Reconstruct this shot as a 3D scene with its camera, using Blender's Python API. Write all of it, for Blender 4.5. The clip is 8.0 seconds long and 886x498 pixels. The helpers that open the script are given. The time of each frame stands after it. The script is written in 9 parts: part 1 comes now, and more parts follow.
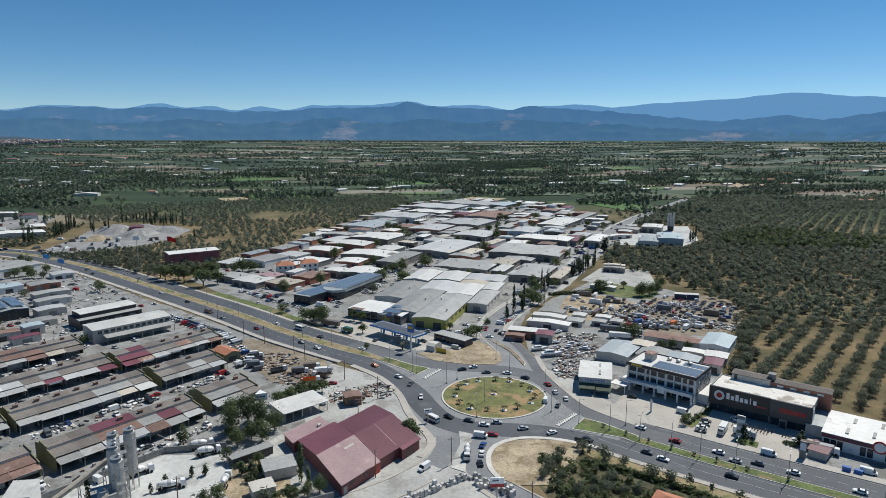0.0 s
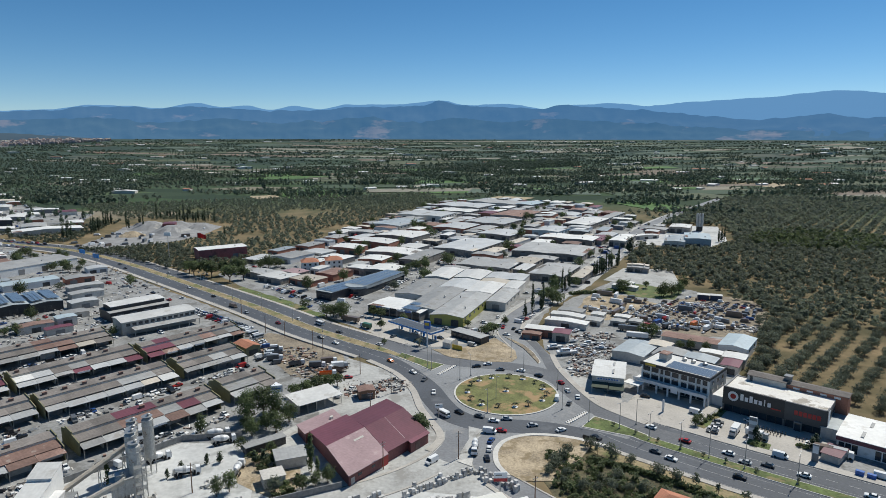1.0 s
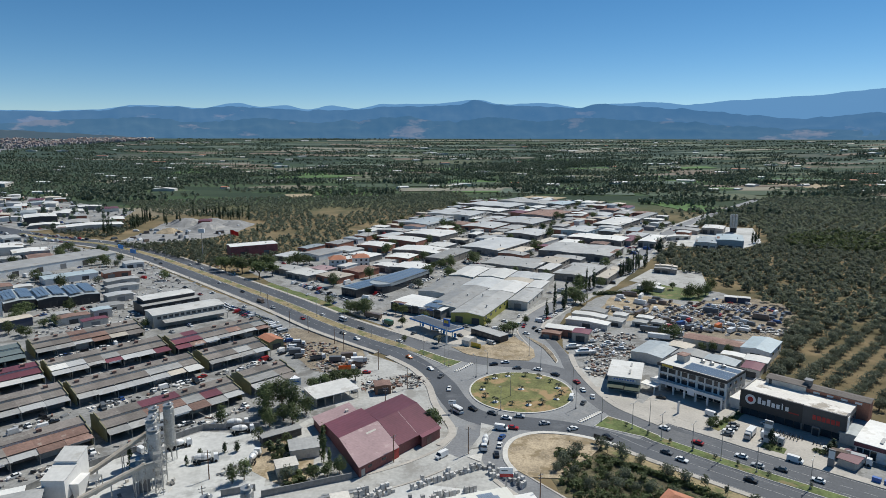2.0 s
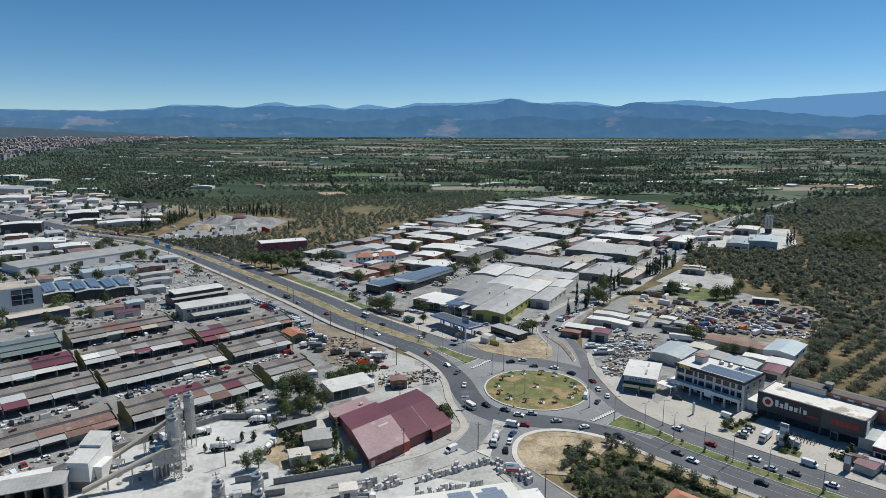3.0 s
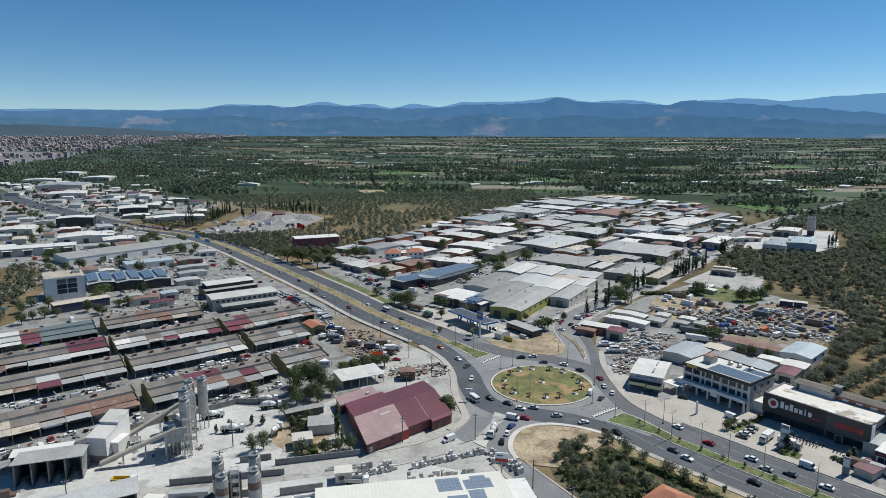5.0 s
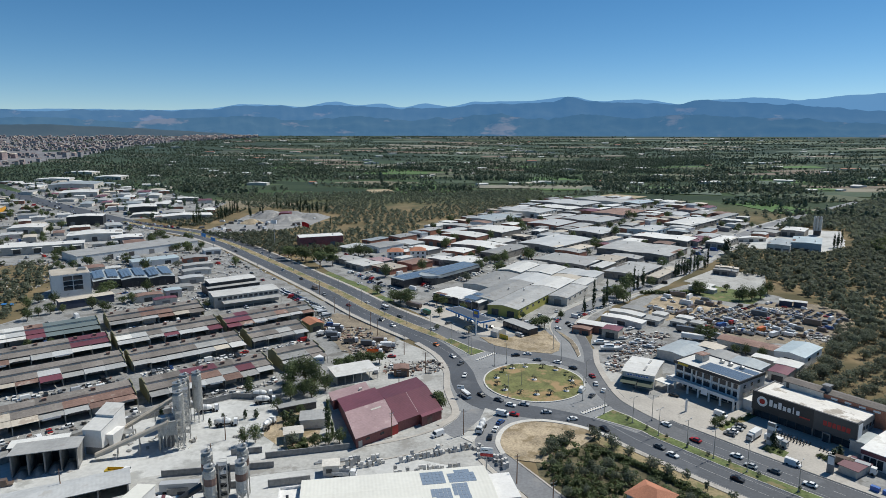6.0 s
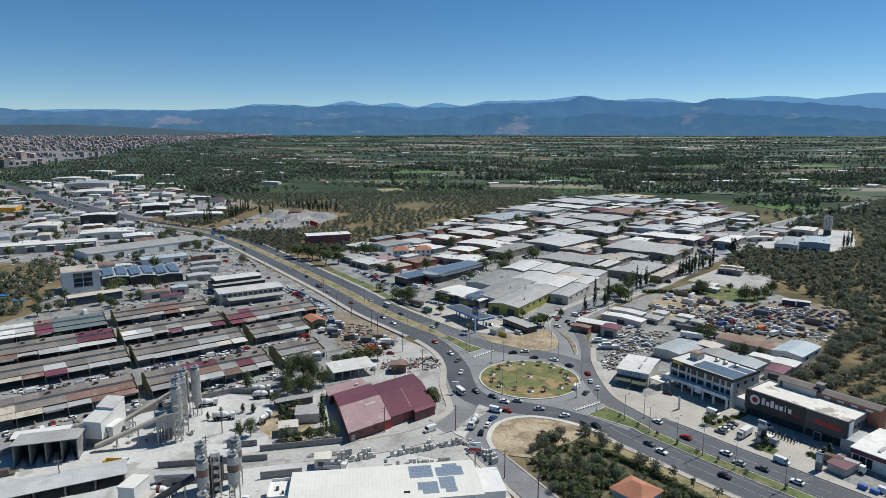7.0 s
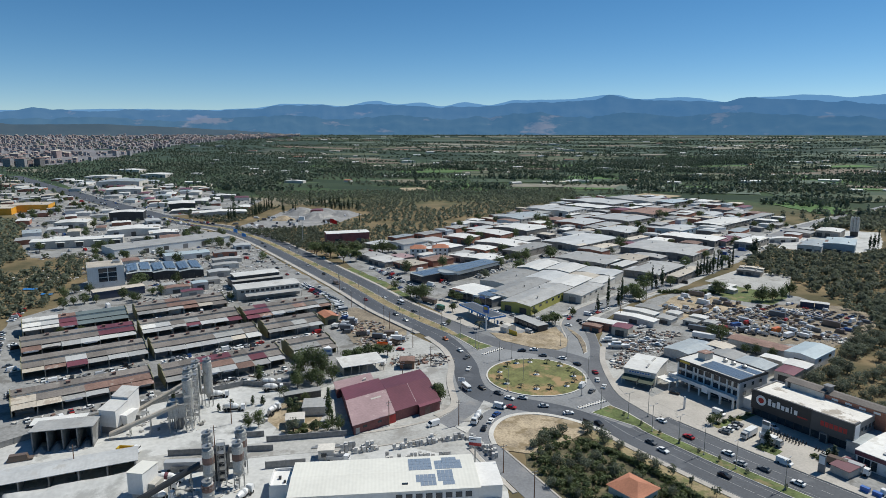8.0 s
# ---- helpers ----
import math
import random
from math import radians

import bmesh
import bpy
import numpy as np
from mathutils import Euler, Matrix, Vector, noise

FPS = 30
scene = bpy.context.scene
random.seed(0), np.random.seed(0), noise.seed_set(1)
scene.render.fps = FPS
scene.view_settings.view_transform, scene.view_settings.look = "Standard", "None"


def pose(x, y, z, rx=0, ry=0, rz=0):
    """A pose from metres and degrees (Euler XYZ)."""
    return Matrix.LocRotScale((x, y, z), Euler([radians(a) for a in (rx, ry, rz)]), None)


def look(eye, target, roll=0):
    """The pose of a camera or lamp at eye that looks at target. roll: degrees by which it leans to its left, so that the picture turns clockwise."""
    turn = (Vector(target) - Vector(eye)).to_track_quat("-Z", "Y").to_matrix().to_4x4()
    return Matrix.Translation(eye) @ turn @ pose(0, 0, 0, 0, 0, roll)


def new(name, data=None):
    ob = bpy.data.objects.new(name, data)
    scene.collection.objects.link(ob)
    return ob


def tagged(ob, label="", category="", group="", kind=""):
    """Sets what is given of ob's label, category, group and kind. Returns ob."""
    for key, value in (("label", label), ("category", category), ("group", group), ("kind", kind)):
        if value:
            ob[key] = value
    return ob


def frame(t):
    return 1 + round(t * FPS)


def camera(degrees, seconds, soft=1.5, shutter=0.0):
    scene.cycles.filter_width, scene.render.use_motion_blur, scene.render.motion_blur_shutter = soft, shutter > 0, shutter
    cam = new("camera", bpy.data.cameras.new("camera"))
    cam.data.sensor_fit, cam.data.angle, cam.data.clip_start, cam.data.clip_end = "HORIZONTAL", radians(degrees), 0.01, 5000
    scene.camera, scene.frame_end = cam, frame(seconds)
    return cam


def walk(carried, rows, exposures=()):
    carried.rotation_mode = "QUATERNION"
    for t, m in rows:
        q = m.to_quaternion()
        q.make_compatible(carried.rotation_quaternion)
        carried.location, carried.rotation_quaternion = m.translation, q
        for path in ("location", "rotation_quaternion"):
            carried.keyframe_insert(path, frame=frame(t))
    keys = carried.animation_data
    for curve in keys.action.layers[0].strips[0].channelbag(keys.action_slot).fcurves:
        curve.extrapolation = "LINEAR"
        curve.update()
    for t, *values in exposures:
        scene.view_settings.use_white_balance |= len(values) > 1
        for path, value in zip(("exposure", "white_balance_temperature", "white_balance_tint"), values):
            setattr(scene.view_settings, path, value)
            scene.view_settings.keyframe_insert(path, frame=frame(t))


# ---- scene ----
cam = camera(69.5, 8.0, soft=0.6)
PATH = [
    (0, (3.851, -1.309, 97.015), (3.834, 0.661, 96.669), 0.1),
    (0.5, (7.155, -2.76, 96.954), (7.091, -0.791, 96.607), 0.2),
    (1, (10.726, -3.939, 96.91), (10.61, -1.973, 96.561), 0.1),
    (1.5, (14.371, -5.237, 97.046), (14.201, -3.275, 96.696), 0.1),
    (3, (25.574, -8.153, 97.057), (25.239, -6.213, 96.702), 0.1),
    (3.5, (29.379, -9.012, 97.024), (28.997, -7.081, 96.668), 0.1),
    (4, (33.095, -9.645, 96.831), (32.673, -7.722, 96.475), 0.1),
    (4.5, (37.138, -10.376, 96.911), (36.684, -8.462, 96.554), 0.1),
    (6, (48.681, -11.917, 96.767), (48.169, -10.018, 96.408), 0.1),
    (6.5, (52.628, -12.331, 96.815), (52.096, -10.438, 96.455), 0.0),
    (7, (56.257, -12.78, 96.746), (55.702, -10.893, 96.385), 0.0),
    (7.5, (59.964, -13.086, 96.624), (59.374, -11.209, 96.262), 0.0),
    (8, (63.903, -13.502, 96.625), (63.27, -11.639, 96.262), 0.0),
]
SCALE = 1.18                         # metres to one unit of the plan below
walk(cam, [(t, look([SCALE * c for c in eye], [SCALE * c for c in target], roll)) for t, eye, target, roll in PATH])

# ---- world, sun, exposure ----
SUN_AZ, SUN_EL = 47.9, 55.0          # degrees from +x towards +y, and above the horizon
world = bpy.data.worlds.new("sky")
world.use_nodes = True
scene.world = world
wn, wl = world.node_tree.nodes, world.node_tree.links
sky = wn.new("ShaderNodeTexSky")
sky.sky_type, sky.sun_disc = "NISHITA", False
sky.sun_elevation, sky.sun_rotation = radians(SUN_EL), radians(90 - SUN_AZ)
sky.altitude, sky.air_density, sky.dust_density, sky.ozone_density = 3000, 0.9, 0.0, 3.0
deep = wn.new("ShaderNodeHueSaturation")
deep.inputs["Saturation"].default_value, deep.inputs["Hue"].default_value = 1.24, 0.493
wl.new(sky.outputs[0], deep.inputs["Color"])
wl.new(deep.outputs[0], wn["Background"].inputs[0])
wn["Background"].inputs[1].default_value = 0.074
sun = new("sun", bpy.data.lights.new("sun", "SUN"))
sun.data.energy, sun.data.angle, sun.data.color = 3.7, radians(0.53), (0.95, 0.93, 0.85)
sun.matrix_world = look((0, 0, 300), (-math.cos(radians(SUN_AZ)) * 300, -math.sin(radians(SUN_AZ)) * 300, 300 - 300 * math.tan(radians(SUN_EL))))
scene.view_settings.exposure = 0.31


# ---- materials ----
def mat(name, col, rough=0.8, var=0.25, big=12.0, small=0.6, metal=0.0, bump=0.0, stain=None, wave=0.0, spread=0.0, leaf=0.0, axis="X"):
    """Colour broken up at two scales; stain: a second colour in patches; wave: spacing of sheet-metal ribs; spread: change from object to object."""
    m = bpy.data.materials.new(name)
    m.use_nodes = True
    n, l = m.node_tree.nodes, m.node_tree.links
    b = n["Principled BSDF"]
    b.inputs["Roughness"].default_value, b.inputs["Metallic"].default_value = rough, metal
    co = n.new("ShaderNodeTexCoord")
    n1, n2 = n.new("ShaderNodeTexNoise"), n.new("ShaderNodeTexNoise")
    n1.inputs["Scale"].default_value, n1.inputs["Detail"].default_value = 1 / big, 4
    n2.inputs["Scale"].default_value, n2.inputs["Detail"].default_value = 1 / small, 3
    l.new(co.outputs["Object"], n1.inputs["Vector"]), l.new(co.outputs["Object"], n2.inputs["Vector"])
    mix = n.new("ShaderNodeMix")
    mix.data_type = "RGBA"
    mix.inputs["A"].default_value = (*[c * (1 - var) for c in col], 1)
    mix.inputs["B"].default_value = (*[min(1, c * (1 + var)) for c in col], 1)
    add = n.new("ShaderNodeMath")
    add.operation = "MULTIPLY_ADD"
    l.new(n2.outputs[0], add.inputs[0])
    add.inputs[1].default_value, add.inputs[2].default_value = 0.8, -0.4
    add2 = n.new("ShaderNodeMath")
    add2.use_clamp = True
    l.new(n1.outputs[0], add2.inputs[0]), l.new(add.outputs[0], add2.inputs[1])
    wide = n.new("ShaderNodeMapRange")
    wide.inputs[1].default_value, wide.inputs[2].default_value = 0.27, 0.73
    l.new(add2.outputs[0], wide.inputs[0]), l.new(wide.outputs[0], mix.inputs["Factor"])
    out = mix.outputs["Result"]
    if stain:
        n3, ramp, mx = n.new("ShaderNodeTexNoise"), n.new("ShaderNodeMapRange"), n.new("ShaderNodeMix")
        n3.inputs["Scale"].default_value, n3.inputs["Detail"].default_value, n3.inputs["Roughness"].default_value = 1 / stain[1], 6, 0.65
        l.new(co.outputs["Object"], n3.inputs["Vector"])
        ramp.inputs[1].default_value, ramp.inputs[2].default_value = stain[2], stain[2] + 0.08
        l.new(n3.outputs[0], ramp.inputs[0])
        mx.data_type = "RGBA"
        mx.inputs["B"].default_value = (*stain[0], 1)
        l.new(out, mx.inputs["A"]), l.new(ramp.outputs[0], mx.inputs["Factor"])
        out = mx.outputs["Result"]
    if spread:
        oi, hsv, mr = n.new("ShaderNodeObjectInfo"), n.new("ShaderNodeHueSaturation"), n.new("ShaderNodeMapRange")
        mr.inputs[3].default_value, mr.inputs[4].default_value = 1 - spread, 1 + spread
        l.new(oi.outputs["Random"], mr.inputs[0]), l.new(mr.outputs[0], hsv.inputs["Value"]), l.new(out, hsv.inputs["Color"])
        out = hsv.outputs[0]
    l.new(out, b.inputs["Base Color"])
    if wave or bump:
        bp = n.new("ShaderNodeBump")
        bp.inputs["Strength"].default_value = 0.22 if wave else bump
        bp.inputs["Distance"].default_value = 0.06
        if wave:
            w = n.new("ShaderNodeTexWave")
            w.bands_direction = axis
            w.inputs["Scale"].default_value = 0.314 / wave
            l.new(co.outputs["Object"], w.inputs["Vector"]), l.new(w.outputs[1], bp.inputs["Height"])
        else:
            l.new(n2.outputs[0], bp.inputs["Height"])
        l.new(bp.outputs[0], b.inputs["Normal"])
    if leaf:
        tr, ms = n.new("ShaderNodeBsdfTranslucent"), n.new("ShaderNodeMixShader")
        ms.inputs[0].default_value = leaf
        l.new(out, tr.inputs[0]), l.new(b.outputs[0], ms.inputs[1]), l.new(tr.outputs[0], ms.inputs[2])
        l.new(ms.outputs[0], n["Material Output"].inputs[0])
    return m


M = {
    "asphalt": mat("asphalt", (0.072, 0.079, 0.092), 0.75, 0.2, 25, 0.8, bump=0.3, stain=((0.105, 0.112, 0.124), 14, 0.6)),
    "grey_asphalt": mat("grey_asphalt", (0.225, 0.23, 0.235), 0.8, 0.2, 16, 0.8, bump=0.3, stain=((0.27, 0.265, 0.26), 9, 0.58)),
    "street_asphalt": mat("street_asphalt", (0.195, 0.20, 0.21), 0.8, 0.2, 16, 0.8, bump=0.3, stain=((0.24, 0.235, 0.23), 9, 0.57)),
    "worn_asphalt": mat("worn_asphalt", (0.115, 0.12, 0.13), 0.78, 0.2, 20, 0.8, bump=0.3, stain=((0.16, 0.165, 0.17), 10, 0.56)),
    "green_field": mat("green_field", (0.075, 0.15, 0.04), 0.95, 0.25, 20, 3),
    "tan_field": mat("tan_field", (0.36, 0.29, 0.19), 0.95, 0.2, 20, 3),
    "old_asphalt": mat("old_asphalt", (0.24, 0.235, 0.225), 0.85, 0.22, 18, 1.0, bump=0.3, stain=((0.36, 0.34, 0.31), 9, 0.56)),
    "concrete": mat("concrete", (0.265, 0.264, 0.257), 0.9, 0.28, 15, 1.2, bump=0.3, stain=((0.165, 0.16, 0.15), 9, 0.52)),
    "dust": mat("dust", (0.50, 0.50, 0.485), 0.95, 0.14, 20, 1.5, bump=0.3, stain=((0.35, 0.35, 0.335), 13, 0.53)),
    "pale_lot": mat("pale_lot", (0.40, 0.395, 0.375), 0.95, 0.2, 14, 1.2, bump=0.3, stain=((0.28, 0.27, 0.25), 9, 0.54)),
    "paving": mat("paving", (0.42, 0.39, 0.35), 0.85, 0.14, 9, 0.7, bump=0.2, stain=((0.30, 0.28, 0.25), 6, 0.6)),
    "kerb": mat("kerb", (0.55, 0.53, 0.49), 0.85, 0.15, 5, 0.5),
    "grass": mat("grass", (0.105, 0.135, 0.045), 0.95, 0.4, 6, 0.9, bump=0.5, stain=((0.21, 0.17, 0.085), 7, 0.53)),
    "dry_grass": mat("dry_grass", (0.27, 0.215, 0.12), 0.95, 0.3, 6, 0.8, bump=0.5, stain=((0.145, 0.15, 0.06), 9, 0.5)),
    "dirt": mat("dirt", (0.36, 0.29, 0.2), 0.95, 0.42, 9, 0.6, bump=0.6, stain=((0.24, 0.185, 0.11), 6, 0.52)),
    "gravel": mat("gravel", (0.25, 0.248, 0.245), 0.95, 0.2, 8, 0.6, bump=0.6, stain=((0.36, 0.345, 0.32), 10, 0.56)),
    "paint": mat("road_paint", (0.36, 0.36, 0.355), 0.7, 0.3, 3, 0.4),
    "white": mat("white_sheet", (0.62, 0.61, 0.58), 0.55, 0.10, 9, 1.2, wave=1.0, stain=((0.52, 0.50, 0.46), 7, 0.58), spread=0.16),
    "grey": mat("grey_sheet", (0.32, 0.318, 0.308), 0.6, 0.16, 8, 1.2, wave=1.0, stain=((0.27, 0.255, 0.235), 6, 0.57), spread=0.22),
    "awning_sheet": mat("pale_grey_sheet", (0.43, 0.435, 0.43), 0.55, 0.12, 8, 1.2, wave=1.0, stain=((0.40, 0.39, 0.37), 5, 0.58), spread=0.15),
    "tan": mat("tan_sheet", (0.47, 0.42, 0.35), 0.7, 0.15, 8, 1.2, wave=1.0, stain=((0.36, 0.30, 0.24), 6, 0.57), spread=0.2),
    "cream_sheet": mat("cream_sheet", (0.69, 0.675, 0.61), 0.55, 0.06, 12, 1.2, wave=1.0),
    "teal_sheet": mat("teal_sheet", (0.13, 0.165, 0.17), 0.75, 0.12, 8, 1.2, wave=1.0),
    "garden_soil": mat("garden_soil", (0.10, 0.088, 0.048), 0.95, 0.4, 5, 0.8, bump=0.5, stain=((0.19, 0.15, 0.085), 5, 0.58)),
    "navy": mat("navy_cladding", (0.045, 0.06, 0.10), 0.6, 0.12, 6, 0.8),
    "steel": mat("blue_grey_sheet", (0.33, 0.36, 0.37), 0.5, 0.14, 8, 1.2, wave=1.0, stain=((0.24, 0.28, 0.31), 6, 0.57), spread=0.15),
    "blue": mat("pale_blue_sheet", (0.38, 0.45, 0.48), 0.55, 0.12, 8, 1.2, wave=1.0, spread=0.15),
    "rust": mat("rusty_sheet", (0.21, 0.13, 0.105), 0.85, 0.25, 5, 0.8, wave=1.0, stain=((0.38, 0.33, 0.29), 5, 0.6), spread=0.2),
    "maroon": mat("maroon_sheet", (0.155, 0.05, 0.066), 0.55, 0.15, 9, 0.9, wave=1.0, spread=0.2),
    "faded_maroon": mat("faded_maroon_sheet", (0.33, 0.225, 0.23), 0.7, 0.14, 8, 0.9, wave=1.0, stain=((0.43, 0.32, 0.31), 4, 0.6)),
    "maroon_wall": mat("maroon_wall", (0.19, 0.062, 0.06), 0.6, 0.2, 6, 0.7, wave=0.8),
    "red_wall": mat("red_clad_wall", (0.34, 0.10, 0.095), 0.6, 0.22, 6, 0.7, wave=0.8, stain=((0.22, 0.07, 0.065), 5, 0.56)),
    "asbestos": mat("weathered_fibre_cement", (0.185, 0.165, 0.15), 0.95, 0.22, 6, 0.7, wave=0.9, stain=((0.25, 0.235, 0.215), 3.5, 0.6), spread=0.22),
    "orange_tile": mat("orange_tiles", (0.40, 0.17, 0.10), 0.85, 0.2, 5, 0.4, wave=0.5),
    "orange": mat("orange_cladding", (0.72, 0.33, 0.03), 0.55, 0.08, 20, 2),
    "plaster": mat("pale_plaster", (0.55, 0.52, 0.47), 0.9, 0.14, 7, 0.8, stain=((0.42, 0.39, 0.35), 5, 0.6), spread=0.2),
    "dark_wall": mat("stained_dark_concrete", (0.27, 0.245, 0.215), 0.9, 0.25, 6, 0.8, stain=((0.15, 0.135, 0.12), 4, 0.54), spread=0.3),
    "white_wall": mat("white_render", (0.70, 0.69, 0.67), 0.8, 0.08, 7, 0.8, stain=((0.55, 0.53, 0.50), 5, 0.63)),
    "brick": mat("brick_infill", (0.34, 0.15, 0.10), 0.9, 0.2, 5, 0.4, stain=((0.42, 0.3, 0.25), 3, 0.62)),
    "olive_wall": mat("olive_painted_wall", (0.2, 0.19, 0.11), 0.9, 0.2, 5, 0.6, stain=((0.22, 0.20, 0.10), 4, 0.58)),
    "yellow_wall": mat("yellow_cladding", (0.34, 0.32, 0.08), 0.6, 0.12, 8, 0.8, wave=0.6),
    "dark": mat("dark_interior", (0.075, 0.073, 0.07), 0.8, 0.4, 3, 0.5),
    "charcoal": mat("charcoal_panels", (0.032, 0.034, 0.038), 0.5, 0.15, 6, 0.8),
    "slate": mat("slate_panels", (0.075, 0.077, 0.08), 0.5, 0.12, 6, 0.8),
    "grey_panel": mat("grey_panels", (0.20, 0.20, 0.20), 0.5, 0.1, 6, 0.8),
    "glass": mat("window_glass", (0.03, 0.04, 0.05), 0.08, 0.3, 4, 0.6),
    # lighter blue than bare cells: mirrored sky put into the base colour
    "solar": mat("solar_cells", (0.13, 0.18, 0.25), 0.3, 0.15, 3, 0.5),
    "dark_solar": mat("dark_solar_cells", (0.085, 0.095, 0.11), 0.5, 0.15, 3, 0.5),
    # paler still, with more of the mirrored sky in the colour
    "pale_solar": mat("sky_pale_solar_cells", (0.22, 0.27, 0.34), 0.35, 0.12, 3, 0.5),
    "oily_dirt": mat("oily_dirt", (0.23, 0.19, 0.14), 0.95, 0.4, 6, 0.8, bump=0.5, stain=((0.34, 0.28, 0.19), 7, 0.56)),
    "metal": mat("galvanised_steel", (0.42, 0.42, 0.41), 0.45, 0.15, 2, 0.3, metal=0.7),
    "silo": mat("dusty_silo_steel", (0.46, 0.45, 0.42), 0.7, 0.18, 3, 0.5, stain=((0.28, 0.22, 0.17), 2.5, 0.58)),
    "rubber": mat("rubber", (0.018, 0.018, 0.018), 0.8, 0.2, 1, 0.1),
    "block": mat("concrete_blocks", (0.50, 0.49, 0.47), 0.9, 0.12, 3, 0.3, spread=0.3),
    # bluer than the near leaves: distance haze put into the colour
    "hazy_leaf": mat("hazy_leaves", (0.115, 0.15, 0.105), 0.9, 0.35, 30, 4, leaf=0.3),
    "trunk": mat("bark", (0.13, 0.095, 0.07), 0.95, 0.3, 1, 0.15),
    "olive_leaf": mat("olive_leaves", (0.152, 0.175, 0.122), 0.8, 0.35, 3, 0.5, spread=0.2, leaf=0.52),
    "leaf": mat("green_leaves", (0.118, 0.152, 0.066), 0.75, 0.4, 3, 0.5, spread=0.25, leaf=0.55),
    "cypress_leaf": mat("cypress_leaves", (0.055, 0.078, 0.04), 0.8, 0.35, 2, 0.4, spread=0.2, leaf=0.25),
    "awning_green": mat("dull_green_canvas", (0.075, 0.09, 0.065), 0.9, 0.15, 3, 0.3),
    "palm_leaf": mat("palm_leaves", (0.055, 0.06, 0.03), 0.7, 0.3, 1, 0.3),
    "wood": mat("timber", (0.19, 0.11, 0.07), 0.85, 0.25, 2, 0.2),
    "red": mat("red_paint", (0.45, 0.03, 0.03), 0.4, 0.1, 2, 0.3),
    "lettering": mat("white_lettering", (0.78, 0.78, 0.78), 0.5, 0.03, 2, 0.3),
    "sign_blue": mat("blue_sign", (0.05, 0.14, 0.42), 0.4, 0.1, 2, 0.3),
    "tarp": mat("blue_tarpaulin", (0.04, 0.22, 0.55), 0.6, 0.2, 2, 0.3),
    "stone": mat("broken_stone", (0.36, 0.33, 0.30), 0.95, 0.2, 2, 0.3, spread=0.3),
}
for name, col in (("car_white", (0.75, 0.75, 0.74)), ("car_silver", (0.42, 0.43, 0.44)), ("car_grey", (0.12, 0.125, 0.13)), ("car_black", (0.015, 0.015, 0.017)),
                  ("car_red", (0.36, 0.02, 0.02)), ("car_blue", (0.03, 0.08, 0.25)), ("car_orange", (0.62, 0.16, 0.03)), ("car_yellow", (0.6, 0.42, 0.05)), ("car_green", (0.05, 0.14, 0.08)), ("car_rust", (0.15, 0.11, 0.085))):
    M[name] = mat(name, col, 0.3, 0.06, 3, 0.4)


# ---- mesh tools ----
class Shape:
    """Gathers boxes, prisms and tubes, and becomes one mesh."""

    def __init__(self):
        self.v, self.f = [], []

    def add(self, verts, faces):
        k = len(self.v)
        self.v += [tuple(p) for p in verts]
        self.f += [tuple(k + i for i in f) for f in faces]
        return self

    def box(self, x0, x1, y0, y1, z0, z1):
        return self.add([(x, y, z) for z in (z0, z1) for x, y in ((x0, y0), (x1, y0), (x1, y1), (x0, y1))],
                        [(3, 2, 1, 0), (4, 5, 6, 7), (0, 1, 5, 4), (1, 2, 6, 5), (2, 3, 7, 6), (3, 0, 4, 7)])

    def slab(self, x0, x1, y0, y1, z0, z1, thick):
        """A sheet that goes from height z0 at y0 to z1 at y1."""
        return self.add([(x0, y0, z0 - thick), (x1, y0, z0 - thick), (x1, y1, z1 - thick), (x0, y1, z1 - thick), (x0, y0, z0), (x1, y0, z0), (x1, y1, z1), (x0, y1, z1)],
                        [(3, 2, 1, 0), (4, 5, 6, 7), (0, 1, 5, 4), (1, 2, 6, 5), (2, 3, 7, 6), (3, 0, 4, 7)])

    def outline(self, pts, x0, x1):
        """A profile in y and z, drawn out along x."""
        n = len(pts)
        return self.add([(x, y, z) for x in (x0, x1) for y, z in pts],
                        [tuple(range(n))[::-1], tuple(range(n, 2 * n))] + [(i, (i + 1) % n, n + (i + 1) % n, n + i) for i in range(n)])

    def tube(self, p0, p1, r0, r1, n=8):
        p0, p1 = Vector(p0), Vector(p1)
        turn = (p1 - p0).to_track_quat("Z", "Y").to_matrix()
        ring = [(math.cos(2 * math.pi * i / n), math.sin(2 * math.pi * i / n)) for i in range(n)]
        vs = [p0 + turn @ Vector((c * r0, s * r0, 0)) for c, s in ring] + [p1 + turn @ Vector((c * r1, s * r1, 0)) for c, s in ring]
        return self.add(vs, [(i, (i + 1) % n, n + (i + 1) % n, n + i) for i in range(n)] + [tuple(range(n))[::-1], tuple(range(n, 2 * n))])

    def lathe(self, prof, n=12, axis="Z", cx=0, cy=0):
        """A profile of (radius, height) turned about the z axis (or laid along x)."""
        k = len(prof)
        vs = []
        for r, h in prof:
            for i in range(n):
                c, s = r * math.cos(2 * math.pi * i / n), r * math.sin(2 * math.pi * i / n)
                vs.append((cx + c, cy + s, h) if axis == "Z" else (h, cx + c, cy + s))
        fs = [(j * n + i, j * n + (i + 1) % n, (j + 1) * n + (i + 1) % n, (j + 1) * n + i) for j in range(k - 1) for i in range(n)]
        return self.add(vs, fs + [tuple(range(n))[::-1], tuple(range((k - 1) * n, k * n))])

    def mesh(self, name, material):
        me = bpy.data.meshes.new(name)
        me.from_pydata(self.v, [], self.f)
        if material:
            me.materials.append(material)
        me.update()
        return me


PARTS = {}                           # the parts of each thing


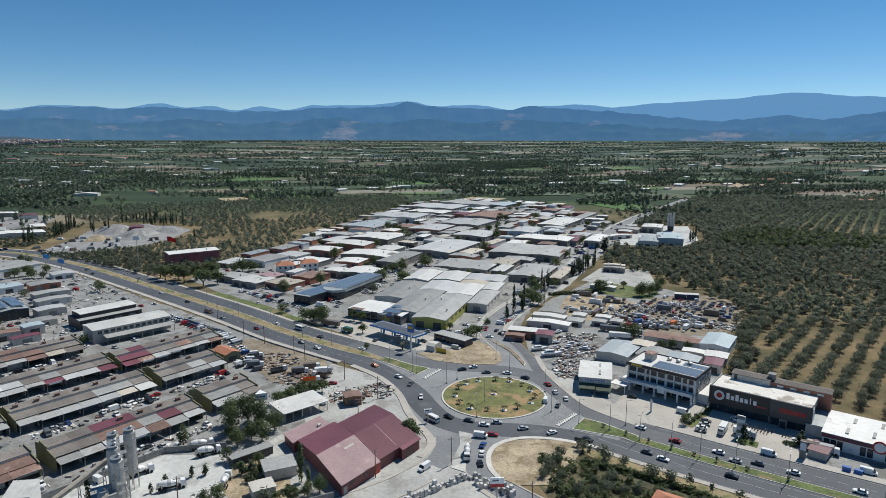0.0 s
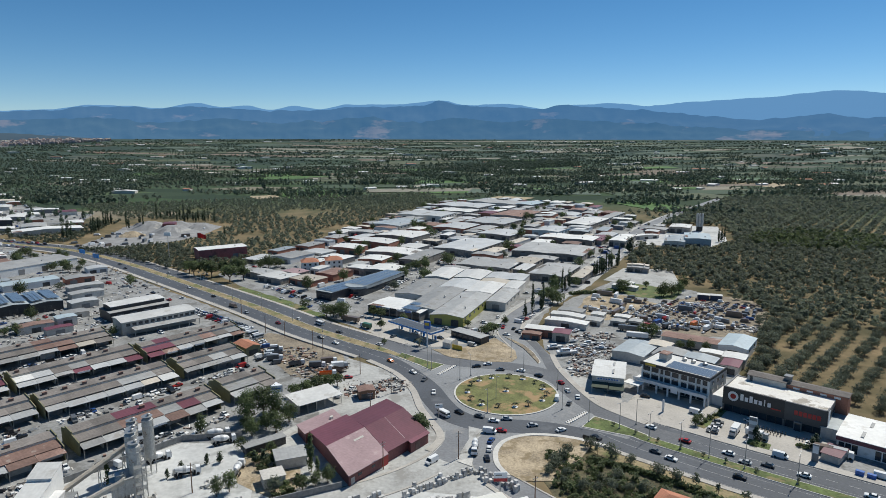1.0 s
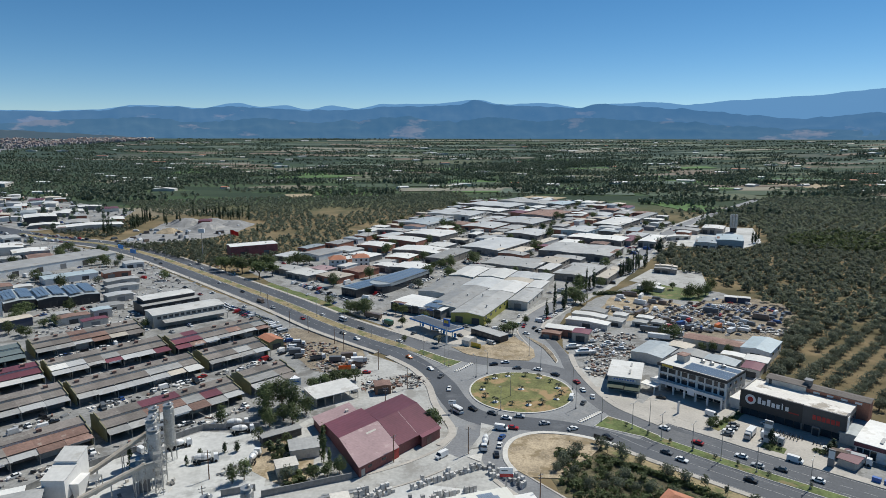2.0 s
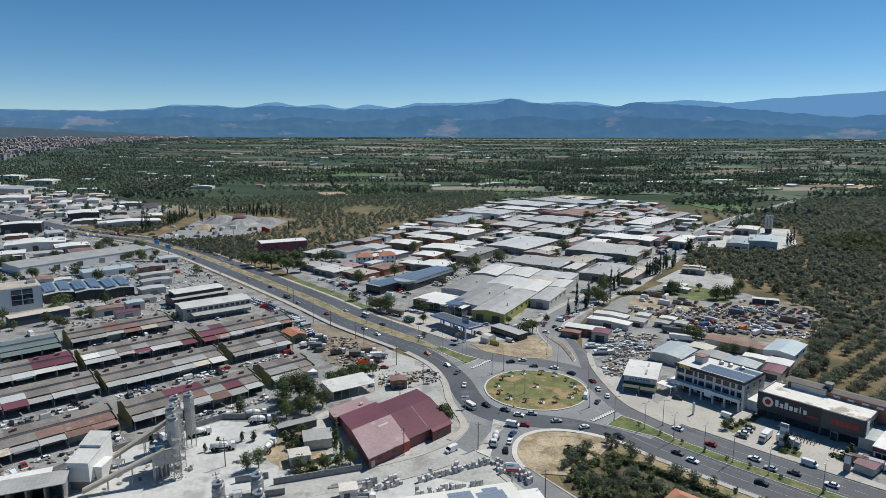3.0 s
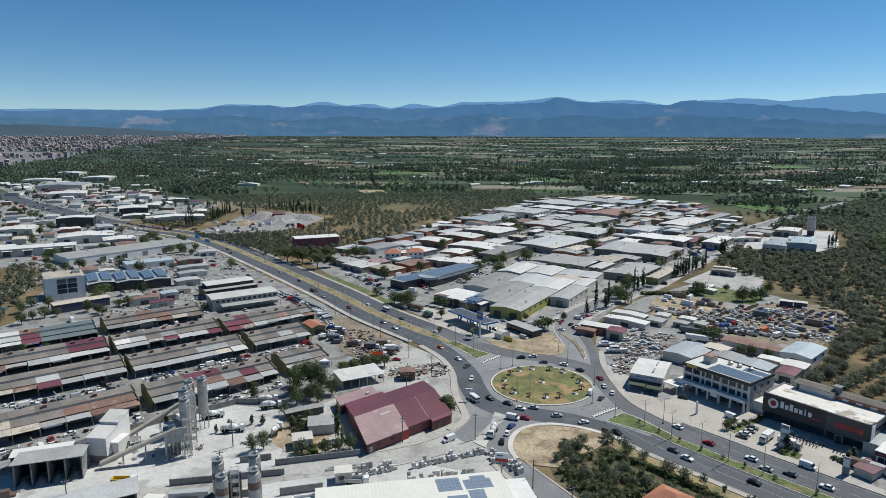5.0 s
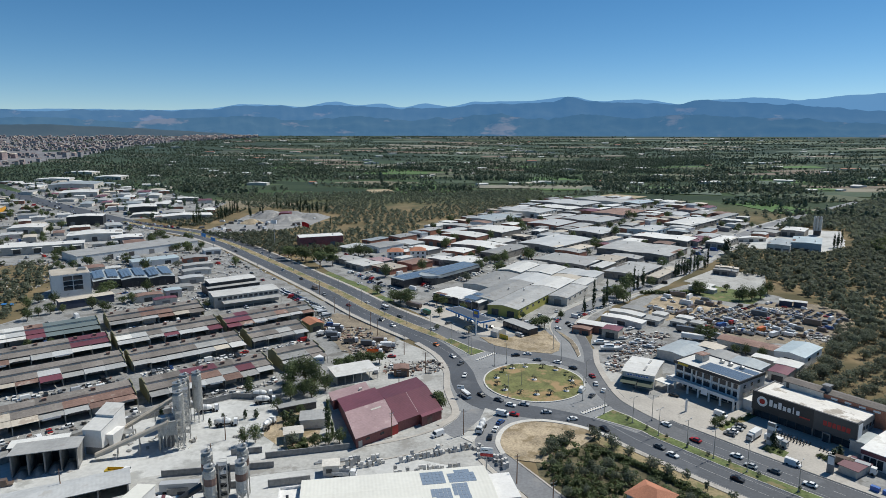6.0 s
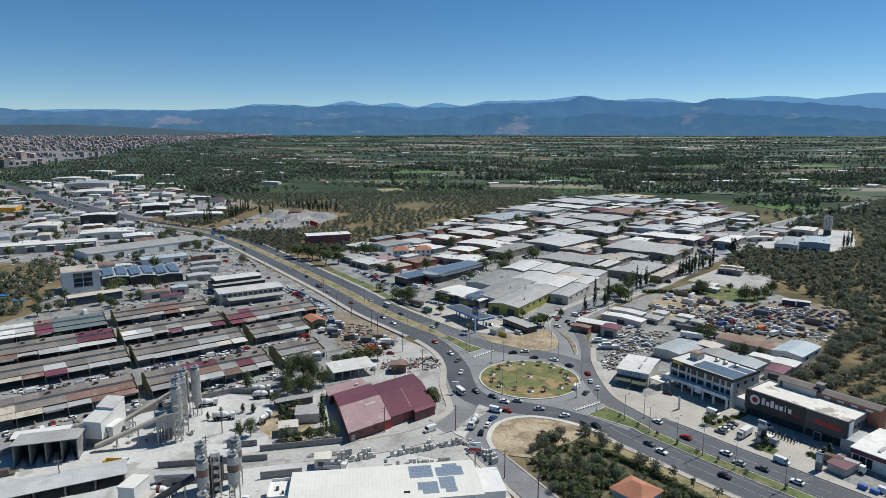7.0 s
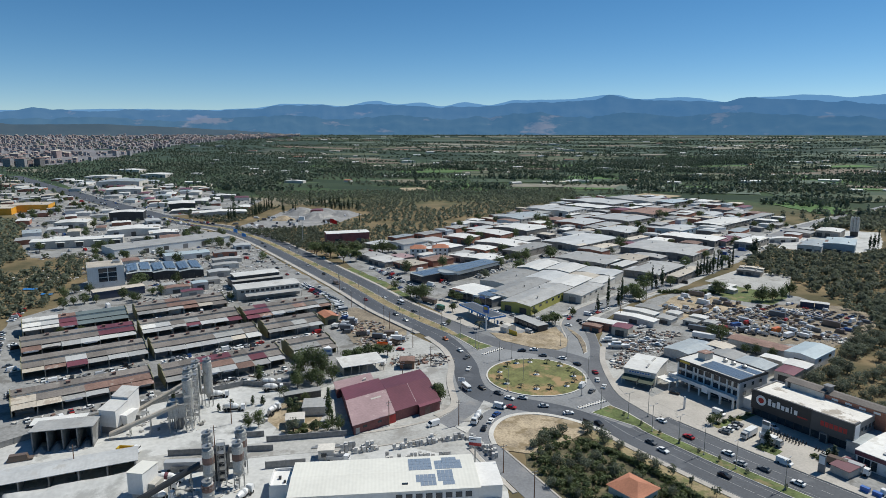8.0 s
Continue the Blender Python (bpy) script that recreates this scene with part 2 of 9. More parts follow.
def part(name, shape, material, parent, label=""):
    ob = new(name, shape if isinstance(shape, bpy.types.Mesh) else shape.mesh(name, M[material]))
    ob.parent = parent
    PARTS.setdefault(parent, []).append(ob)
    return tagged(ob, label)


def thing(name, x, y, z=0.0, turn=0.0, label="", category="", group="", kind=""):
    ob = new(name)
    ob.empty_display_size = 0.5
    ob.matrix_basis = pose(x, y, z, 0, 0, turn)
    return tagged(ob, label, category, group, kind)


def repeat(ob, m):
    """As copy_thing, but it knows the parts already, which is quicker among thousands of objects."""
    twin = ob.copy()
    scene.collection.objects.link(twin)
    twin.matrix_basis = m
    todo = [(ob, twin)]
    while todo:
        old, fresh = todo.pop()
        for o in PARTS.get(old, ()):
            c = o.copy()
            scene.collection.objects.link(c)
            c.parent = fresh
            todo.append((o, c))
    return twin


def put(ob, x, y, z=0.0, turn=0.0, size=1.0):
    return repeat(ob, pose(x, y, z, 0, 0, turn) @ Matrix.Scale(size, 4))


def setting(name, shape, material, label, category="ground"):
    return tagged(new(name, shape.mesh(name, M[material])), label, category, "", "structure")


def smooth(pts, steps=6):
    """A soft line through the corners given."""
    out = []
    P = [Vector((*p[:2], 0)) for p in pts]
    W = [p[2] if len(p) > 2 else None for p in pts]
    for i in range(len(P) - 1):
        a, b, c, d = P[max(i - 1, 0)], P[i], P[i + 1], P[min(i + 2, len(P) - 1)]
        for s in range(steps):
            t = s / steps
            q = 0.5 * ((2 * b) + (c - a) * t + (2 * a - 5 * b + 4 * c - d) * t * t + (3 * b - a - 3 * c + d) * t ** 3)
            out.append((q.x, q.y, None if W[i] is None else W[i] + (W[i + 1] - W[i]) * t))
    return out + [(P[-1].x, P[-1].y, W[-1])]


def strip(line, left, right, z0, z1):
    """A band along a line, from left metres to its left to right metres to its right."""
    s, vs = Shape(), []
    n = len(line)
    for i, p in enumerate(line):
        a, b = line[max(i - 1, 0)], line[min(i + 1, n - 1)]
        d = Vector((b[0] - a[0], b[1] - a[1])).normalized()
        k = 1.0 if p[2] is None else p[2]
        for o, z in ((left * k, z0), (left * k, z1), (-right * k, z1), (-right * k, z0)):
            vs.append((p[0] - d.y * o, p[1] + d.x * o, z))
    fs = [(4 * i + j, 4 * i + 4 + j, 4 * i + 5 + j, 4 * i + 1 + j) for i in range(n - 1) for j in range(3)]
    return s.add(vs, [f[::-1] for f in fs] + [(0, 1, 2, 3), (4 * n - 1, 4 * n - 2, 4 * n - 3, 4 * n - 4)])


def patch(pts, z, wobble=0.0, step=6.0):
    """A flat sheet inside an outline; wobble roughens its edge."""
    out = []
    for i, a in enumerate(pts):
        b = pts[(i + 1) % len(pts)]
        k = max(1, int(math.dist(a, b) / step)) if wobble else 1
        for j in range(k):
            x, y = a[0] + (b[0] - a[0]) * j / k, a[1] + (b[1] - a[1]) * j / k
            o = noise.noise_vector((x * 0.13, y * 0.13, z)) * wobble
            out.append((x + o.x, y + o.y))
    n = len(out)
    area = sum(out[i][0] * out[(i + 1) % n][1] - out[(i + 1) % n][0] * out[i][1] for i in range(n))
    if area < 0:
        out.reverse()
    return Shape().add([(x, y, z) for x, y in out] + [(x, y, z - 0.3) for x, y in out],
                       [tuple(range(n))] + [(i, n + i, n + (i + 1) % n, (i + 1) % n) for i in range(n)])


def inside(x, y, pts):
    hit = False
    for i, (x0, y0) in enumerate(pts):
        x1, y1 = pts[i - 1]
        if (y0 > y) != (y1 > y) and x < (x1 - x0) * (y - y0) / (y1 - y0) + x0:
            hit = not hit
    return hit


# ---- ground to the horizon ----
def rise(r):
    """The plain lifts slowly towards the hills."""
    t = max(0.0, min(1.0, (r - 1700) / 2150))
    return 84 * t ** 1.35


def ground_material():
    m = bpy.data.materials.new("countryside")
    m.use_nodes = True
    n, l = m.node_tree.nodes, m.node_tree.links
    b = n["Principled BSDF"]
    b.inputs["Roughness"].default_value = 1.0
    b.inputs["Specular IOR Level"].default_value = 0.1
    co, mp = n.new("ShaderNodeTexCoord"), n.new("ShaderNodeMapping")
    mp.inputs["Rotation"].default_value = (0, 0, radians(28))
    mp.inputs["Scale"].default_value = (1 / 150, 1 / 75, 1)
    l.new(co.outputs["Object"], mp.inputs[0])
    cell = n.new("ShaderNodeTexVoronoi")
    cell.voronoi_dimensions, cell.distance = "2D", "CHEBYCHEV"
    cell.inputs["Scale"].default_value, cell.inputs["Randomness"].default_value = 1.0, 0.75
    l.new(mp.outputs[0], cell.inputs["Vector"])
    sep = n.new("ShaderNodeSeparateColor")
    l.new(cell.outputs["Color"], sep.inputs[0])
    ramp = n.new("ShaderNodeValToRGB")
    ramp.color_ramp.interpolation = "CONSTANT"
    e = ramp.color_ramp.elements
    e[0].color, e[1].position, e[1].color = (0.055, 0.085, 0.045, 1), 0.22, (0.04, 0.06, 0.04, 1)
    for pos, col in ((0.45, (0.065, 0.095, 0.055, 1)), (0.62, (0.20, 0.185, 0.14, 1)), (0.65, (0.05, 0.072, 0.046, 1)), (0.84, (0.085, 0.115, 0.065, 1)), (0.96, (0.27, 0.25, 0.20, 1))):
        k = e.new(pos)
        k.color = col
    l.new(sep.outputs[0], ramp.inputs[0])
    # close by, the dry soil between the olive trees
    soil, n1, n2 = n.new("ShaderNodeValToRGB"), n.new("ShaderNodeTexNoise"), n.new("ShaderNodeTexNoise")
    n1.inputs["Scale"].default_value, n1.inputs["Detail"].default_value = 1 / 30, 8
    n2.inputs["Scale"].default_value, n2.inputs["Detail"].default_value = 1 / 3, 5
    l.new(co.outputs["Object"], n1.inputs["Vector"]), l.new(co.outputs["Object"], n2.inputs["Vector"])
    s = soil.color_ramp.elements
    s[0].position, s[0].color, s[1].position, s[1].color = 0.36, (0.10, 0.09, 0.052, 1), 0.66, (0.24, 0.182, 0.108, 1)
    l.new(n1.outputs[0], soil.inputs[0])
    dist, far = n.new("ShaderNodeVectorMath"), n.new("ShaderNodeMapRange")
    dist.operation = "LENGTH"
    l.new(co.outputs["Object"], dist.inputs[0])
    far.inputs[1].default_value, far.inputs[2].default_value = 760, 980
    l.new(dist.outputs["Value"], far.inputs[0])
    # the far plain is mostly dark woodland, with distance haze mixed into its colour
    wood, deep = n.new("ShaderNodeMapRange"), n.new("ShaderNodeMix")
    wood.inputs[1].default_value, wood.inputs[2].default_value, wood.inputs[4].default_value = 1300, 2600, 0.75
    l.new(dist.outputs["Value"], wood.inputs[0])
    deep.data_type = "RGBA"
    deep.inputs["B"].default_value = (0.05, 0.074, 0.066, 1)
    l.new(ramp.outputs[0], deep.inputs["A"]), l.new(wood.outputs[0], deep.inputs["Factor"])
    mix, grain = n.new("ShaderNodeMix"), n.new("ShaderNodeMix")
    mix.data_type = grain.data_type = "RGBA"
    l.new(far.outputs[0], mix.inputs["Factor"]), l.new(soil.outputs[0], mix.inputs["A"]), l.new(deep.outputs["Result"], mix.inputs["B"])
    grain.blend_type = "MULTIPLY"
    grain.inputs["Factor"].default_value = 0.6
    tone = n.new("ShaderNodeMapRange")
    tone.inputs[3].default_value, tone.inputs[4].default_value = 0.55, 1.45
    l.new(n2.outputs[0], tone.inputs[0])
    l.new(mix.outputs["Result"], grain.inputs["A"]), l.new(tone.outputs[0], grain.inputs["B"])
    l.new(grain.outputs["Result"], b.inputs["Base Color"])
    return m


M["countryside"] = ground_material()
g = Shape()
RINGS = [0, 100, 200, 400, 700, 1000, 1400, 1700, 1900, 2100, 2300, 2500, 2700, 2900, 3100, 3300, 3500, 3700, 3900, 4100]
SIDES = 96
for r in RINGS:
    g.v += [(r * math.cos(2 * math.pi * i / SIDES), r * math.sin(2 * math.pi * i / SIDES), rise(r)) for i in range(SIDES)]
g.f = [(j * SIDES + i, (j + 1) * SIDES + i, (j + 1) * SIDES + (i + 1) % SIDES, j * SIDES + (i + 1) % SIDES) for j in range(len(RINGS) - 1) for i in range(SIDES)]
setting("ground", g, "countryside", "dry brown soil and patchwork fields to the hills")


def town_edge(a):
    """How near the town comes at a bearing."""
    line = ((-66, 1850), (-49, 1950), (-44, 2300), (-40, 2900), (-37, 3180), (-33, 3380), (-30.5, 3560))
    for (a0, r0), (a1, r1) in zip(line, line[1:]):
        if a0 <= a <= a1:
            return r0 + (r1 - r0) * (a - a0) / (a1 - a0)
    return 9999


def in_town(x, y):
    return math.hypot(x, y) > town_edge(math.degrees(math.atan2(x, y)))


tg = Shape()
for i in range(84):
    for j in range(19):
        a, r = -64 + i * 0.4, 1900 + j * 90
        if r > town_edge(a + 0.2) and noise.noise((a * 0.35, r * 0.004, 2)) > -0.35:
            tg.add([(k * math.sin(radians(d)), k * math.cos(radians(d)), rise(k) + 0.8) for d, k in ((a, r), (a + 0.4, r), (a + 0.4, r + 90), (a, r + 90))], [(0, 1, 2, 3)])
tg.f = [f[::-1] for f in tg.f]
M["town_streets"] = mat("town_streets", (0.17, 0.168, 0.18), 0.95, 0.3, 40, 9)
setting("town_ground", tg, "town_streets", "grey streets and yards of the far town")

# ---- mountains at the horizon ----
def backdrop_material(name, air, woods_col, bare, bare_from, glow=1.0):
    """Wooded slopes with bare patches; the blue of many kilometres of air is added as a glow."""
    m = bpy.data.materials.new(name)
    m.use_nodes = True
    n, l = m.node_tree.nodes, m.node_tree.links
    n.remove(n["Principled BSDF"])
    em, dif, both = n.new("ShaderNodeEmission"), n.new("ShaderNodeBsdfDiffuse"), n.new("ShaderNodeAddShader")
    co, mp = n.new("ShaderNodeTexCoord"), n.new("ShaderNodeMapping")
    mp.inputs["Scale"].default_value = (1, 1, 2.4)
    l.new(co.outputs["Object"], mp.inputs[0])
    tone, fine = n.new("ShaderNodeTexNoise"), n.new("ShaderNodeTexNoise")
    tone.inputs["Scale"].default_value, tone.inputs["Detail"].default_value, tone.inputs["Roughness"].default_value = 1 / 160, 9, 0.66
    fine.inputs["Scale"].default_value, fine.inputs["Detail"].default_value, fine.inputs["Roughness"].default_value = 1 / 260, 7, 0.62
    l.new(mp.outputs[0], tone.inputs["Vector"]), l.new(mp.outputs[0], fine.inputs["Vector"])
    wood = n.new("ShaderNodeMix")
    wood.data_type = "RGBA"
    wood.inputs["A"].default_value = (*[c * 0.35 for c in woods_col], 1)
    wood.inputs["B"].default_value = (*[c * 1.75 for c in woods_col], 1)
    l.new(tone.outputs[0], wood.inputs["Factor"])
    edge, soil = n.new("ShaderNodeMapRange"), n.new("ShaderNodeMix")
    edge.inputs[1].default_value, edge.inputs[2].default_value = bare_from, bare_from + 0.07
    l.new(fine.outputs[0], edge.inputs[0])
    soil.data_type = "RGBA"
    soil.inputs["B"].default_value = (*bare, 1)
    l.new(wood.outputs["Result"], soil.inputs["A"]), l.new(edge.outputs[0], soil.inputs["Factor"])
    l.new(soil.outputs["Result"], dif.inputs[0])
    # haze colour, an even glow over the whole slope
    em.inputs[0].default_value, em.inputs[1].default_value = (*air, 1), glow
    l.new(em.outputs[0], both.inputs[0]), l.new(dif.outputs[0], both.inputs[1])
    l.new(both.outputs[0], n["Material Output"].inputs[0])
    return m


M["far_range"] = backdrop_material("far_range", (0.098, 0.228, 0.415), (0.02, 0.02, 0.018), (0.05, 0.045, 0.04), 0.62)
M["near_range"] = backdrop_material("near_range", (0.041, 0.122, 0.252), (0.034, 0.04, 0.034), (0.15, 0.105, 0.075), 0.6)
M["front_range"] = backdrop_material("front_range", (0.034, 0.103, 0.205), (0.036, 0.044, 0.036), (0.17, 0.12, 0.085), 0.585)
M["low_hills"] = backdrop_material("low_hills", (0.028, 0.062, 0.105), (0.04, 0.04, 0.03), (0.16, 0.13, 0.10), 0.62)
# skyline: bearing in degrees to the right of straight ahead, height in degrees
SKYLINE = [(-62, 1.2), (-55, 1.45), (-50, 1.6), (-44, 1.75), (-38, 1.75), (-34.5, 1.9), (-31.8, 2.3), (-29, 2.3), (-27, 2.15), (-23.9, 2.62), (-21.8, 2.3), (-20.3, 2.5), (-18.1, 2.15),
           (-16.2, 2.5), (-14, 2.25), (-11.7, 2.65), (-7.2, 2.7), (-3.6, 3.05), (-1.2, 2.65), (2.3, 2.75), (5.8, 2.3), (7.9, 2.62), (11.3, 2.75), (14.2, 2.5), (18, 2.8),
           (22.4, 3.0), (27.8, 3.4), (32.3, 3.0), (34.7, 2.8), (40, 2.9), (48, 2.4), (60, 1.8)]
FOOT = [(-62, 1.15), (-53, 1.4), (-50.2, 1.72), (-47, 1.5), (-44, 1.68), (-38, 1.7), (-34.5, 1.82), (-31.8, 2.2), (-29, 2.22), (-27, 2.1), (-24.5, 2.35), (-21.8, 2.22), (-18.1, 2.08), (-14, 2.15), (-11.7, 2.42), (-7.2, 2.5), (-5, 2.62), (-3.6, 3.03), (-2, 2.68),
        (0, 2.52), (3, 2.45), (5.2, 2.28), (7.1, 2.66), (9.5, 2.45), (13, 2.2), (16, 1.95), (19, 1.6), (22, 1.3), (24, 1.4), (27, 1.7), (30, 1.35), (33.5, 1.85), (37, 1.9), (42, 1.5), (60, 1.0)]
FRONT = [(-62, 0.7), (-52, 0.9), (-46, 1.1), (-41, 0.8), (-36, 1.15), (-31, 1.35), (-27, 1.0), (-22, 1.4), (-18, 1.05), (-14, 1.25), (-10, 1.6), (-6, 1.15), (-2, 1.55), (2, 1.2), (6, 1.5), (10, 1.25), (14, 1.1), (18, 0.75), (22, 0.5), (27, 0.45), (31, 0.3), (36, 0.7), (42, 0.5), (60, 0.3)]
LOW = [(-62, 0.75), (-55, 0.66), (-51, 0.5), (-46, 0.55), (-43, 0.42), (-40, 0.3), (-37, 0.12), (-34, -0.05), (-32, -0.2)]


def range_of_hills(name, line, radius, deep, foot, rough, material, label, rows=8, cols=420, spurs=0.0):
    """A chain of hills on an arc: the crest follows the line given, spurs and gullies run down from it towards the plain."""
    s = Shape()
    for i in range(cols + 1):
        a = line[0][0] + (line[-1][0] - line[0][0]) * i / cols
        k = max(j for j in range(len(line) - 1) if line[j][0] <= a)
        t = (a - line[k][0]) / (line[k + 1][0] - line[k][0])
        t = t * t * (3 - 2 * t)
        h = line[k][1] + (line[k + 1][1] - line[k][1]) * t + rough * (noise.fractal((a * 0.9, radius, 0), 1.0, 2.0, 5))
        top = 97 + radius * math.tan(radians(h))
        for j in range(rows + 1):
            u = j / rows
            r = radius - (1 - u) * deep
            gully = abs(noise.noise((a * 0.42 + 0.5 * noise.noise((a * 0.3, u * 2, 9)), u * 1.6, 4))) * 1.5 + 0.5 * abs(noise.noise((a * 1.3, u * 3.2, 7))) + 0.22 * abs(noise.noise((a * 3.1, u * 7, 2)))
            z = foot + (top - foot) * (u ** 1.05) * (1 - spurs * (1 - u) * min(1.0, gully))
            s.v.append((3 + r * math.sin(radians(a)), r * math.cos(radians(a)), z))
    s.f = [(i * (rows + 1) + j, (i + 1) * (rows + 1) + j, (i + 1) * (rows + 1) + j + 1, i * (rows + 1) + j + 1) for i in range(cols) for j in range(rows)]
    ob = setting(name, s, material, label, "mountains")
    ob.data.polygons.foreach_set("use_smooth", [True] * len(s.f))
    return ob


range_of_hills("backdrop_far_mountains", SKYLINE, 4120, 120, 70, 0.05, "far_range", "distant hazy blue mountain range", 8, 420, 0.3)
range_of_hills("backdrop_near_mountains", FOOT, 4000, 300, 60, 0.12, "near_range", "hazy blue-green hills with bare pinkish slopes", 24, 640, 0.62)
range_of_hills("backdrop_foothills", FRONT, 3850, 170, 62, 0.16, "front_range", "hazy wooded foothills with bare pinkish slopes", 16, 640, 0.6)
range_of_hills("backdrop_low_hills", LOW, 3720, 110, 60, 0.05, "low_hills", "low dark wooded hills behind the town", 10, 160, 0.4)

# ---- roads, yards, verges ----
WEST = smooth([(-1270, 1010), (-1082, 902), (-782, 735), (-628, 650), (-469, 566), (-400, 536), (-347, 518), (-280, 477), (-206, 418), (-152, 373), (-112, 339), (-77, 307), (-51, 287), (-28, 270), (-11, 253), (2, 240)])
EAST = smooth([(38, 214), (52, 205.5), (64, 194), (76, 185), (87, 177), (105, 165), (140, 142), (200, 105), (300, 45)])
NORTH = smooth([(38, 250), (36, 268), (31, 284), (26, 302), (27, 318), (33, 338), (51, 375), (77, 421), (121, 528), (173, 659), (237, 780), (397, 1043)])
STREET = smooth([(-62, 318), (-46, 354), (-31, 411), (-11, 501), (24, 601), (45, 700), (83, 836)])
SOUTH_A = smooth([(4.5, 206), (4.2, 196), (4.0, 187), (0.5, 177), (-6, 168.5), (-15, 160.5), (-29, 151.5), (-51, 139), (-90, 112), (-140, 76)])
SOUTH_B = smooth([(22, 202), (16.5, 193), (13.2, 185), (12.6, 177), (14.5, 170), (19, 163), (29, 152.5), (43, 138), (68, 113), (108, 73)])
KERB_WEST = smooth([(-36.6, 261.3), (-22.9, 247.0), (-13.9, 230.4), (-8.9, 213.0), (-4.2, 202.0), (-0.8, 194.0), (-0.4, 187.0), (-3.4, 180.0)])
KERB_SOUTH = smooth([(18.8, 167.0), (16.2, 172.5), (15.4, 178.0), (16.0, 183.5), (18.4, 188.8), (23.2, 192.8), (30.3, 194.8), (41.3, 193.2), (53.4, 187.4)])
KERB_EAST = smooth([(42.4, 272.8), (43.7, 255.0), (48.5, 234.2), (53.8, 219.2), (60.8, 210.1), (67.3, 203.6)])
LOW_LANE = smooth([(-52, 279.5), (-40.1, 269.6), (-28.2, 259.2), (-17.4, 244.7), (-9.4, 231.2), (-4.2, 218.2), (0.6, 208.8), (6.8, 203.0), (14.6, 200.4), (24.4, 199.8), (34.0, 198.4), (43.2, 195.3), (50.8, 191.6), (59.5, 186.4), (70, 179)])
TOP_LANE = smooth([(76, 192.5), (67.4, 198.4), (59.2, 207.0), (52.0, 218.5), (47.0, 231.1), (42.6, 243.0), (36.0, 251.0), (28.0, 255.4), (18.7, 257.4), (8.7, 258.6), (-1.6, 261.6), (-11.0, 267.0), (-24.7, 275.6), (-42, 289)])
RC = (21.3, 227.6)
WEST_YARD = [(-40, 232), (-48, 266), (-70, 283), (-115, 320), (-180, 374), (-290, 466), (-400, 524), (-480, 560), (-640, 640), (-800, 730), (-820, 640), (-560, 470), (-440, 372), (-394, 342), (-359, 364), (-332, 340), (-292, 304), (-274, 270), (-250, 244), (-252, 215), (-165, 138), (-125, 108), (-60, 150), (-40, 185)]
PLANT_YARD = [(-128, 108), (-112, 150), (-84, 181), (-62, 182), (-51, 152), (-20, 160), (8, 174), (26, 150), (36, 128), (10, 96), (-60, 70), (-118, 92)]
DUST_YARD = [(-52, 226), (-47, 262), (-26, 248), (-12, 230), (0, 205), (2, 190), (-5, 174), (-50, 144), (-60, 178), (-46, 205)]
NORTH_YARD = [(-175, 428), (-120, 367), (-60, 315), (-8, 274), (34, 292), (50, 350), (84, 412), (146, 556), (206, 680), (160, 900), (60, 990), (-50, 920), (-110, 720), (-148, 560)]
EAST_YARD = [(52, 236), (44, 262), (40, 300), (60, 366), (100, 424), (146, 402), (160, 356), (146, 312), (122, 268), (116, 240), (140, 204), (182, 174), (150, 140), (120, 168), (86, 197), (62, 217)]
QUARRY = [(-346, 532), (-352, 590), (-372, 660), (-340, 690), (-300, 694), (-268, 664), (-262, 600), (-272, 566), (-290, 540), (-306, 516)]
FAR_SOUTH = [(-830, 742), (-1260, 990), (-1500, 1010), (-1500, 700), (-850, 570)]
FAR_WEST = [(-480, 575), (-420, 640), (-470, 760), (-640, 860), (-900, 1000), (-1100, 960), (-800, 760), (-640, 670)]
for name, pts, z, m, label in (
        ("yard_ground", WEST_YARD, 0.03, "concrete", "stained grey concrete ground between workshops"),
        ("plant_ground", PLANT_YARD, 0.06, "dust", "pale cement-dusted yard of the concrete plant"),
        ("dust_ground", DUST_YARD, 0.05, "pale_lot", "pale dusty lot beside the highway"),
        ("estate_ground", NORTH_YARD, 0.03, "concrete", "grey concrete ground of the industrial estate"),
        ("east_ground", EAST_YARD, 0.03, "concrete", "grey concrete forecourts along the highway"),
        ("quarry_ground", QUARRY, 0.05, "gravel", "grey gravel lot with heaps and trucks"),
        ("far_west_ground", FAR_WEST, 0.03, "concrete", "grey built-up ground beside the highway"),
        ("far_town_ground", FAR_SOUTH, 0.03, "concrete", "grey built-up ground at the edge of the town"),
        ("lot_ground", [(95, 428), (118, 470), (152, 466), (141, 404), (120, 409)], 0.07, "pale_lot", "empty pale concrete lot"),
        ("mill_ground", [(160, 575), (178, 640), (228, 708), (268, 700), (244, 605), (215, 567)], 0.05, "dust", "pale yard beside the far concrete works"),
        ("shop_lot_ground", [(88, 203), (99, 219), (126, 198), (112, 178)], 0.08, "paving", "beige paved car park before the showroom"),
        ("office_lot_ground", [(64, 219), (74, 236), (99, 221), (84, 204)], 0.09, "paving", "beige paved forecourt before the office block"),
        ("station_ground", [(-62, 330), (-37, 335), (0, 296), (10, 287), (-13, 275), (-38, 293)], 0.06, "paving", "pale paved filling station forecourt")):
    setting(name, patch(pts, z, 2.0 if z < 0.07 else 0.0), m, label)
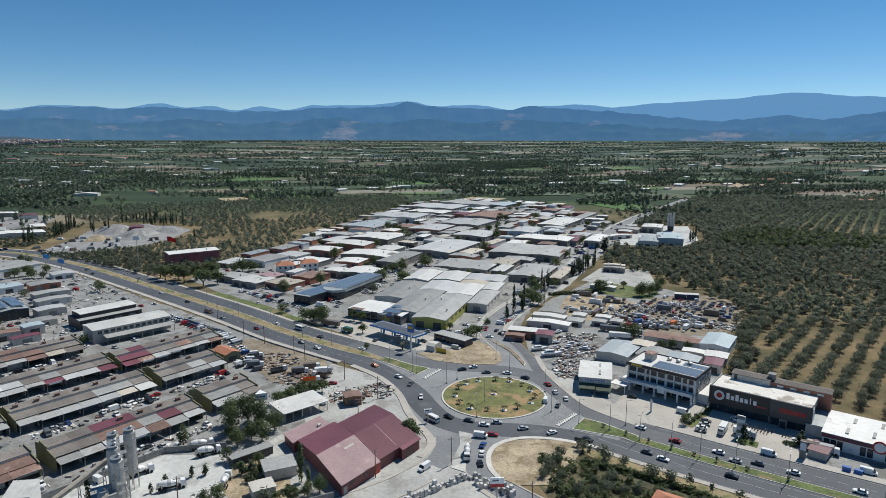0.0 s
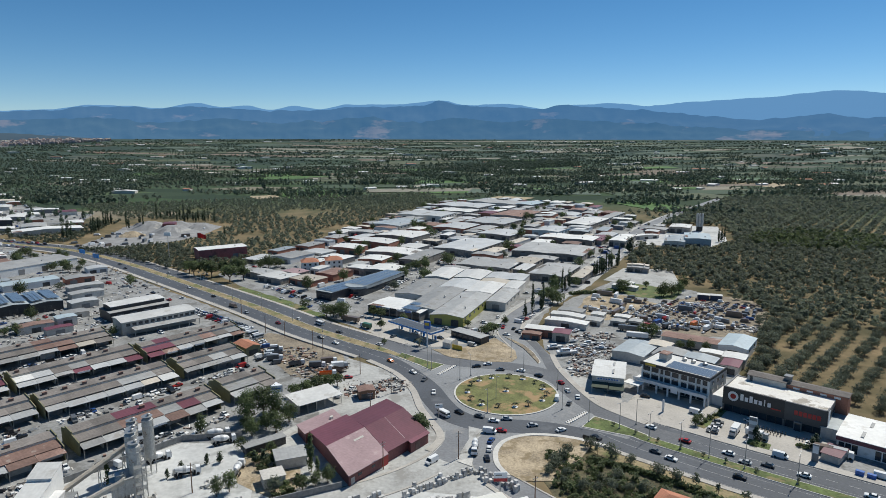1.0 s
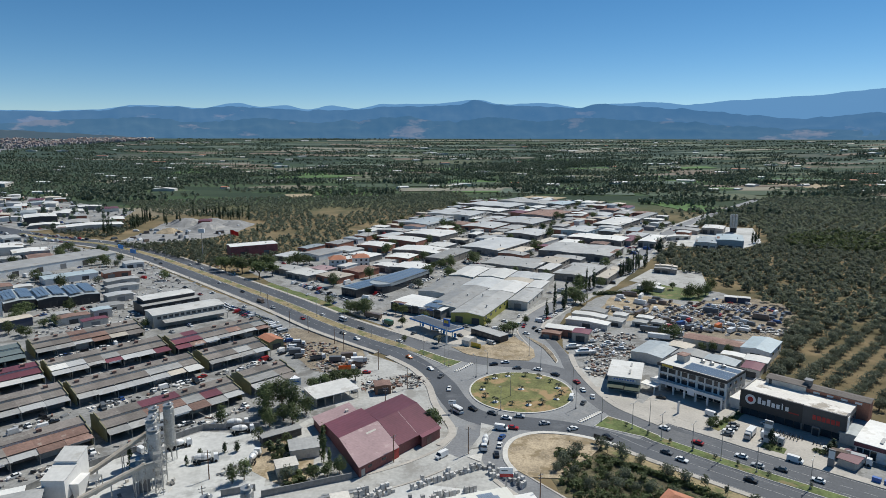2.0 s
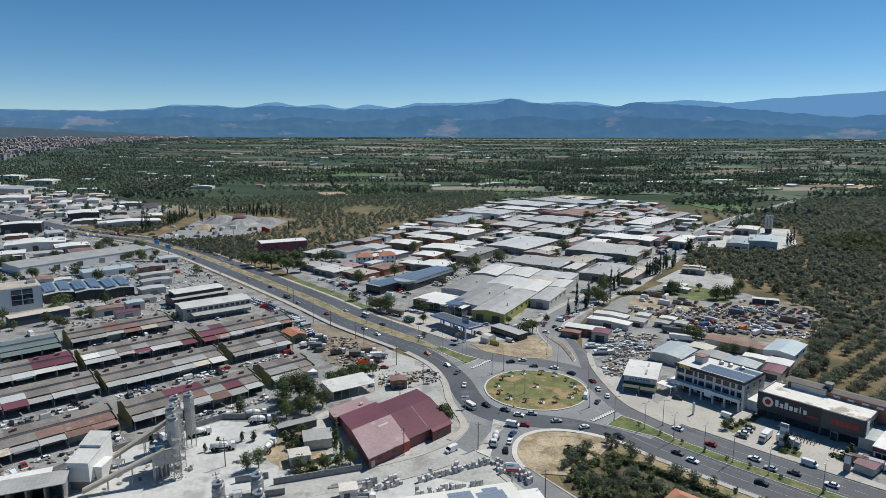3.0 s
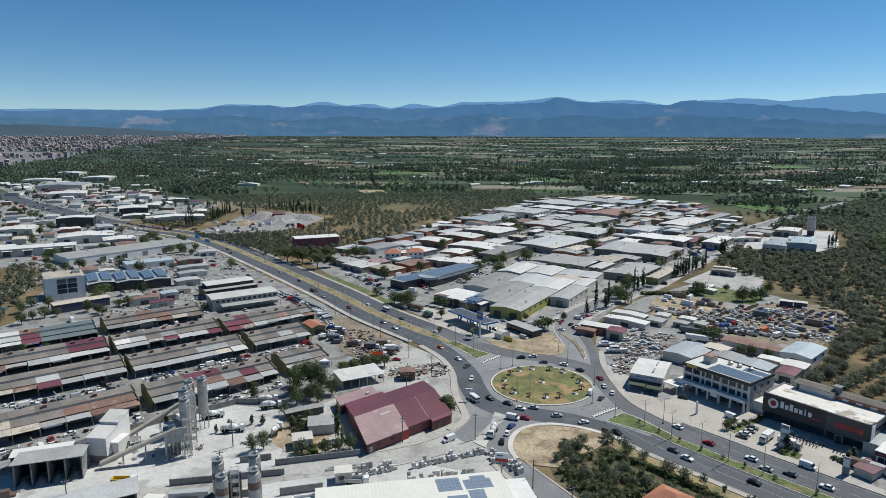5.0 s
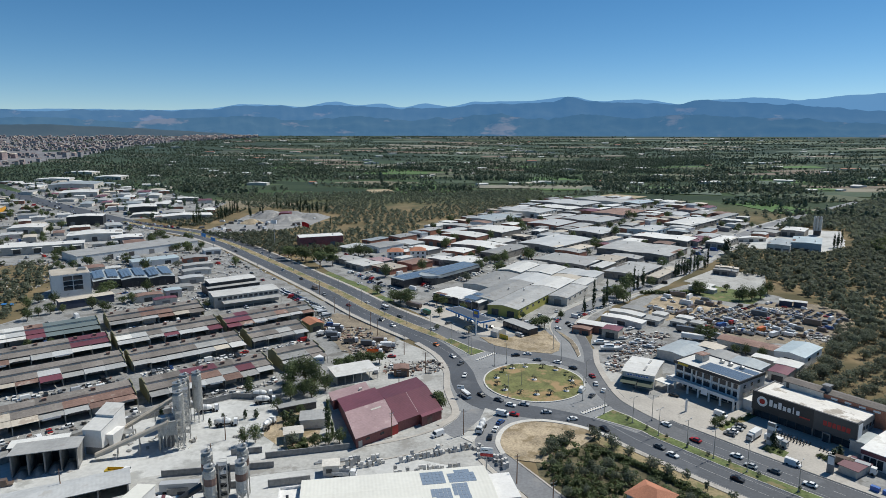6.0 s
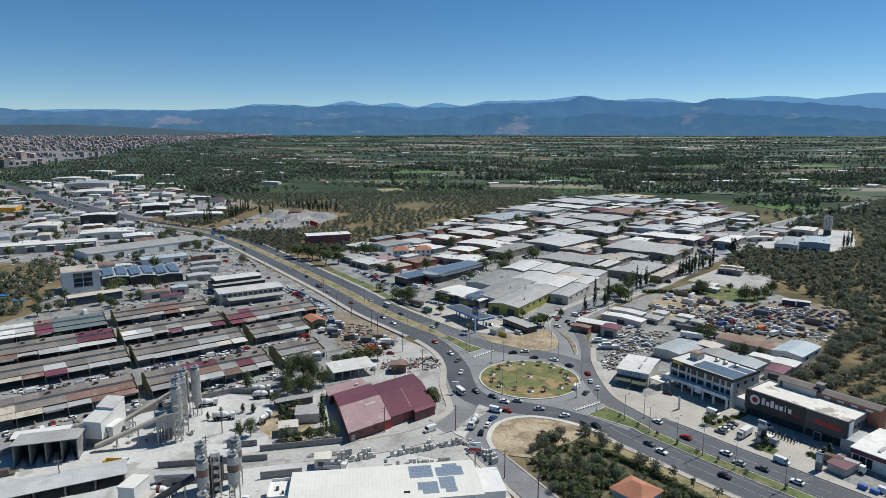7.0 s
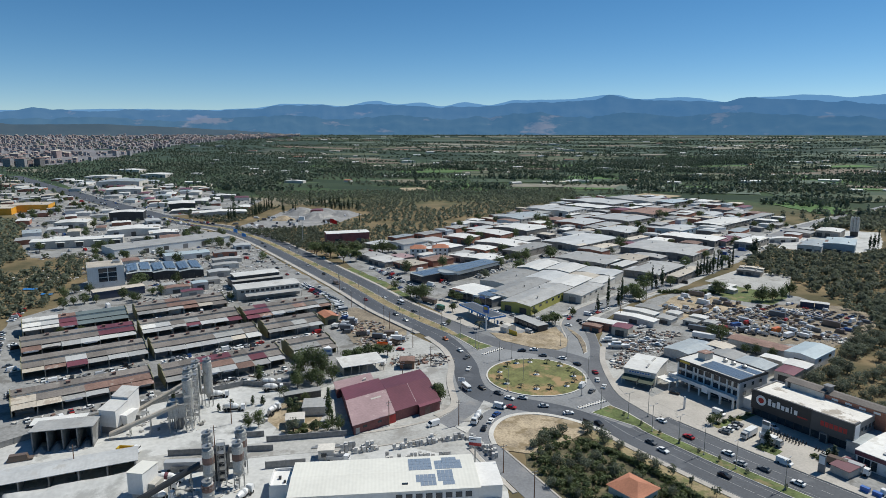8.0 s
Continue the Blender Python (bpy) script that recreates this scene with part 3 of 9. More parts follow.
for name, pts, z, m, label in (
        ("dirt_island", [(-10.7, 276.2), (2.1, 279), (14.3, 289), (18.0, 296), (23.5, 286.5), (27.3, 277.3), (27.8, 267.2), (24.6, 261.8), (13.6, 261.8), (3.2, 264.4), (-5.0, 268.8)], 0.26, "dirt", "bare brown dirt plot beside the roundabout"),
        ("dirt_corner", [(19.4, 168.5), (17.4, 173), (16.8, 178), (17.4, 183), (19.6, 187.8), (24, 191.4), (30.3, 193.3), (41, 191.8), (47, 188.5), (42, 178), (32, 165.5), (24, 165)], 0.25, "dirt", "bare brown dirt corner beside the slip road"),
        ("dry_verge", [(43, 188), (49, 191), (61, 181), (73, 172), (84, 163), (110, 146), (104, 138), (74, 160), (54, 174)], 0.12, "dry_grass", "dry grass verge beside the highway"),
        ("dirt_lot", [(-94, 297), (-73, 288), (-52, 270), (-44, 250), (-50, 236), (-66, 240), (-82, 260), (-98, 284)], 0.08, "oily_dirt", "dirt lot with scrap and machines"),
        ("garden_ground", [(40, 184), (54, 173), (74, 159), (104, 137), (90, 112), (46, 140), (32, 156), (29, 167)], 0.06, "garden_soil", "dark green garden soil under trees"),
        ("lot_verge", [(84.5, 203.8), (86.5, 202.2), (101.2, 217.8), (98.2, 218.6)], 0.14, "grass", "narrow grass strip between the forecourts"),
        ("sign_verge", [(96.3, 190.9), (101.5, 187.9), (104.3, 191.3), (99.8, 196.7)], 0.14, "grass", "small planted bed round the pylon sign"),
        ("grass_strip", [(-148, 382), (-143, 392), (-95, 352), (-72, 328), (-83, 325)], 0.10, "grass", "green grass strip beside the highway"),
        ("park_ground", [(92, 402), (112, 420), (140, 400), (128, 376), (106, 382)], 0.10, "grass", "small green lawn"),
        ("planted_yard", [(-62, 182), (-46, 178), (-38, 160), (-44, 151), (-60, 160)], 0.10, "dirt", "dry planted yard beside the plant office")):
    setting(name, patch(pts, z, 1.2, 4), m, label)
setting("slip_ground", patch([(-8, 182), (-2, 200), (18, 200), (19, 184), (20, 164), (12, 156), (-10, 158), (-16, 166)], 0.066), "pale_lot", "pale dusty ground between the slip roads")
setting("junction_ground", Shape().lathe([(38.0, -0.2), (38.0, 0.045)], 72, "Z", *RC), "pale_lot", "pale paved margins about the roundabout", "pavement")
setting("ring_road", patch([(-36.6, 261.3), (-22.9, 247.0), (-13.9, 230.4), (-8.9, 213.0), (-4.2, 202.0), (-0.8, 194.0), (4.5, 196.5), (8, 198.8), (13, 197.2), (16.5, 192), (18.4, 188.8), (23.2, 192.8), (30.3, 194.8), (41.3, 193.2), (53.4, 187.4), (64.3, 180), (70, 198), (67.3, 203.6), (60.8, 210.1), (53.8, 219.2), (48.5, 234.2), (43.7, 255), (42.4, 272.8), (38, 292.3), (32, 300), (22, 302), (10, 288), (-10, 280), (-26, 284)], 0.122), "grey_asphalt", "worn grey asphalt roundabout carriageway", "road")
setting("through_lane_near", strip(LOW_LANE, 5.0, 5.2, 0, 0.146), "asphalt", "dark tyre-polished asphalt lanes past the island", "road")
setting("through_lane_far", strip(TOP_LANE, 4.4, 4.6, 0, 0.149), "worn_asphalt", "dark worn asphalt lanes past the island", "road")
setting("estate_lane", strip(smooth([(30.5, 306), (36.3, 288), (40.0, 270), (41.4, 255), (44.5, 242)]), 2.3, 1.9, 0, 0.143), "worn_asphalt", "dark worn asphalt lane out of the estate", "road")
setting("bend_pavement", strip(KERB_WEST, 0.0, 2.6, -0.2, 0.28), "paving", "pale concrete pavement with a raised kerb", "pavement")
setting("corner_kerb", strip(KERB_SOUTH, 0.0, 1.6, -0.2, 0.27), "kerb", "pale kerb round the dirt corner", "kerb")
setting("estate_corner_pavement", strip(KERB_EAST, 2.4, 0.0, -0.2, 0.28), "paving", "pale concrete pavement with a raised kerb", "pavement")
setting("forecourt_margin", patch([(49, 236), (54.2, 220), (61, 211), (70, 203.4), (80, 197), (90, 190.6), (97, 186), (100, 192), (84, 206), (66, 221), (56, 236)], 0.074), "paving", "pale paved margin before the forecourts", "pavement")
setting("highway_west", strip(WEST[:79], 12.2, 12.6, -0.2, 0.13), "asphalt", "dark asphalt dual carriageway", "road")
setting("highway_east", strip(EAST[11:], 13.6, 13.2, -0.2, 0.125), "asphalt", "dark asphalt dual carriageway", "road")
setting("estate_road", strip(NORTH, 5.5, 5.5, -0.2, 0.11), "street_asphalt", "worn grey asphalt street", "road")
setting("estate_road_margin", strip(NORTH[16:62], 9.0, 9.5, -0.2, 0.055), "pale_lot", "pale dusty margin of the street", "ground")
setting("estate_street", strip(STREET, 4, 4, -0.2, 0.10), "old_asphalt", "worn grey asphalt street", "road")
setting("plant_road", strip(SOUTH_A[:20], 3.6, 4.2, -0.2, 0.115), "street_asphalt", "dusty worn asphalt road", "road")
setting("plant_road_dusty", strip(SOUTH_A[19:], 4.6, 4.6, -0.2, 0.113), "pale_lot", "road whitened by cement dust", "road")
setting("slip_road", strip(SOUTH_B, 4.4, 3.8, -0.2, 0.105), "street_asphalt", "worn grey asphalt road", "road")
for name, line, a, b in (("pavement_west_near", WEST[30:77], -12.6, 15.4), ("pavement_west_far", WEST[30:78], 14.2, -12.2), ("pavement_east_near", EAST[11:], -13.2, 15.2), ("pavement_east_far", EAST[13:], 17.0, -13.6)):
    setting(name, strip(line, a, b, -0.2, 0.28), "paving", "pale concrete pavement with a raised kerb", "pavement")
for name, line, a, b in (("slip_pavement", SOUTH_B[28:40], -4.2, 5.6), ("plant_road_pavement", SOUTH_A[16:34], -4.6, 5.6), ("plant_road_kerb", SOUTH_A[22:38], 5.2, -4.6), ("slip_kerb", SOUTH_B[26:], 5.0, -4.4), ("estate_road_kerb", NORTH[14:40], -5.5, 7.0), ("estate_road_kerb_west", NORTH[10:40], 6.2, -5.5)):
    setting(name, strip(line, a, b, -0.2, 0.24), "paving", "pale concrete kerb and pavement", "pavement")
setting("bend_wall", strip(WEST[62:77], -15.4, 15.7, -0.2, 0.6), "concrete", "low grey wall along the pavement", "wall")
setting("scrap_ground", patch([(88, 306), (86, 333), (98, 350), (118, 366), (142, 386), (174, 386), (171, 351), (156, 320), (140, 304), (122, 304), (106, 312)], 0.055, 2.5), "oily_dirt", "oily brown dirt ground of the scrapyard")
setting("truck_ground", patch([(64, 348), (84, 398), (104, 380), (118, 366), (96, 350), (86, 334), (78, 330)], 0.05, 2.5), "dirt", "tan dirt ground of a truck yard")
# medians with kerbs
for name, line in (("median_west", WEST[24:-9]), ("median_east", EAST[12:])):
    w = [(x, y, 1.0) if "east" in name else (x, y, min(1.0, 0.3 + (len(line) - 1 - i) / 9)) for i, (x, y, k) in enumerate(line)]
    half = 2.2 if "east" in name else 2.9
    setting(name + "_kerb", strip(w, half, half, -0.1, 0.27), "kerb", "pale concrete median kerb", "kerb")
    setting(name, strip(w, half - 0.3, half - 0.3, 0, 0.33), "dry_grass" if "west" in name else "grass", "patchy grass median between the carriageways", "verge")
setting("median_tip_kerb", patch([(45.6, 200.4), (51.4, 209.2), (57.3, 205.2), (66.6, 195.6), (64.0, 191.0), (60.8, 194.2)], 0.272), "kerb", "pale concrete median kerb", "kerb")
setting("median_tip", patch([(46.2, 200.7), (51.5, 208.6), (57, 204.8), (66.2, 195.4), (64.1, 191.7), (61, 194.6)], 0.328), "grass", "green triangle of grass where the median widens", "verge")
setting("median_end_kerb", patch([(-24, 271.2), (-11.4, 261.3), (-3.8, 257.2), (-8.9, 249.4), (-14.9, 255.7), (-25, 265)], 0.274), "kerb", "pale concrete median kerb", "kerb")
setting("median_end", patch([(-24, 270.6), (-11.6, 260.7), (-4.4, 257), (-9.1, 250.1), (-14.6, 256.2), (-25, 265.6)], 0.332), "grass", "green end of the grass median", "verge")
# the island
setting("island_kerb", Shape().lathe([(19.9, 0), (19.9, 0.38), (19.3, 0.38), (19.3, 0.2)], 72, "Z", *RC), "kerb", "round pale concrete kerb", "kerb")
M["island_lawn"] = mat("island_lawn", (0.145, 0.15, 0.055), 0.95, 0.35, 5, 0.8, bump=0.5, stain=((0.33, 0.225, 0.115), 11, 0.52))
setting("island_lawn", Shape().lathe([(19.45, 0.1), (19.45, 0.36), (10, 0.6), (0.1, 0.75)], 72, "Z", *RC), "island_lawn", "round lawn of patchy green and dry grass", "lawn")


# ---- buildings ----
TAKEN = []                           # footprints: centre, half sizes, turn


def free(x, y, margin=1.0):
    for cx, cy, a, b, turn in TAKEN:
        dx, dy = x - cx, y - cy
        c, s = math.cos(radians(turn)), math.sin(radians(turn))
        if abs(dx * c + dy * s) < a + margin and abs(dy * c - dx * s) < b + margin:
            return False
    return True


def near_line(x, y, line, reach):
    return any((x - a) ** 2 + (y - b) ** 2 < reach * reach for a, b, k in line)


ROOFS = {"white": "white sheet-metal roof", "grey": "weathered grey sheet roof", "tan": "tan weathered roof", "steel": "blue-grey sheet roof", "blue": "pale blue sheet roof", "rust": "rusty brown sheet roof",
         "maroon": "maroon sheet roof", "asbestos": "weathered brown fibre-cement roof", "awning_sheet": "pale grey sheet roof", "faded_maroon": "faded pinkish sheet roof"}


def shed(x, y, w, d, turn, h, roof="white", wall="plaster", pitch=0.05, doors=3, windows=0, along="y", name="industrial_shed", label="", vents=2, bays=1, skylights=0):
    """A hall of w by d metres, its front (the w side) facing local -y; the ridges run along y or x, in one or more bays."""
    TAKEN.append((x, y, w / 2, d / 2, turn))
    t = thing(name, x, y, 0, turn, label or f"low industrial hall with a {ROOFS.get(roof, roof + ' roof')}", "shed" if "shed" in name else "building")
    k = random.Random(int(x * 11 + y * 7))
    if y > 420 and x > -180 and roof == "white" and name == "industrial_shed":
        roof = k.choice(["white", "white", "white", "white", "awning_sheet", "grey"])
    # most plaster halls of the estate take a darker wall
    if y > 330 and x > -180 and wall == "plaster" and name == "industrial_shed":
        wall = k.choice(["plaster", "dark_wall", "dark_wall", "brick", "dark_wall"])
    W, D = w / 2, d / 2
    h = h * 0.86 if y > 300 and name != "factory" else h
    s, r = Shape(), Shape()
    n = bays
    span = (w if along == "y" else d) / n
    top = h + pitch * span / 2
    for i in range(n):
        a = (-W if along == "y" else -D) + i * span
        prof = [(a, 0), (a + span, 0), (a + span, h), (a + span / 2, top), (a, h)]
        if along == "y":
            s.add([(u, v, z) for v in (-D, D) for u, z in prof], [(0, 1, 2, 3, 4), (9, 8, 7, 6, 5)] + [(j, 5 + j, 5 + (j + 1) % 5, (j + 1) % 5) for j in range(5)])
            e = [(a - 0.25, h + 0.02), (a + span / 2, top + 0.06), (a + span + 0.25, h + 0.02), (a + span + 0.25, h + 0.16), (a + span / 2, top + 0.22), (a - 0.25, h + 0.16)]
            r.add([(u, v, z) for v in (-D - 0.4, D + 0.4) for u, z in e], [(0, 1, 4, 5), (1, 2, 3, 4), (11, 10, 7, 6), (10, 9, 8, 7)] + [(j, 6 + j, 6 + (j + 1) % 6, (j + 1) % 6) for j in range(6)])
        else:
            s.outline(prof, -W, W)
            e = [(a - 0.25, h + 0.02), (a + span / 2, top + 0.06), (a + span + 0.25, h + 0.02), (a + span + 0.25, h + 0.16), (a + span / 2, top + 0.22), (a - 0.25, h + 0.16)]
            r.add([(u, v, z) for u in (-W - 0.4, W + 0.4) for v, z in e], [(0, 1, 4, 5), (1, 2, 3, 4), (11, 10, 7, 6), (10, 9, 8, 7)] + [(j, 6 + j, 6 + (j + 1) % 6, (j + 1) % 6) for j in range(6)])
    part("wall", s, wall, t)
    rf = part("roof", r, roof, t, ROOFS.get(roof, ""))
    if w > 12 and d > 12 and y < 760 and x > -460:
        k = random.Random(int(x * 3 + y * 5))
        slope = pitch if along == "y" else 0.0
        for i in range(k.randint(1, 3) if y > 420 else k.randint(0, 2)):
            if along == "y":
                j = k.randint(0, 2 * n - 1)
                a, v0 = -W + j * span / 2, k.uniform(-D, D * 0.4)
                z0, z1 = (h, top) if j % 2 == 0 else (top, h)
                v1 = min(D, v0 + k.uniform(3, d * 0.5))
                vs = [(a + 0.2, v0, z0 + 0.19), (a + span / 2 - 0.2, v0, z1 + 0.19), (a + span / 2 - 0.2, v1, z1 + 0.19), (a + 0.2, v1, z0 + 0.19)]
            else:
                j = k.randint(0, 2 * n - 1)
                a, u0 = -D + j * span / 2, k.uniform(-W, W * 0.4)
                z0, z1 = (h, top) if j % 2 == 0 else (top, h)
                u1 = min(W, u0 + k.uniform(3, w * 0.4))
                vs = [(u0, a + 0.2, z0 + 0.19), (u1, a + 0.2, z0 + 0.19), (u1, a + span / 2 - 0.2, z1 + 0.19), (u0, a + span / 2 - 0.2, z1 + 0.19)]
            part("roof_patch", Shape().add(vs + [(p0, p1, p2 - 0.06) for p0, p1, p2 in vs], [(0, 1, 2, 3), (4, 5, 1, 0), (5, 6, 2, 1), (6, 7, 3, 2), (7, 4, 0, 3)]), k.choice(["grey", "grey", "awning_sheet", "tan", "rust", "asbestos", "white", roof]), rf)
    for i in range(doors):
        u = -W + w * (i + 0.5) / doors
        dw = min(2.1, w / doors * 0.36)
        part("roller_door", Shape().box(u - dw, u + dw, -D - 0.06, -D + 0.1, 0, min(4.2, h * 0.7)), "dark" if (i + int(x)) % 3 else "grey_panel", t)
    k = max(1, int(d / 7)) if windows else 0
    for i in range(k):
        v = -D + d * (i + 0.5) / k
        part("side_window", Shape().box(W - 0.1, W + 0.05, v - 1.3, v + 1.3, h * 0.55, h * 0.8), "glass", t)
    for i in range(vents):
        u, v = (0.28 * w * (-1) ** i, -D + d * (i + 0.7) / (vents + 0.4))
        part("roof_vent", Shape().lathe([(0.35, h + pitch * span * 0.2), (0.35, top + 0.5), (0.55, top + 0.6), (0.55, top + 0.85), (0.1, top + 1.0)], 8, "Z", u, v), "metal", rf)
    for i in range(skylights):
        u, v = (-W + w * (i + 0.5) / skylights, 0)
        zz = top + 0.25
        part("skylight", Shape().box(u - 0.5, u + 0.5, -D * 0.7, D * 0.7, h, zz if along == "y" and bays == 1 and skylights == 1 else h + 0.3 + pitch * span * 0.3), "white", rf)
    return t




CODES = {"a": "asbestos", "m": "maroon", "r": "rust", "g": "grey", "s": "awning_sheet", "w": "white", "t": "tan", "f": "faded_maroon", "b": "teal_sheet"}


def workshop_row(x, y, length, turn, seed, roofs, depth=18.0):
    """A terrace of workshops: stepped roofs of many sheets, an awning over open fronts. x, y: front left corner."""
    q = random.Random(seed)
    c, s = math.cos(radians(turn)), math.sin(radians(turn))
    TAKEN.append((x + c * length / 2 - s * depth / 2, y + s * length / 2 + c * depth / 2, length / 2 + 1, depth / 2 + 1, turn))
    t = thing("workshop_row", x, y, 0, turn, "long terrace of workshops with patched brown, maroon and grey roofs", "workshop row", "workshop rows")
    n = max(2, round(length / 7))
    b = length / n
    ups, los, aws = roofs
    out = drop = 0.0
    for i in range(n):
        up, lo, aw = (CODES[c[min(i, len(c) - 1)]] for c in (ups, los, aws))
        x0, x1 = i * b, (i + 1) * b
        if i == 0 or aws[min(i, len(aws) - 1)] != aws[min(i - 1, len(aws) - 1)]:
            out, drop = q.uniform(-1.4, 1.4), q.uniform(-0.2, 0.3)
        part("awning", Shape().slab(x0 + 0.03, x1 - 0.03, -out, 4.3, 3.3 + drop, 3.95 + drop, 0.12), aw, t)
        part("lower_roof", Shape().slab(x0, x1, 4.0, 9.4, 4.35, 4.95, 0.15), lo, t)
        part("upper_roof", Shape().slab(x0, x1, 9.1, 14.2, 5.75, 6.15, 0.18), up, t)
        part("back_roof", Shape().slab(x0, x1, 14.2, depth, 5.1, 4.3, 0.15), q.choice(["grey", "grey", "tan", "awning_sheet"]), t)
        part("dividing_wall", Shape().box(x0 + 0.02, x0 + 0.22, 3.6, depth - 0.2, 0, 4.15), "plaster", t)
        if q.random() < 0.35:
            part("roller_door", Shape().box(x0 + 0.9, x1 - 0.9, 4.2, 4.3, 0, 3.1), q.choice(["grey_panel", "grey_panel", "plaster", "dark"]), t)
        if q.random() < 0.25:
            part("sign_board", Shape().box(x0 + 0.8, x1 - 1.2, -out - 0.12, -out - 0.02, 2.75 + drop, 3.45 + drop), q.choice(["charcoal", "white_wall", "charcoal", "grey_panel", "white_wall"]), t)
        if q.random() < 0.5:
            part("roof_vent", Shape().box(x0 + 2, x0 + 3.4, 11, 12.0, 5.8, 6.75).box(x0 + 1.9, x0 + 3.5, 10.9, 12.1, 6.75, 6.9), "rust", t)
    part("back_wall", Shape().box(0, length, depth - 0.4, depth - 0.15, 0, 4.25).box(0, length, 9.2, 9.4, 4.7, 5.65).box(0, length, 13.9, 14.1, 4.9, 6.0), "plaster", t)
    part("inner_wall", Shape().box(0.1, length - 0.1, 10.5, 10.7, 0, 5.5), "concrete", t)
    for u in (-0.3, length):
        part("gable_wall", Shape().outline([(3.0, 0), (depth, 0), (depth, 5.0), (14.4, 5.9), (14.4, 6.6), (9.0, 6.2), (9.0, 5.4), (3.0, 4.6)], u, u + 0.3), "olive_wall", t, "olive-yellow painted gable wall with a stepped parapet")
    for i in range(n + 1):
        part("awning_post", Shape().box(min(max(i * b, 0.1), length - 0.1) - 0.08, min(max(i * b, 0.1), length - 0.1) + 0.08, 0.25, 0.41, 0, 3.35), "metal", t)
    return t


ROWTURN = 52.0
# sheets from left to right: upper roof, lower roof, awning
ROW_ROOFS = (("aaaaaa", "taarrr", "ttgsrr"), ("aammaaa", "aarrgma", "ggssrgs"), ("aaa", "gga", "sga"), ("aaaaaa", "aasaaa", "trmgss"), ("aaaaaaa", "aaaagga", "gsssstw"), ("aaaa", "aaga", "gggs"),
             ("aaaamm", "aaaamm", "rgssws"), ("aaaaaaa", "wsagaaa", "ssgmssm"), ("amaaaaa", "mmaarag", "mrsggsr"), ("wwrbbb", "wsmbbb", "wwmbbb"), ("aaraaa", "aarraa", "ggsrta"))
C52, S52 = math.cos(radians(ROWTURN)), math.sin(radians(ROWTURN))
for i, (x, y, length) in enumerate(((-139.2, 130.8, 45), (-108, 168.7, 46.5), (-77.6, 210.3, 19), (-167.3, 157, 45.5), (-136.2, 193.2, 46), (-105.3, 232.4, 27), (-192, 176, 45.5), (-161.3, 213, 46), (-129.6, 249.5, 46), (-217, 196.5, 45.5), (-187.6, 237, 45.5))):
    workshop_row(x, y, length, ROWTURN, 40 + i, ROW_ROOFS[i])



def corner(name, x, y, turn, w, d, label, category="building"):
    """A building set by its front left corner; local x runs along the front, y into the depth."""
    c, s = math.cos(radians(turn)), math.sin(radians(turn))
    TAKEN.append((x + c * w / 2 - s * d / 2, y + s * w / 2 + c * d / 2, w / 2, d / 2, turn))
    return thing(name, x, y, 0, turn, label, category)


def solar_panels(parent, x0, y0, nx, ny, z, dz, w=1.0, d=1.65, gap=0.06, name="solar_panel", cells="solar"):
    """Rows of panels as parts on a roof; dz: rise from panel to panel."""
    me = Shape().slab(0, w, 0, d, 0.05, 0.05 + dz, 0.04).mesh(name, M[cells])
    for i in range(nx):
        for j in range(ny):
            ob = part(name, me, None, parent)
            ob.location = (x0 + i * (w + gap), y0 + j * (d + gap), z + j * dz)


# -- maroon factory by the plant road
def skewed(shape, lean=0.38):
    """The side walls stand at a slant to the front."""
    shape.v = [(x + lean * y, y, z) for x, y, z in shape.v]
    return shape


f = corner("factory", -25.0, 158.6, 55.5, 34, 27, "maroon sheet-metal factory hall with a half faded roof")
part("wall", skewed(Shape().outline([(0.2, 0), (29, 0), (29, 3.7), (15.5, 5.1), (0.2, 3.7)], 0.1, 15.9).outline([(1.0, 0), (27, 0), (27, 3.8), (15.5, 5.2), (1.0, 3.7)], 15.9, 34.2).box(25.6, 34.2, -0.9, 1.1, 0, 3.6)), "maroon_wall", f)
r = part("front_roof", skewed(Shape().slab(-0.4, 15.9, -0.5, 15.5, 3.75, 5.25, 0.15)), "faded_maroon", f, "faded pinkish sheet roof")
part("faded_sheet", skewed(Shape().slab(9, 13.0, 11.4, 12.3, 4.93, 5.01, 0.03)), "plaster", r)
part("faded_sheet", skewed(Shape().slab(0.4, 4.6, 8.2, 14.6, 4.6, 5.2, 0.03)), "faded_maroon", r)
part("rear_roof", skewed(Shape().slab(-0.4, 15.9, 15.5, 29.4, 5.25, 3.75, 0.15)), "maroon", f, "dark maroon sheet roof")
r = part("side_roof", skewed(Shape().slab(15.95, 34.6, 0.4, 15.5, 3.8, 5.35, 0.15).slab(15.95, 34.6, 15.5, 27.4, 5.35, 3.85, 0.15)), "maroon", f, "dark maroon sheet roof")
part("worn_sheet", skewed(Shape().slab(25.0, 25.2, 2.0, 15.4, 3.99, 5.36, 0.02)), "faded_maroon", r)
part("porch_roof", skewed(Shape().slab(25.4, 34.6, -1.4, 0.38, 3.62, 3.8, 0.12)), "maroon", f)
part("rear_annex", skewed(Shape().box(-1.8, 13.6, 29.4, 37, 0, 3.1)), "maroon_wall", f)
r = part("rear_annex_roof", skewed(Shape().slab(-2.2, 14, 29.5, 37.4, 3.5, 3.2, 0.15)), "faded_maroon", f, "pale worn sheet roof")
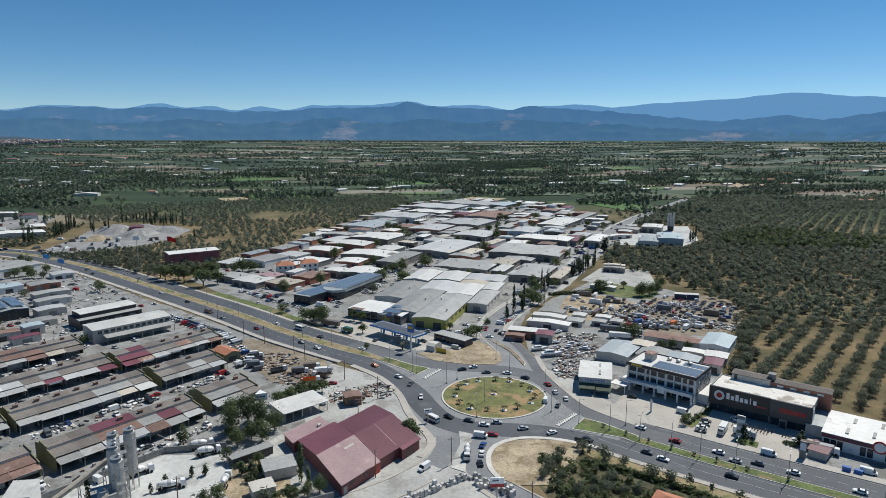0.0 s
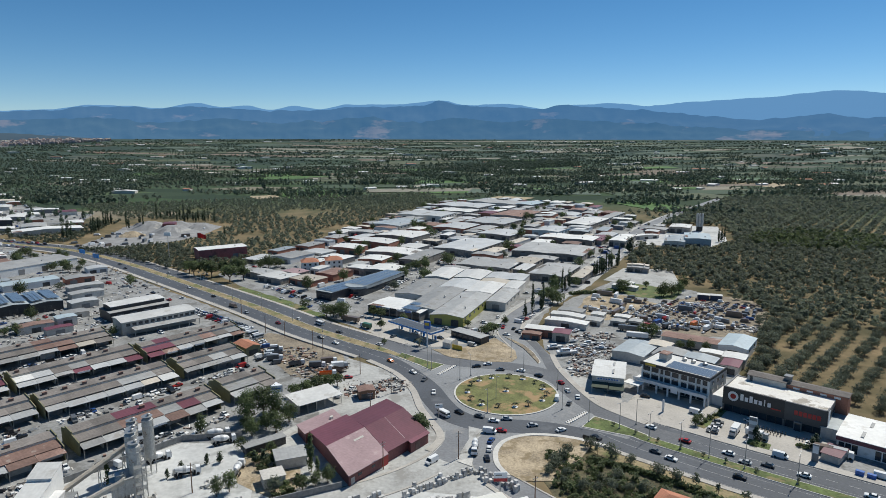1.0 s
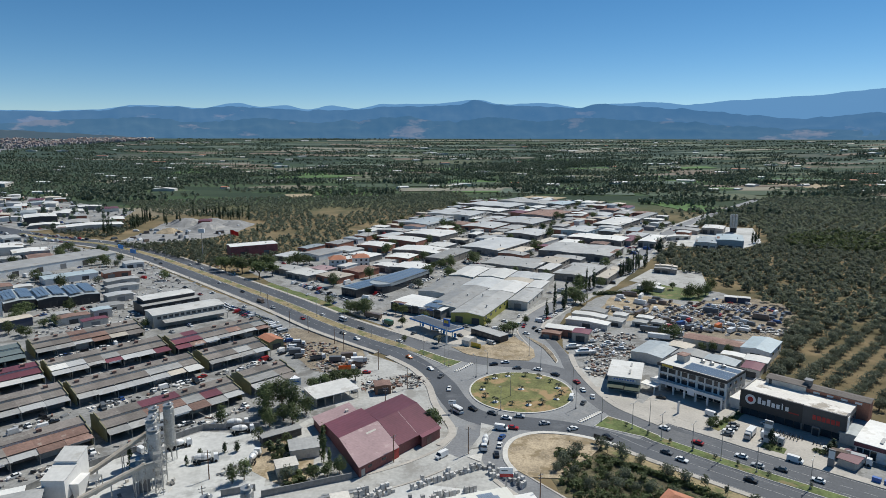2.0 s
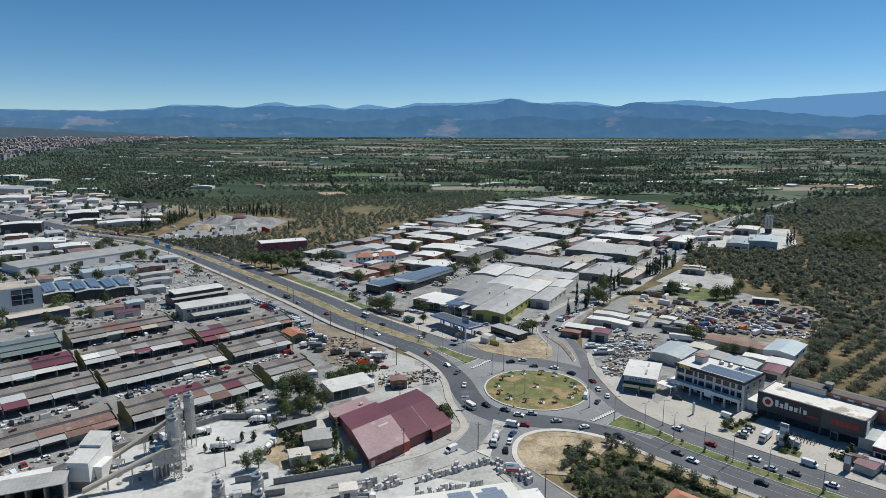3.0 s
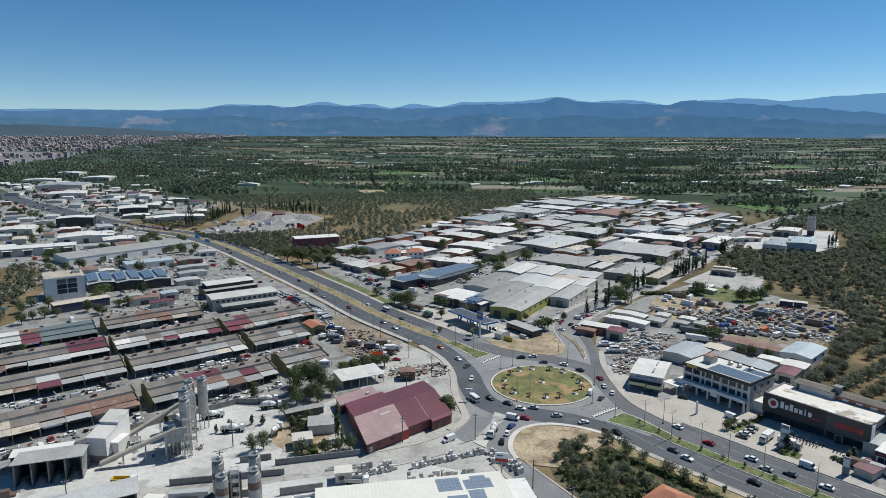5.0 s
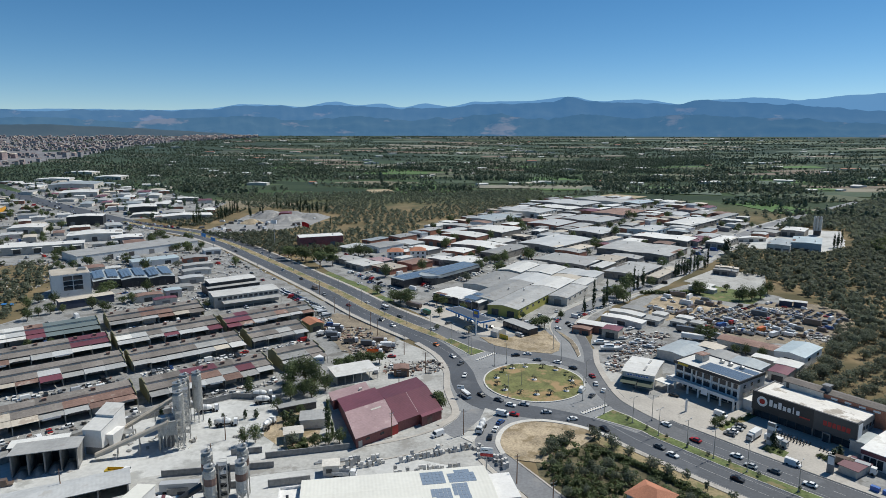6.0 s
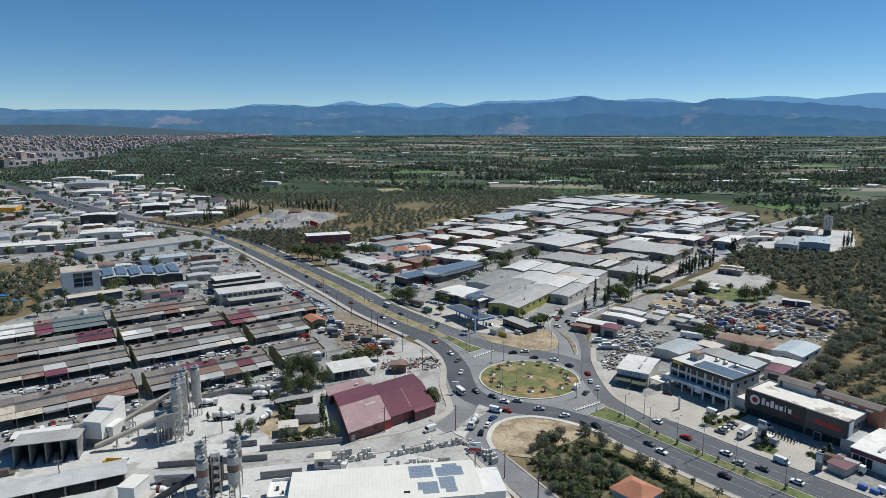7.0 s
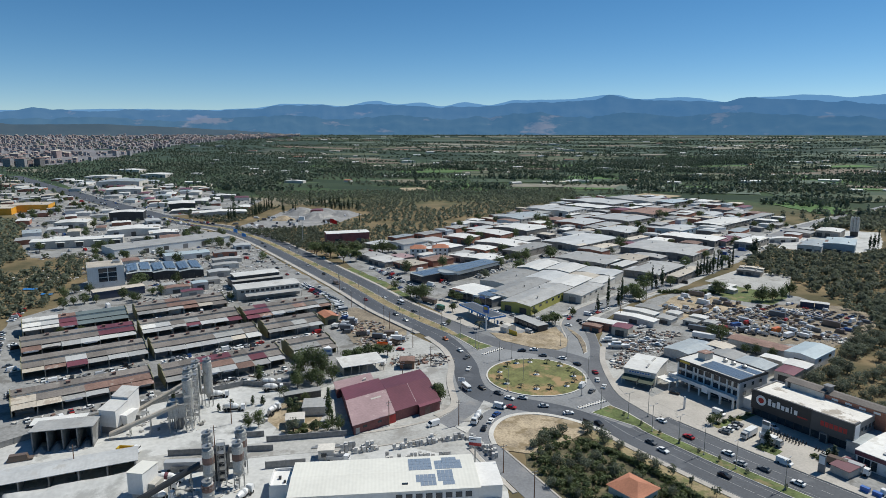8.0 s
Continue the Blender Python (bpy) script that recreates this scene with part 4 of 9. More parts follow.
for a0, b0 in ((-1.5, 31.0), (0.5, 34.0)):
    part("skylight_sheet", skewed(Shape().slab(a0, a0 + 4.5, b0, b0 + 0.8, 3.47 - (b0 - 29.5) * 0.038, 3.44 - (b0 - 29.5) * 0.038, 0.03)), "white", r)
part("roof_box", skewed(Shape().box(9.6, 10.8, 31, 32, 3.3, 4.2)), "plaster", r)
for u, w, h2, m in ((0.9, 1.4, 2.2, "plaster"), (13.6, 2.6, 3.0, "car_red"), (27.5, 2.2, 2.6, "rust")):
    y0 = 0.2 if u < 15.9 else -0.9
    part("door", Shape().box(u, u + w, y0 - 0.07, y0 + 0.1, 0, h2), m, f)
for u in (3.6, 9.2, 19.5):
    y0 = 0.2 if u < 15.9 else 1.38
    part("window", Shape().box(u, u + 1.5, y0 - 0.06, y0 + 0.1, 1.7, 2.5), "glass", f)

# -- white factory with solar panels
f = corner("factory", -21.1, 113.8, 24.4, 49.5, 17.2, "long white-roofed factory hall with blue solar panels")
part("wall", Shape().box(0.3, 49.2, 0.3, 17, 0, 5.2), "white_wall", f, "cream rendered wall")
r = part("roof", Shape().slab(-0.2, 49.7, -0.3, 8.6, 5.3, 5.85, 0.2).slab(-0.2, 49.7, 8.6, 17.4, 5.85, 5.3, 0.2), "cream_sheet", f)
solar_panels(r, 31.3, 9.0, 6, 4, 5.83, -0.1, cells="pale_solar")
solar_panels(r, 38.5, 9.0, 7, 3, 5.83, -0.1, cells="pale_solar")
solar_panels(r, 40.6, 14.2, 4, 1, 5.5, -0.1, cells="pale_solar")
solar_panels(r, 33.0, 3.4, 5, 2, 5.53, 0.1, cells="pale_solar")
solar_panels(r, 34.1, 1.7, 4, 1, 5.42, 0.1, cells="pale_solar")
solar_panels(r, 38.8, 3.4, 4, 3, 5.53, 0.1, cells="pale_solar")
solar_panels(r, 40.0, 1.7, 3, 1, 5.42, 0.1, cells="pale_solar")
part("skylight", Shape().box(29.2, 30.8, 2.6, 3.4, 5.3, 5.62), "glass", r)
for i in range(8):
    part("window", Shape().box(27.5 + i * 2.6, 29.2 + i * 2.6, 0.2, 0.4, 2.6, 4.1), "glass", f)
part("side_annex", Shape().box(49.2, 56, 3, 15, 0, 3.6).slab(49.2, 56.3, 2.7, 15.3, 3.9, 3.75, 0.2), "white_wall", f)
part("parapet_annex", Shape().box(-6, 0.2, 8, 17, 0, 3.4).box(-6, 0.2, 8, 8.3, 3.4, 4.1).box(-6, -5.7, 8, 17, 3.4, 4.1).box(-6, 0.2, 16.7, 17, 3.4, 4.1), "white_wall", f)
part("terrace_chair", Shape().box(-4, -3.3, 12, 12.7, 3.4, 4.2).box(-2.4, -1.8, 10, 10.6, 3.4, 4.1), "charcoal", f)

# -- dark showroom
f = corner("showroom", 98.2, 217.6, -37.6, 32.6, 15.2, "charcoal-clad flat-roofed showroom with a pale stained roof")
part("wall", Shape().box(0.3, 32.4, 0.6, 15, 0, 8.5).box(0, 0.4, 0, 15.2, 0, 9.1).box(0.4, 32.4, 14.8, 15.2, 0, 8.9), "grey_panel", f, "grey panelled wall")
part("dark_facade", Shape().box(0, 20, -0.35, 0.45, 2.9, 9.3), "charcoal", f, "charcoal panelled front")
part("grey_facade", Shape().box(20.02, 32.6, -0.3, 0.45, 2.9, 9.2).box(32.2, 32.7, -0.3, 3.5, 0, 9.2), "slate", f)
M["roof_membrane"] = mat("stained_roof_membrane", (0.70, 0.67, 0.62), 0.9, 0.1, 6, 0.8, stain=((0.36, 0.32, 0.27), 7, 0.53))
part("roof", Shape().box(0.4, 32.3, 0.45, 14.8, 8.5, 8.62), "roof_membrane", f, "pale roof with brown stains")
part("shop_window", Shape().box(0.6, 19.5, 0.3, 0.62, 0.25, 2.85), "glass", f)
part("shop_window", Shape().box(20.5, 31.9, 0.3, 0.62, 0.25, 2.85), "glass", f)
for i in range(12):
    part("mullion", Shape().box(0.6 + i * 2.8, 0.72 + i * 2.8, 0.12, 0.5, 0, 2.9), "charcoal", f)
lg = part("sign_emblem", Shape().lathe([(1.75, -0.06), (1.75, 0.06), (1.05, 0.06), (1.05, -0.06)], 24, "Z"), "lettering", f, "white ring emblem")
lg.matrix_basis = pose(3.5, -0.42, 6.4, 90, 0, 0)
lg = part("sign_emblem", Shape().lathe([(0.95, -0.05), (0.95, 0.05), (0.2, 0.08)], 20, "Z"), "car_red", f)
lg.matrix_basis = pose(3.5, -0.42, 6.4, 90, 0, 0)
for i, (u, h) in enumerate(((5.9, 2.3), (7.4, 1.5), (8.9, 2.3), (10.4, 1.5), (11.9, 1.5), (13.6, 2.2), (14.7, 1.5))):
    part("sign_bar", Shape().box(u, u + (0.35 if i == 5 else 1.05), -0.47, -0.36, 5.6, 5.6 + h), "lettering", f)
part("sign_bar", Shape().box(15.8, 19.0, -0.45, -0.36, 5.2, 5.6), "car_red", f)
for i in range(6):
    part("red_sign_bar", Shape().box(23 + i * 1.35, 24.05 + i * 1.35, -0.42, -0.31, 5.3, 6.9), "red", f)
part("poster", Shape().box(32.7, 32.78, 0.3, 3.3, 3.2, 8.6), "lettering", f, "pale picture panel")
for i in range(4):
    for j in range(2):
        part("window", Shape().box(32.3, 32.48, 5 + i * 2.5, 6.4 + i * 2.5, 2.2 + j * 3, 3.6 + j * 3), "glass", f)
part("entrance", Shape().box(23.2, 25.6, -0.9, 0.5, 0, 3.2), "grey_panel", f)
part("entrance_glass", Shape().box(23.5, 25.3, -0.94, -0.88, 0, 2.8), "glass", f)
b = part("rear_block", Shape().box(4.2, 17, 13, 18.4, 0, 10.8), "plaster", f, "pale rendered rear block")
part("rear_block_roof", Shape().slab(3.9, 17.3, 12.7, 15.8, 10.9, 11.5, 0.2).slab(3.9, 17.3, 15.8, 18.7, 11.5, 10.9, 0.2), "asbestos", b)
part("door", Shape().box(5, 6, 12.92, 13.1, 8.6, 10.6), "dark", b)
b = part("rear_wing", Shape().box(17, 36, 14, 19.2, 0, 10.2), "brick", f, "brick rear wing with grey roof")
part("rear_wing_roof", Shape().slab(17, 36.3, 13.7, 16.6, 10.3, 10.9, 0.2).slab(17, 36.3, 16.6, 19.5, 10.9, 10.3, 0.2), "asbestos", b)
for i in range(4):
    part("window", Shape().box(19.2 + i * 4.2, 21.2 + i * 4.2, 13.93, 14.1, 8.9, 9.6), "white_wall", b)
part("roof_hut", Shape().box(16, 18, 15, 17.5, 10.5, 12.6).slab(15.7, 18.3, 14.7, 17.8, 12.8, 12.7, 0.15), "grey_panel", b)

# -- office block
f = corner("office_block", 73.2, 237.2, -40.0, 27.0, 17.5, "white office block with dark window bands and roof solar panels")
H = 10.7
part("wall", Shape().box(0.2, 26.9, 1.6, 17.4, 3.4, H - 0.6).box(2, 26.9, 4.0, 17.4, 0, 3.4).box(26.2, 26.9, 0.8, 17.4, 0, H - 0.6), "white_wall", f, "white rendered wall")
part("parapet", Shape().box(0, 27, 0.6, 1.0, H - 1.2, H).box(26.6, 27.02, 1.0, 17.5, H - 1.0, H).box(0, 0.4, 1.0, 17.5, H - 1.0, H).box(0.4, 26.6, 17.1, 17.5, H - 0.8, H), "charcoal", f, "dark parapet band")
rf = part("roof", Shape().box(0.4, 26.6, 1.0, 17.1, H - 0.6, H - 0.35), "white", f)
solar_panels(rf, 9.5, 2.4, 16, 2, H - 0.3, 0.12)
solar_panels(rf, 9.5, 6.4, 16, 2, H - 0.3, 0.12)
solar_panels(rf, 18.0, 11.4, 8, 2, H - 0.3, 0.12)
part("stair_hut", Shape().box(4.2, 7.4, 8, 12.5, H - 0.4, H + 2.2), "plaster", rf)
part("stair_hut_roof", Shape().slab(3.9, 7.7, 7.7, 12.8, H + 2.5, H + 2.3, 0.2), "rust", rf)
for u in (12, 15.5, 20):
    part("air_unit", Shape().lathe([(0.9, H - 0.35), (0.9, H + 0.7), (0.3, H + 1.0)], 10, "Z", u, 13.8), "metal", rf)
part("terrace_slab", Shape().box(-1.6, 26.6, -1.4, 4.0, 3.35, 3.75), "white_wall", f)
part("terrace_parapet", Shape().box(-1.6, 26.6, -1.4, -1.15, 3.75, 4.6), "white_wall", f)
for i, u in enumerate((1.0, 8.0, 9.4, 16.1, 22.0, 24.2)):
    w = (6.2, 1.1, 5.6, 5.2, 1.4, 1.6)[i]
    for z in (4.3, 7.2):
        part("window", Shape().box(u, u + w, 1.5, 1.68, z, z + 2.1), "glass", f)
        part("window_frame", Shape().box(u - 0.1, u + w + 0.1, 1.42, 1.55, z + 1.9, z + 2.02).box(u - 0.1, u + w + 0.1, 1.42, 1.55, z - 0.12, z), "white_wall", f)
for i, u in enumerate((0.4, 3.9, 7.3, 9.2, 12.0, 15.2, 18.4, 21.4, 23.5, 25.9)):
    part("pilaster", Shape().box(u, u + 0.5, 1.25, 1.6, 3.8, H - 1.2), "white_wall", f)
for u in (-1.3, 2.2, 7.6, 12.0, 16.4, 20.8, 25.9):
    part("column", Shape().box(u, u + 0.6, -1.3, -0.7, 0, 3.35), "white_wall", f)
for i, u in enumerate((2.8, 8.2, 13.0, 17.2, 21.4)):
    part("shop_window", Shape().box(u, u + 3.8, 3.85, 4.05, 0.2, 2.9), "glass", f)
for i in range(3):
    for z in (4.6, 7.4):
        part("side_window", Shape().box(26.85, 27.0, 3.4 + i * 4.6, 4.7 + i * 4.6, z, z + 1.3), "glass", f)
part("side_annex", Shape().box(26.95, 30.6, 4, 17, 0, 3.6).box(27, 30.8, 3.8, 17.2, 3.6, 3.8), "white_wall", f)
part("banner", Shape().box(13.6, 16.2, -1.55, -1.42, 2.2, 4.9), "lettering", f, "pale printed banner")
part("banner", Shape().box(2.0, 6.4, 0.5, 0.58, H - 0.95, H - 0.15), "car_yellow", f, "dark sign with yellow mark")
part("porch", Shape().box(-3.2, 3.0, -6.2, -1.5, 2.9, 3.2).box(-3.2, -2.9, -6.2, -5.9, 0, 2.9).box(2.7, 3.0, -6.2, -5.9, 0, 2.9), "white_wall", f)

# -- white shop hall with awnings
f = corner("shop_hall", 54.6, 234.4, -14.0, 12.2, 18.5, "white-roofed shop hall with green front awnings")
part("wall", Shape().box(0.1, 12.1, 0.1, 18.4, 0, 5.6).outline([(0.1, 5.6), (18.4, 5.6), (9, 6.1)], 0.1, 12.1), "plaster", f)
r = part("roof", Shape().slab(-0.3, 12.5, -0.4, 9.2, 5.75, 6.35, 0.15).slab(-0.3, 12.5, 9.2, 18.9, 6.35, 5.75, 0.15), "white", f)
for v in (3, 11):
    part("skylight", Shape().box(7.5, 8.2, v, v + 4.4, 5.9, 6.42), "grey", r)
part("sign_board", Shape().box(1.5, 10.5, -0.08, 0.1, 4.2, 5.1), "white_wall", f)
for i in range(8):
    part("sign_bar", Shape().box(2.2 + i, 2.9 + i, -0.13, -0.07, 4.4, 4.9), "sign_blue", f)
part("shop_window", Shape().box(0.6, 11.6, 0.0, 0.12, 0.3, 3.2), "dark", f)
part("awning", Shape().slab(0.2, 6.3, -4.2, 0, 2.6, 3.4, 0.1), "awning_green", f, "dull dark green awning")
part("awning", Shape().slab(6.6, 12.2, -4.4, 0, 2.4, 3.3, 0.1), "awning_green", f, "dull dark green awning")
for u in (0.4, 6.2, 12.0):
    part("awning_post", Shape().box(u - 0.06, u + 0.06, -4.1, -3.98, 0, 2.6), "metal", f)

# -- white trade store with red band
f = corner("store", 122.6, 189.4, -38.2, 34, 20.5, "white-roofed store with a red fascia band")
part("wall", Shape().box(0.2, 33.8, 0.2, 20.3, 0, 5.0), "white_wall", f)
r = part("roof", Shape().slab(-0.2, 34.2, -0.2, 10.2, 5.15, 5.6, 0.15).slab(-0.2, 34.2, 10.2, 20.7, 5.6, 5.15, 0.15), "white", f)
for u, v in ((6, 2.5), (7, 12), (13, 4), (14.5, 13), (21, 4), (23, 13)):
    part("skylight", Shape().box(u, u + 0.9, v, v + 4.5, 5.2, 5.66), "grey", r)
part("red_fascia", Shape().box(0, 34, -0.25, 0.25, 3.7, 4.9).box(-0.05, 0.25, 0.25, 20, 3.9, 4.9), "maroon", f, "red fascia band")
e = part("round_sign", Shape().lathe([(2.0, -0.1), (2.0, 0.1), (1.6, 0.12), (0.1, 0.12)], 24), "red", f, "round red and white sign")
e.matrix_basis = pose(15.5, -0.4, 4.6, 90, 0, 0)
e = part("round_sign", Shape().lathe([(1.5, -0.1), (1.5, 0.1), (0.1, 0.14)], 24), "lettering", f)
e.matrix_basis = pose(15.5, -0.48, 4.6, 90, 0, 0)
for u in (0.8, 2.6, 4.4, 10.5, 12.4, 17, 19, 24, 27, 30):
    part("shop_window", Shape().box(u, u + 1.5, 0.08, 0.3, 0.4, 3.2), "glass", f)
shed(129.3, 201.8, 6.5, 14, -37, 3.6, "steel", "plaster", 0.06, 0, vents=0, label="low green-grey lean-to roof beside the showroom")
shed(119.8, 184.4, 8.5, 5, 47, 2.3, "maroon", "plaster", 0.05, 0, vents=0, name="kiosk_shed", label="low brown-roofed market stall")

# -- sheds behind the office block
for a in ((81, 274.5, 14, 20, -34, 3.6, "steel", "plaster", 0.1, 0), (94.5, 268.5, 12.4, 13, -34, 3.8, "grey", "plaster", 0.1, 0), (104.5, 261.5, 13.5, 10.5, -34, 3.8, "steel", "plaster", 0.1, 1), (128.3, 282.2, 12.2, 19.9, -33.2, 5.0, "blue", "white_wall", 0.14, 1, 1),
          (110.8, 290.5, 26, 9, -29, 3.6, "rust", "plaster", 0.12, 0, 0, "x"), (116.7, 258.2, 7, 10.8, -30.0, 3.6, "maroon", "plaster", 0.05, 1), (121, 266, 9, 8, -30, 3.8, "white", "plaster", 0.04, 1), (113, 271.5, 9, 5, -30, 3.6, "white", "plaster", 0.04, 1), (93, 280, 10, 8, -34, 4, "tan", "plaster", 0.06, 0)):
    shed(*a, vents=0)

# -- multi-bay factory beside the filling station
def bay(u0, u1, v0, v1, h, roof, wall, label, pitch=0.08, doors=0, windows=0, vents=0, bays=1):
    """One bay of the factory, in metres along and behind its yellow front."""
    c, n = math.cos(radians(-17.5)), math.sin(radians(-17.5))
    u, v = (u0 + u1) / 2, (v0 + v1) / 2
    return shed(-15.5 + u * c - v * n, 317.2 + u * n + v * c, u1 - u0 - 0.6, v1 - v0 - 0.9, -17.5, h, roof, wall, pitch, doors, windows, vents=vents, bays=bays, name="factory", label=label)


bay(0, 19, 0, 53, 5.0, "grey", "yellow_wall", "grey-roofed factory hall with yellow-green end wall", 0.12, 2, 1, 2)
bay(-18, 0, 9, 60, 5.1, "grey", "plaster", "weathered grey middle bay of the factory", 0.11, 0, 0, 1)
bay(1, 19, 53, 82, 5.3, "white", "plaster", "white-roofed rear bay of the factory", 0.10)
bay(-18, 1, 60, 86, 5.0, "awning_sheet", "plaster", "pale grey rear bay of the factory", 0.10)
bay(19, 31, 38, 72, 4.6, "grey", "plaster", "grey side hall of the factory", 0.08, 1, 1)
bay(19, 29, 72, 94, 4.9, "white", "plaster", "white side hall of the factory", 0.08, 1)
bay(-36, -18.4, 80, 112, 5.8, "white", "plaster", "cream-roofed hall with open dark front", 0.12, 1)
bay(-18, 1, 86, 114, 5.6, "white", "plaster", "white-roofed hall at the back of the factory", 0.10)
bay(1, 27, 94, 114, 5.2, "awning_sheet", "plaster", "pale grey hall at the back of the factory", 0.08, 0, 0, 0, 2)
bay(1, 19, 82, 94, 5.0, "tan", "plaster", "tan-roofed link hall of the factory", 0.08)
bay(-37, -18.4, 36, 80, 4.8, "grey", "plaster", "weathered grey side bay of the factory", 0.09, 0, 0, 1)
f = shed(-31.0, 337.5, 34, 21, -27, 5.4, "white", "grey_panel", 0.04, 0, vents=1, along="x", name="shop_hall", label="white-roofed row of glass-fronted shops")
for i in range(7):
    part("shop_window", Shape().box(-16.4 + i * 4.8, -12.4 + i * 4.8, -10.6, -10.45, 0.3, 3.9), "glass", f)
    part("sign_board", Shape().box(-16.4 + i * 4.8, -12.4 + i * 4.8, -10.75, -10.5, 4.0, 5.0), ("charcoal", "sign_blue", "plaster", "charcoal", "white_wall", "sign_blue", "charcoal")[i], f)
solar_panels(f, 4.6, -9.4, 9, 4, 5.75, 0.05)
solar_panels(f, 4.6, -1.2, 9, 3, 6.05, -0.02)

# -- car dealer with two long solar roofs
f = corner("dealership", -88.0, 365.4, -30, 13, 62, "dark glass car dealership under long solar roofs", "building")
part("wall", Shape().box(0.3, 12.7, 0.3, 61.7, 0, 5.2), "charcoal", f)
r = part("roof", Shape().slab(-0.2, 13.2, -0.5, 62, 5.5, 5.6, 0.2), "steel", f)
for k in range(3):
    solar_panels(r, 0.6 + k * 4.3, 1.5, 2, 17, 5.65, 0.004, 1.9, 3.3)
for i in range(6):
    part("shop_window", Shape().box(0.6 + i * 2.05, 2.4 + i * 2.05, 0.2, 0.4, 0.2, 4.2), "glass", f)
f = corner("dealership", -73.6, 378.2, -24, 14.5, 50, "car showroom with round glazed front and solar roof", "building")
part("wall", Shape().box(0.3, 14.2, 4, 49.7, 0, 5.6).lathe([(7, 0), (7, 5.4)], 28, "Z", 7.2, 4.2), "glass", f)
part("fascia", Shape().lathe([(7.6, 4.6), (7.6, 6.0), (7.0, 6.1)], 32, "Z", 7.2, 4.2).box(14.0, 14.5, 4, 50, 3.9, 5.7), "steel", f, "pale grey metal fascia")
r = part("roof", Shape().slab(-0.1, 7.3, 2, 50, 6.1, 6.3, 0.2).slab(7.3, 14.6, 2, 50, 6.1, 6.3, 0.2), "steel", f)
for k in range(3):
    solar_panels(r, 0.7 + k * 4.8, 4.0, 2, 13, 6.2, 0.012, 1.9, 3.3)

# -- filling station
f = thing("filling_station_canopy", -20.5, 297.3, 0, -41, "flat filling station canopy with blue edge on steel posts", "canopy")
part("canopy_roof", Shape().box(-15.2, 15.2, -4.4, 4.4, 4.7, 5.25), "grey", f)
part("canopy_edge", Shape().box(-15.3, 15.3, -4.5, -4.38, 4.6, 5.4).box(-15.3, 15.3, 4.38, 4.5, 4.6, 5.4).box(-15.32, -15.18, -4.4, 4.4, 4.6, 5.4).box(15.18, 15.32, -4.4, 4.4, 4.6, 5.4), "tarp", f, "bright blue canopy edge")
solar_panels(f, -14.4, -3.9, 13, 2, 5.25, 0.02, 2.1, 3.6, cells="dark_solar")
for u in (-12, -4, 4, 12):
    part("post", Shape().box(u - 0.25, u + 0.25, -0.25, 0.25, 0, 4.7), "white_wall", f)
    if abs(u) < 13:
        p = thing("fuel_pump", -20.5 + math.cos(radians(-41)) * u + 1.2, 297.3 + math.sin(radians(-41)) * u + 1.4, 0.06, -41, "blue and white fuel pump on a low kerb island", "fuel pump", "fuel pumps")
        part("plinth", Shape().box(-1.8, 1.8, -0.6, 0.6, 0, 0.15), "kerb", p)
        part("cabinet", Shape().box(-0.5, 0.5, -0.3, 0.3, 0.15, 2.1), "tarp", p)
f = shed(6.3, 292.8, 19, 6, -40, 3.3, "grey", "charcoal", 0.0, 0, vents=0, name="station_shop", label="low dark flat-roofed filling station shop")
for i in range(5):
    part("shop_window", Shape().box(-8.8 + i * 3.6, -6.0 + i * 3.6, -3.1, -2.95, 0.3, 2.7), "glass", f)
f = thing("sign_tower", -13.2, 279.2, 0.1, -30, "tall blue and yellow sign tower on a white post", "sign")
part("post", Shape().box(-0.35, 0.35, -0.2, 0.2, 0, 9.0), "white_wall", f)
part("sign_box", Shape().box(-1.7, 1.7, -0.3, 0.3, 9.0, 12.6), "sign_blue", f)
part("sign_mark", Shape().box(-1.2, 1.2, -0.36, -0.28, 10.6, 11.9), "car_yellow", f)
f = thing("wall_kiosk", -2.6, 281.5, 0.1, -32, "small cream arched kiosk behind a yellow gate", "kiosk")
part("body", Shape().outline([(-3.2, 0), (3.2, 0), (3.2, 2.6), (1.6, 3.6), (-1.6, 3.6), (-3.2, 2.6)], -2.2, 2.2), "plaster", f)
part("gate", Shape().box(2.6, 8, -2.2, -2.05, 0, 2.2), "car_yellow", f)
part("blue_panel", Shape().box(-2.3, -2.2, -2.5, 2.0, 0.1, 1.6), "sign_blue", f)

# -- houses with orange roofs, and red-brick shop beside them
for x, y in ((-117.5, 441), (-102, 450)):
    f = corner("house", x, y, 19, 12, 11, "white rendered house with an orange tiled hip roof", "house")
    part("wall", Shape().box(0, 12, 0, 11, 0, 6.6), "white_wall", f)
    part("roof", Shape().add([(-0.5, -0.5, 6.6), (12.5, -0.5, 6.6), (12.5, 11.5, 6.6), (-0.5, 11.5, 6.6), (3.5, 5.5, 9.0), (8.5, 5.5, 9.0)], [(0, 1, 5, 4), (1, 2, 5), (2, 3, 4, 5), (3, 0, 4), (3, 2, 1, 0)]), "orange_tile", f)
    for u in (1.5, 5.2, 9):
        for z in (1.0, 4.2):
            part("window", Shape().box(u, u + 1.4, -0.06, 0.1, z, z + 1.5), "glass", f)
    part("chimney", Shape().box(2.5, 3.4, 6, 6.9, 6.8, 9.6), "white_wall", f)
shed(-103, 405, 20, 16, -30, 4.4, "tan", "brick", 0.05, 3, vents=1, bays=2, label="low brick workshop with pale patched roof")
shed(-125, 412, 22, 18, -30, 4.4, "white", "plaster", 0.05, 3, vents=1, bays=2)
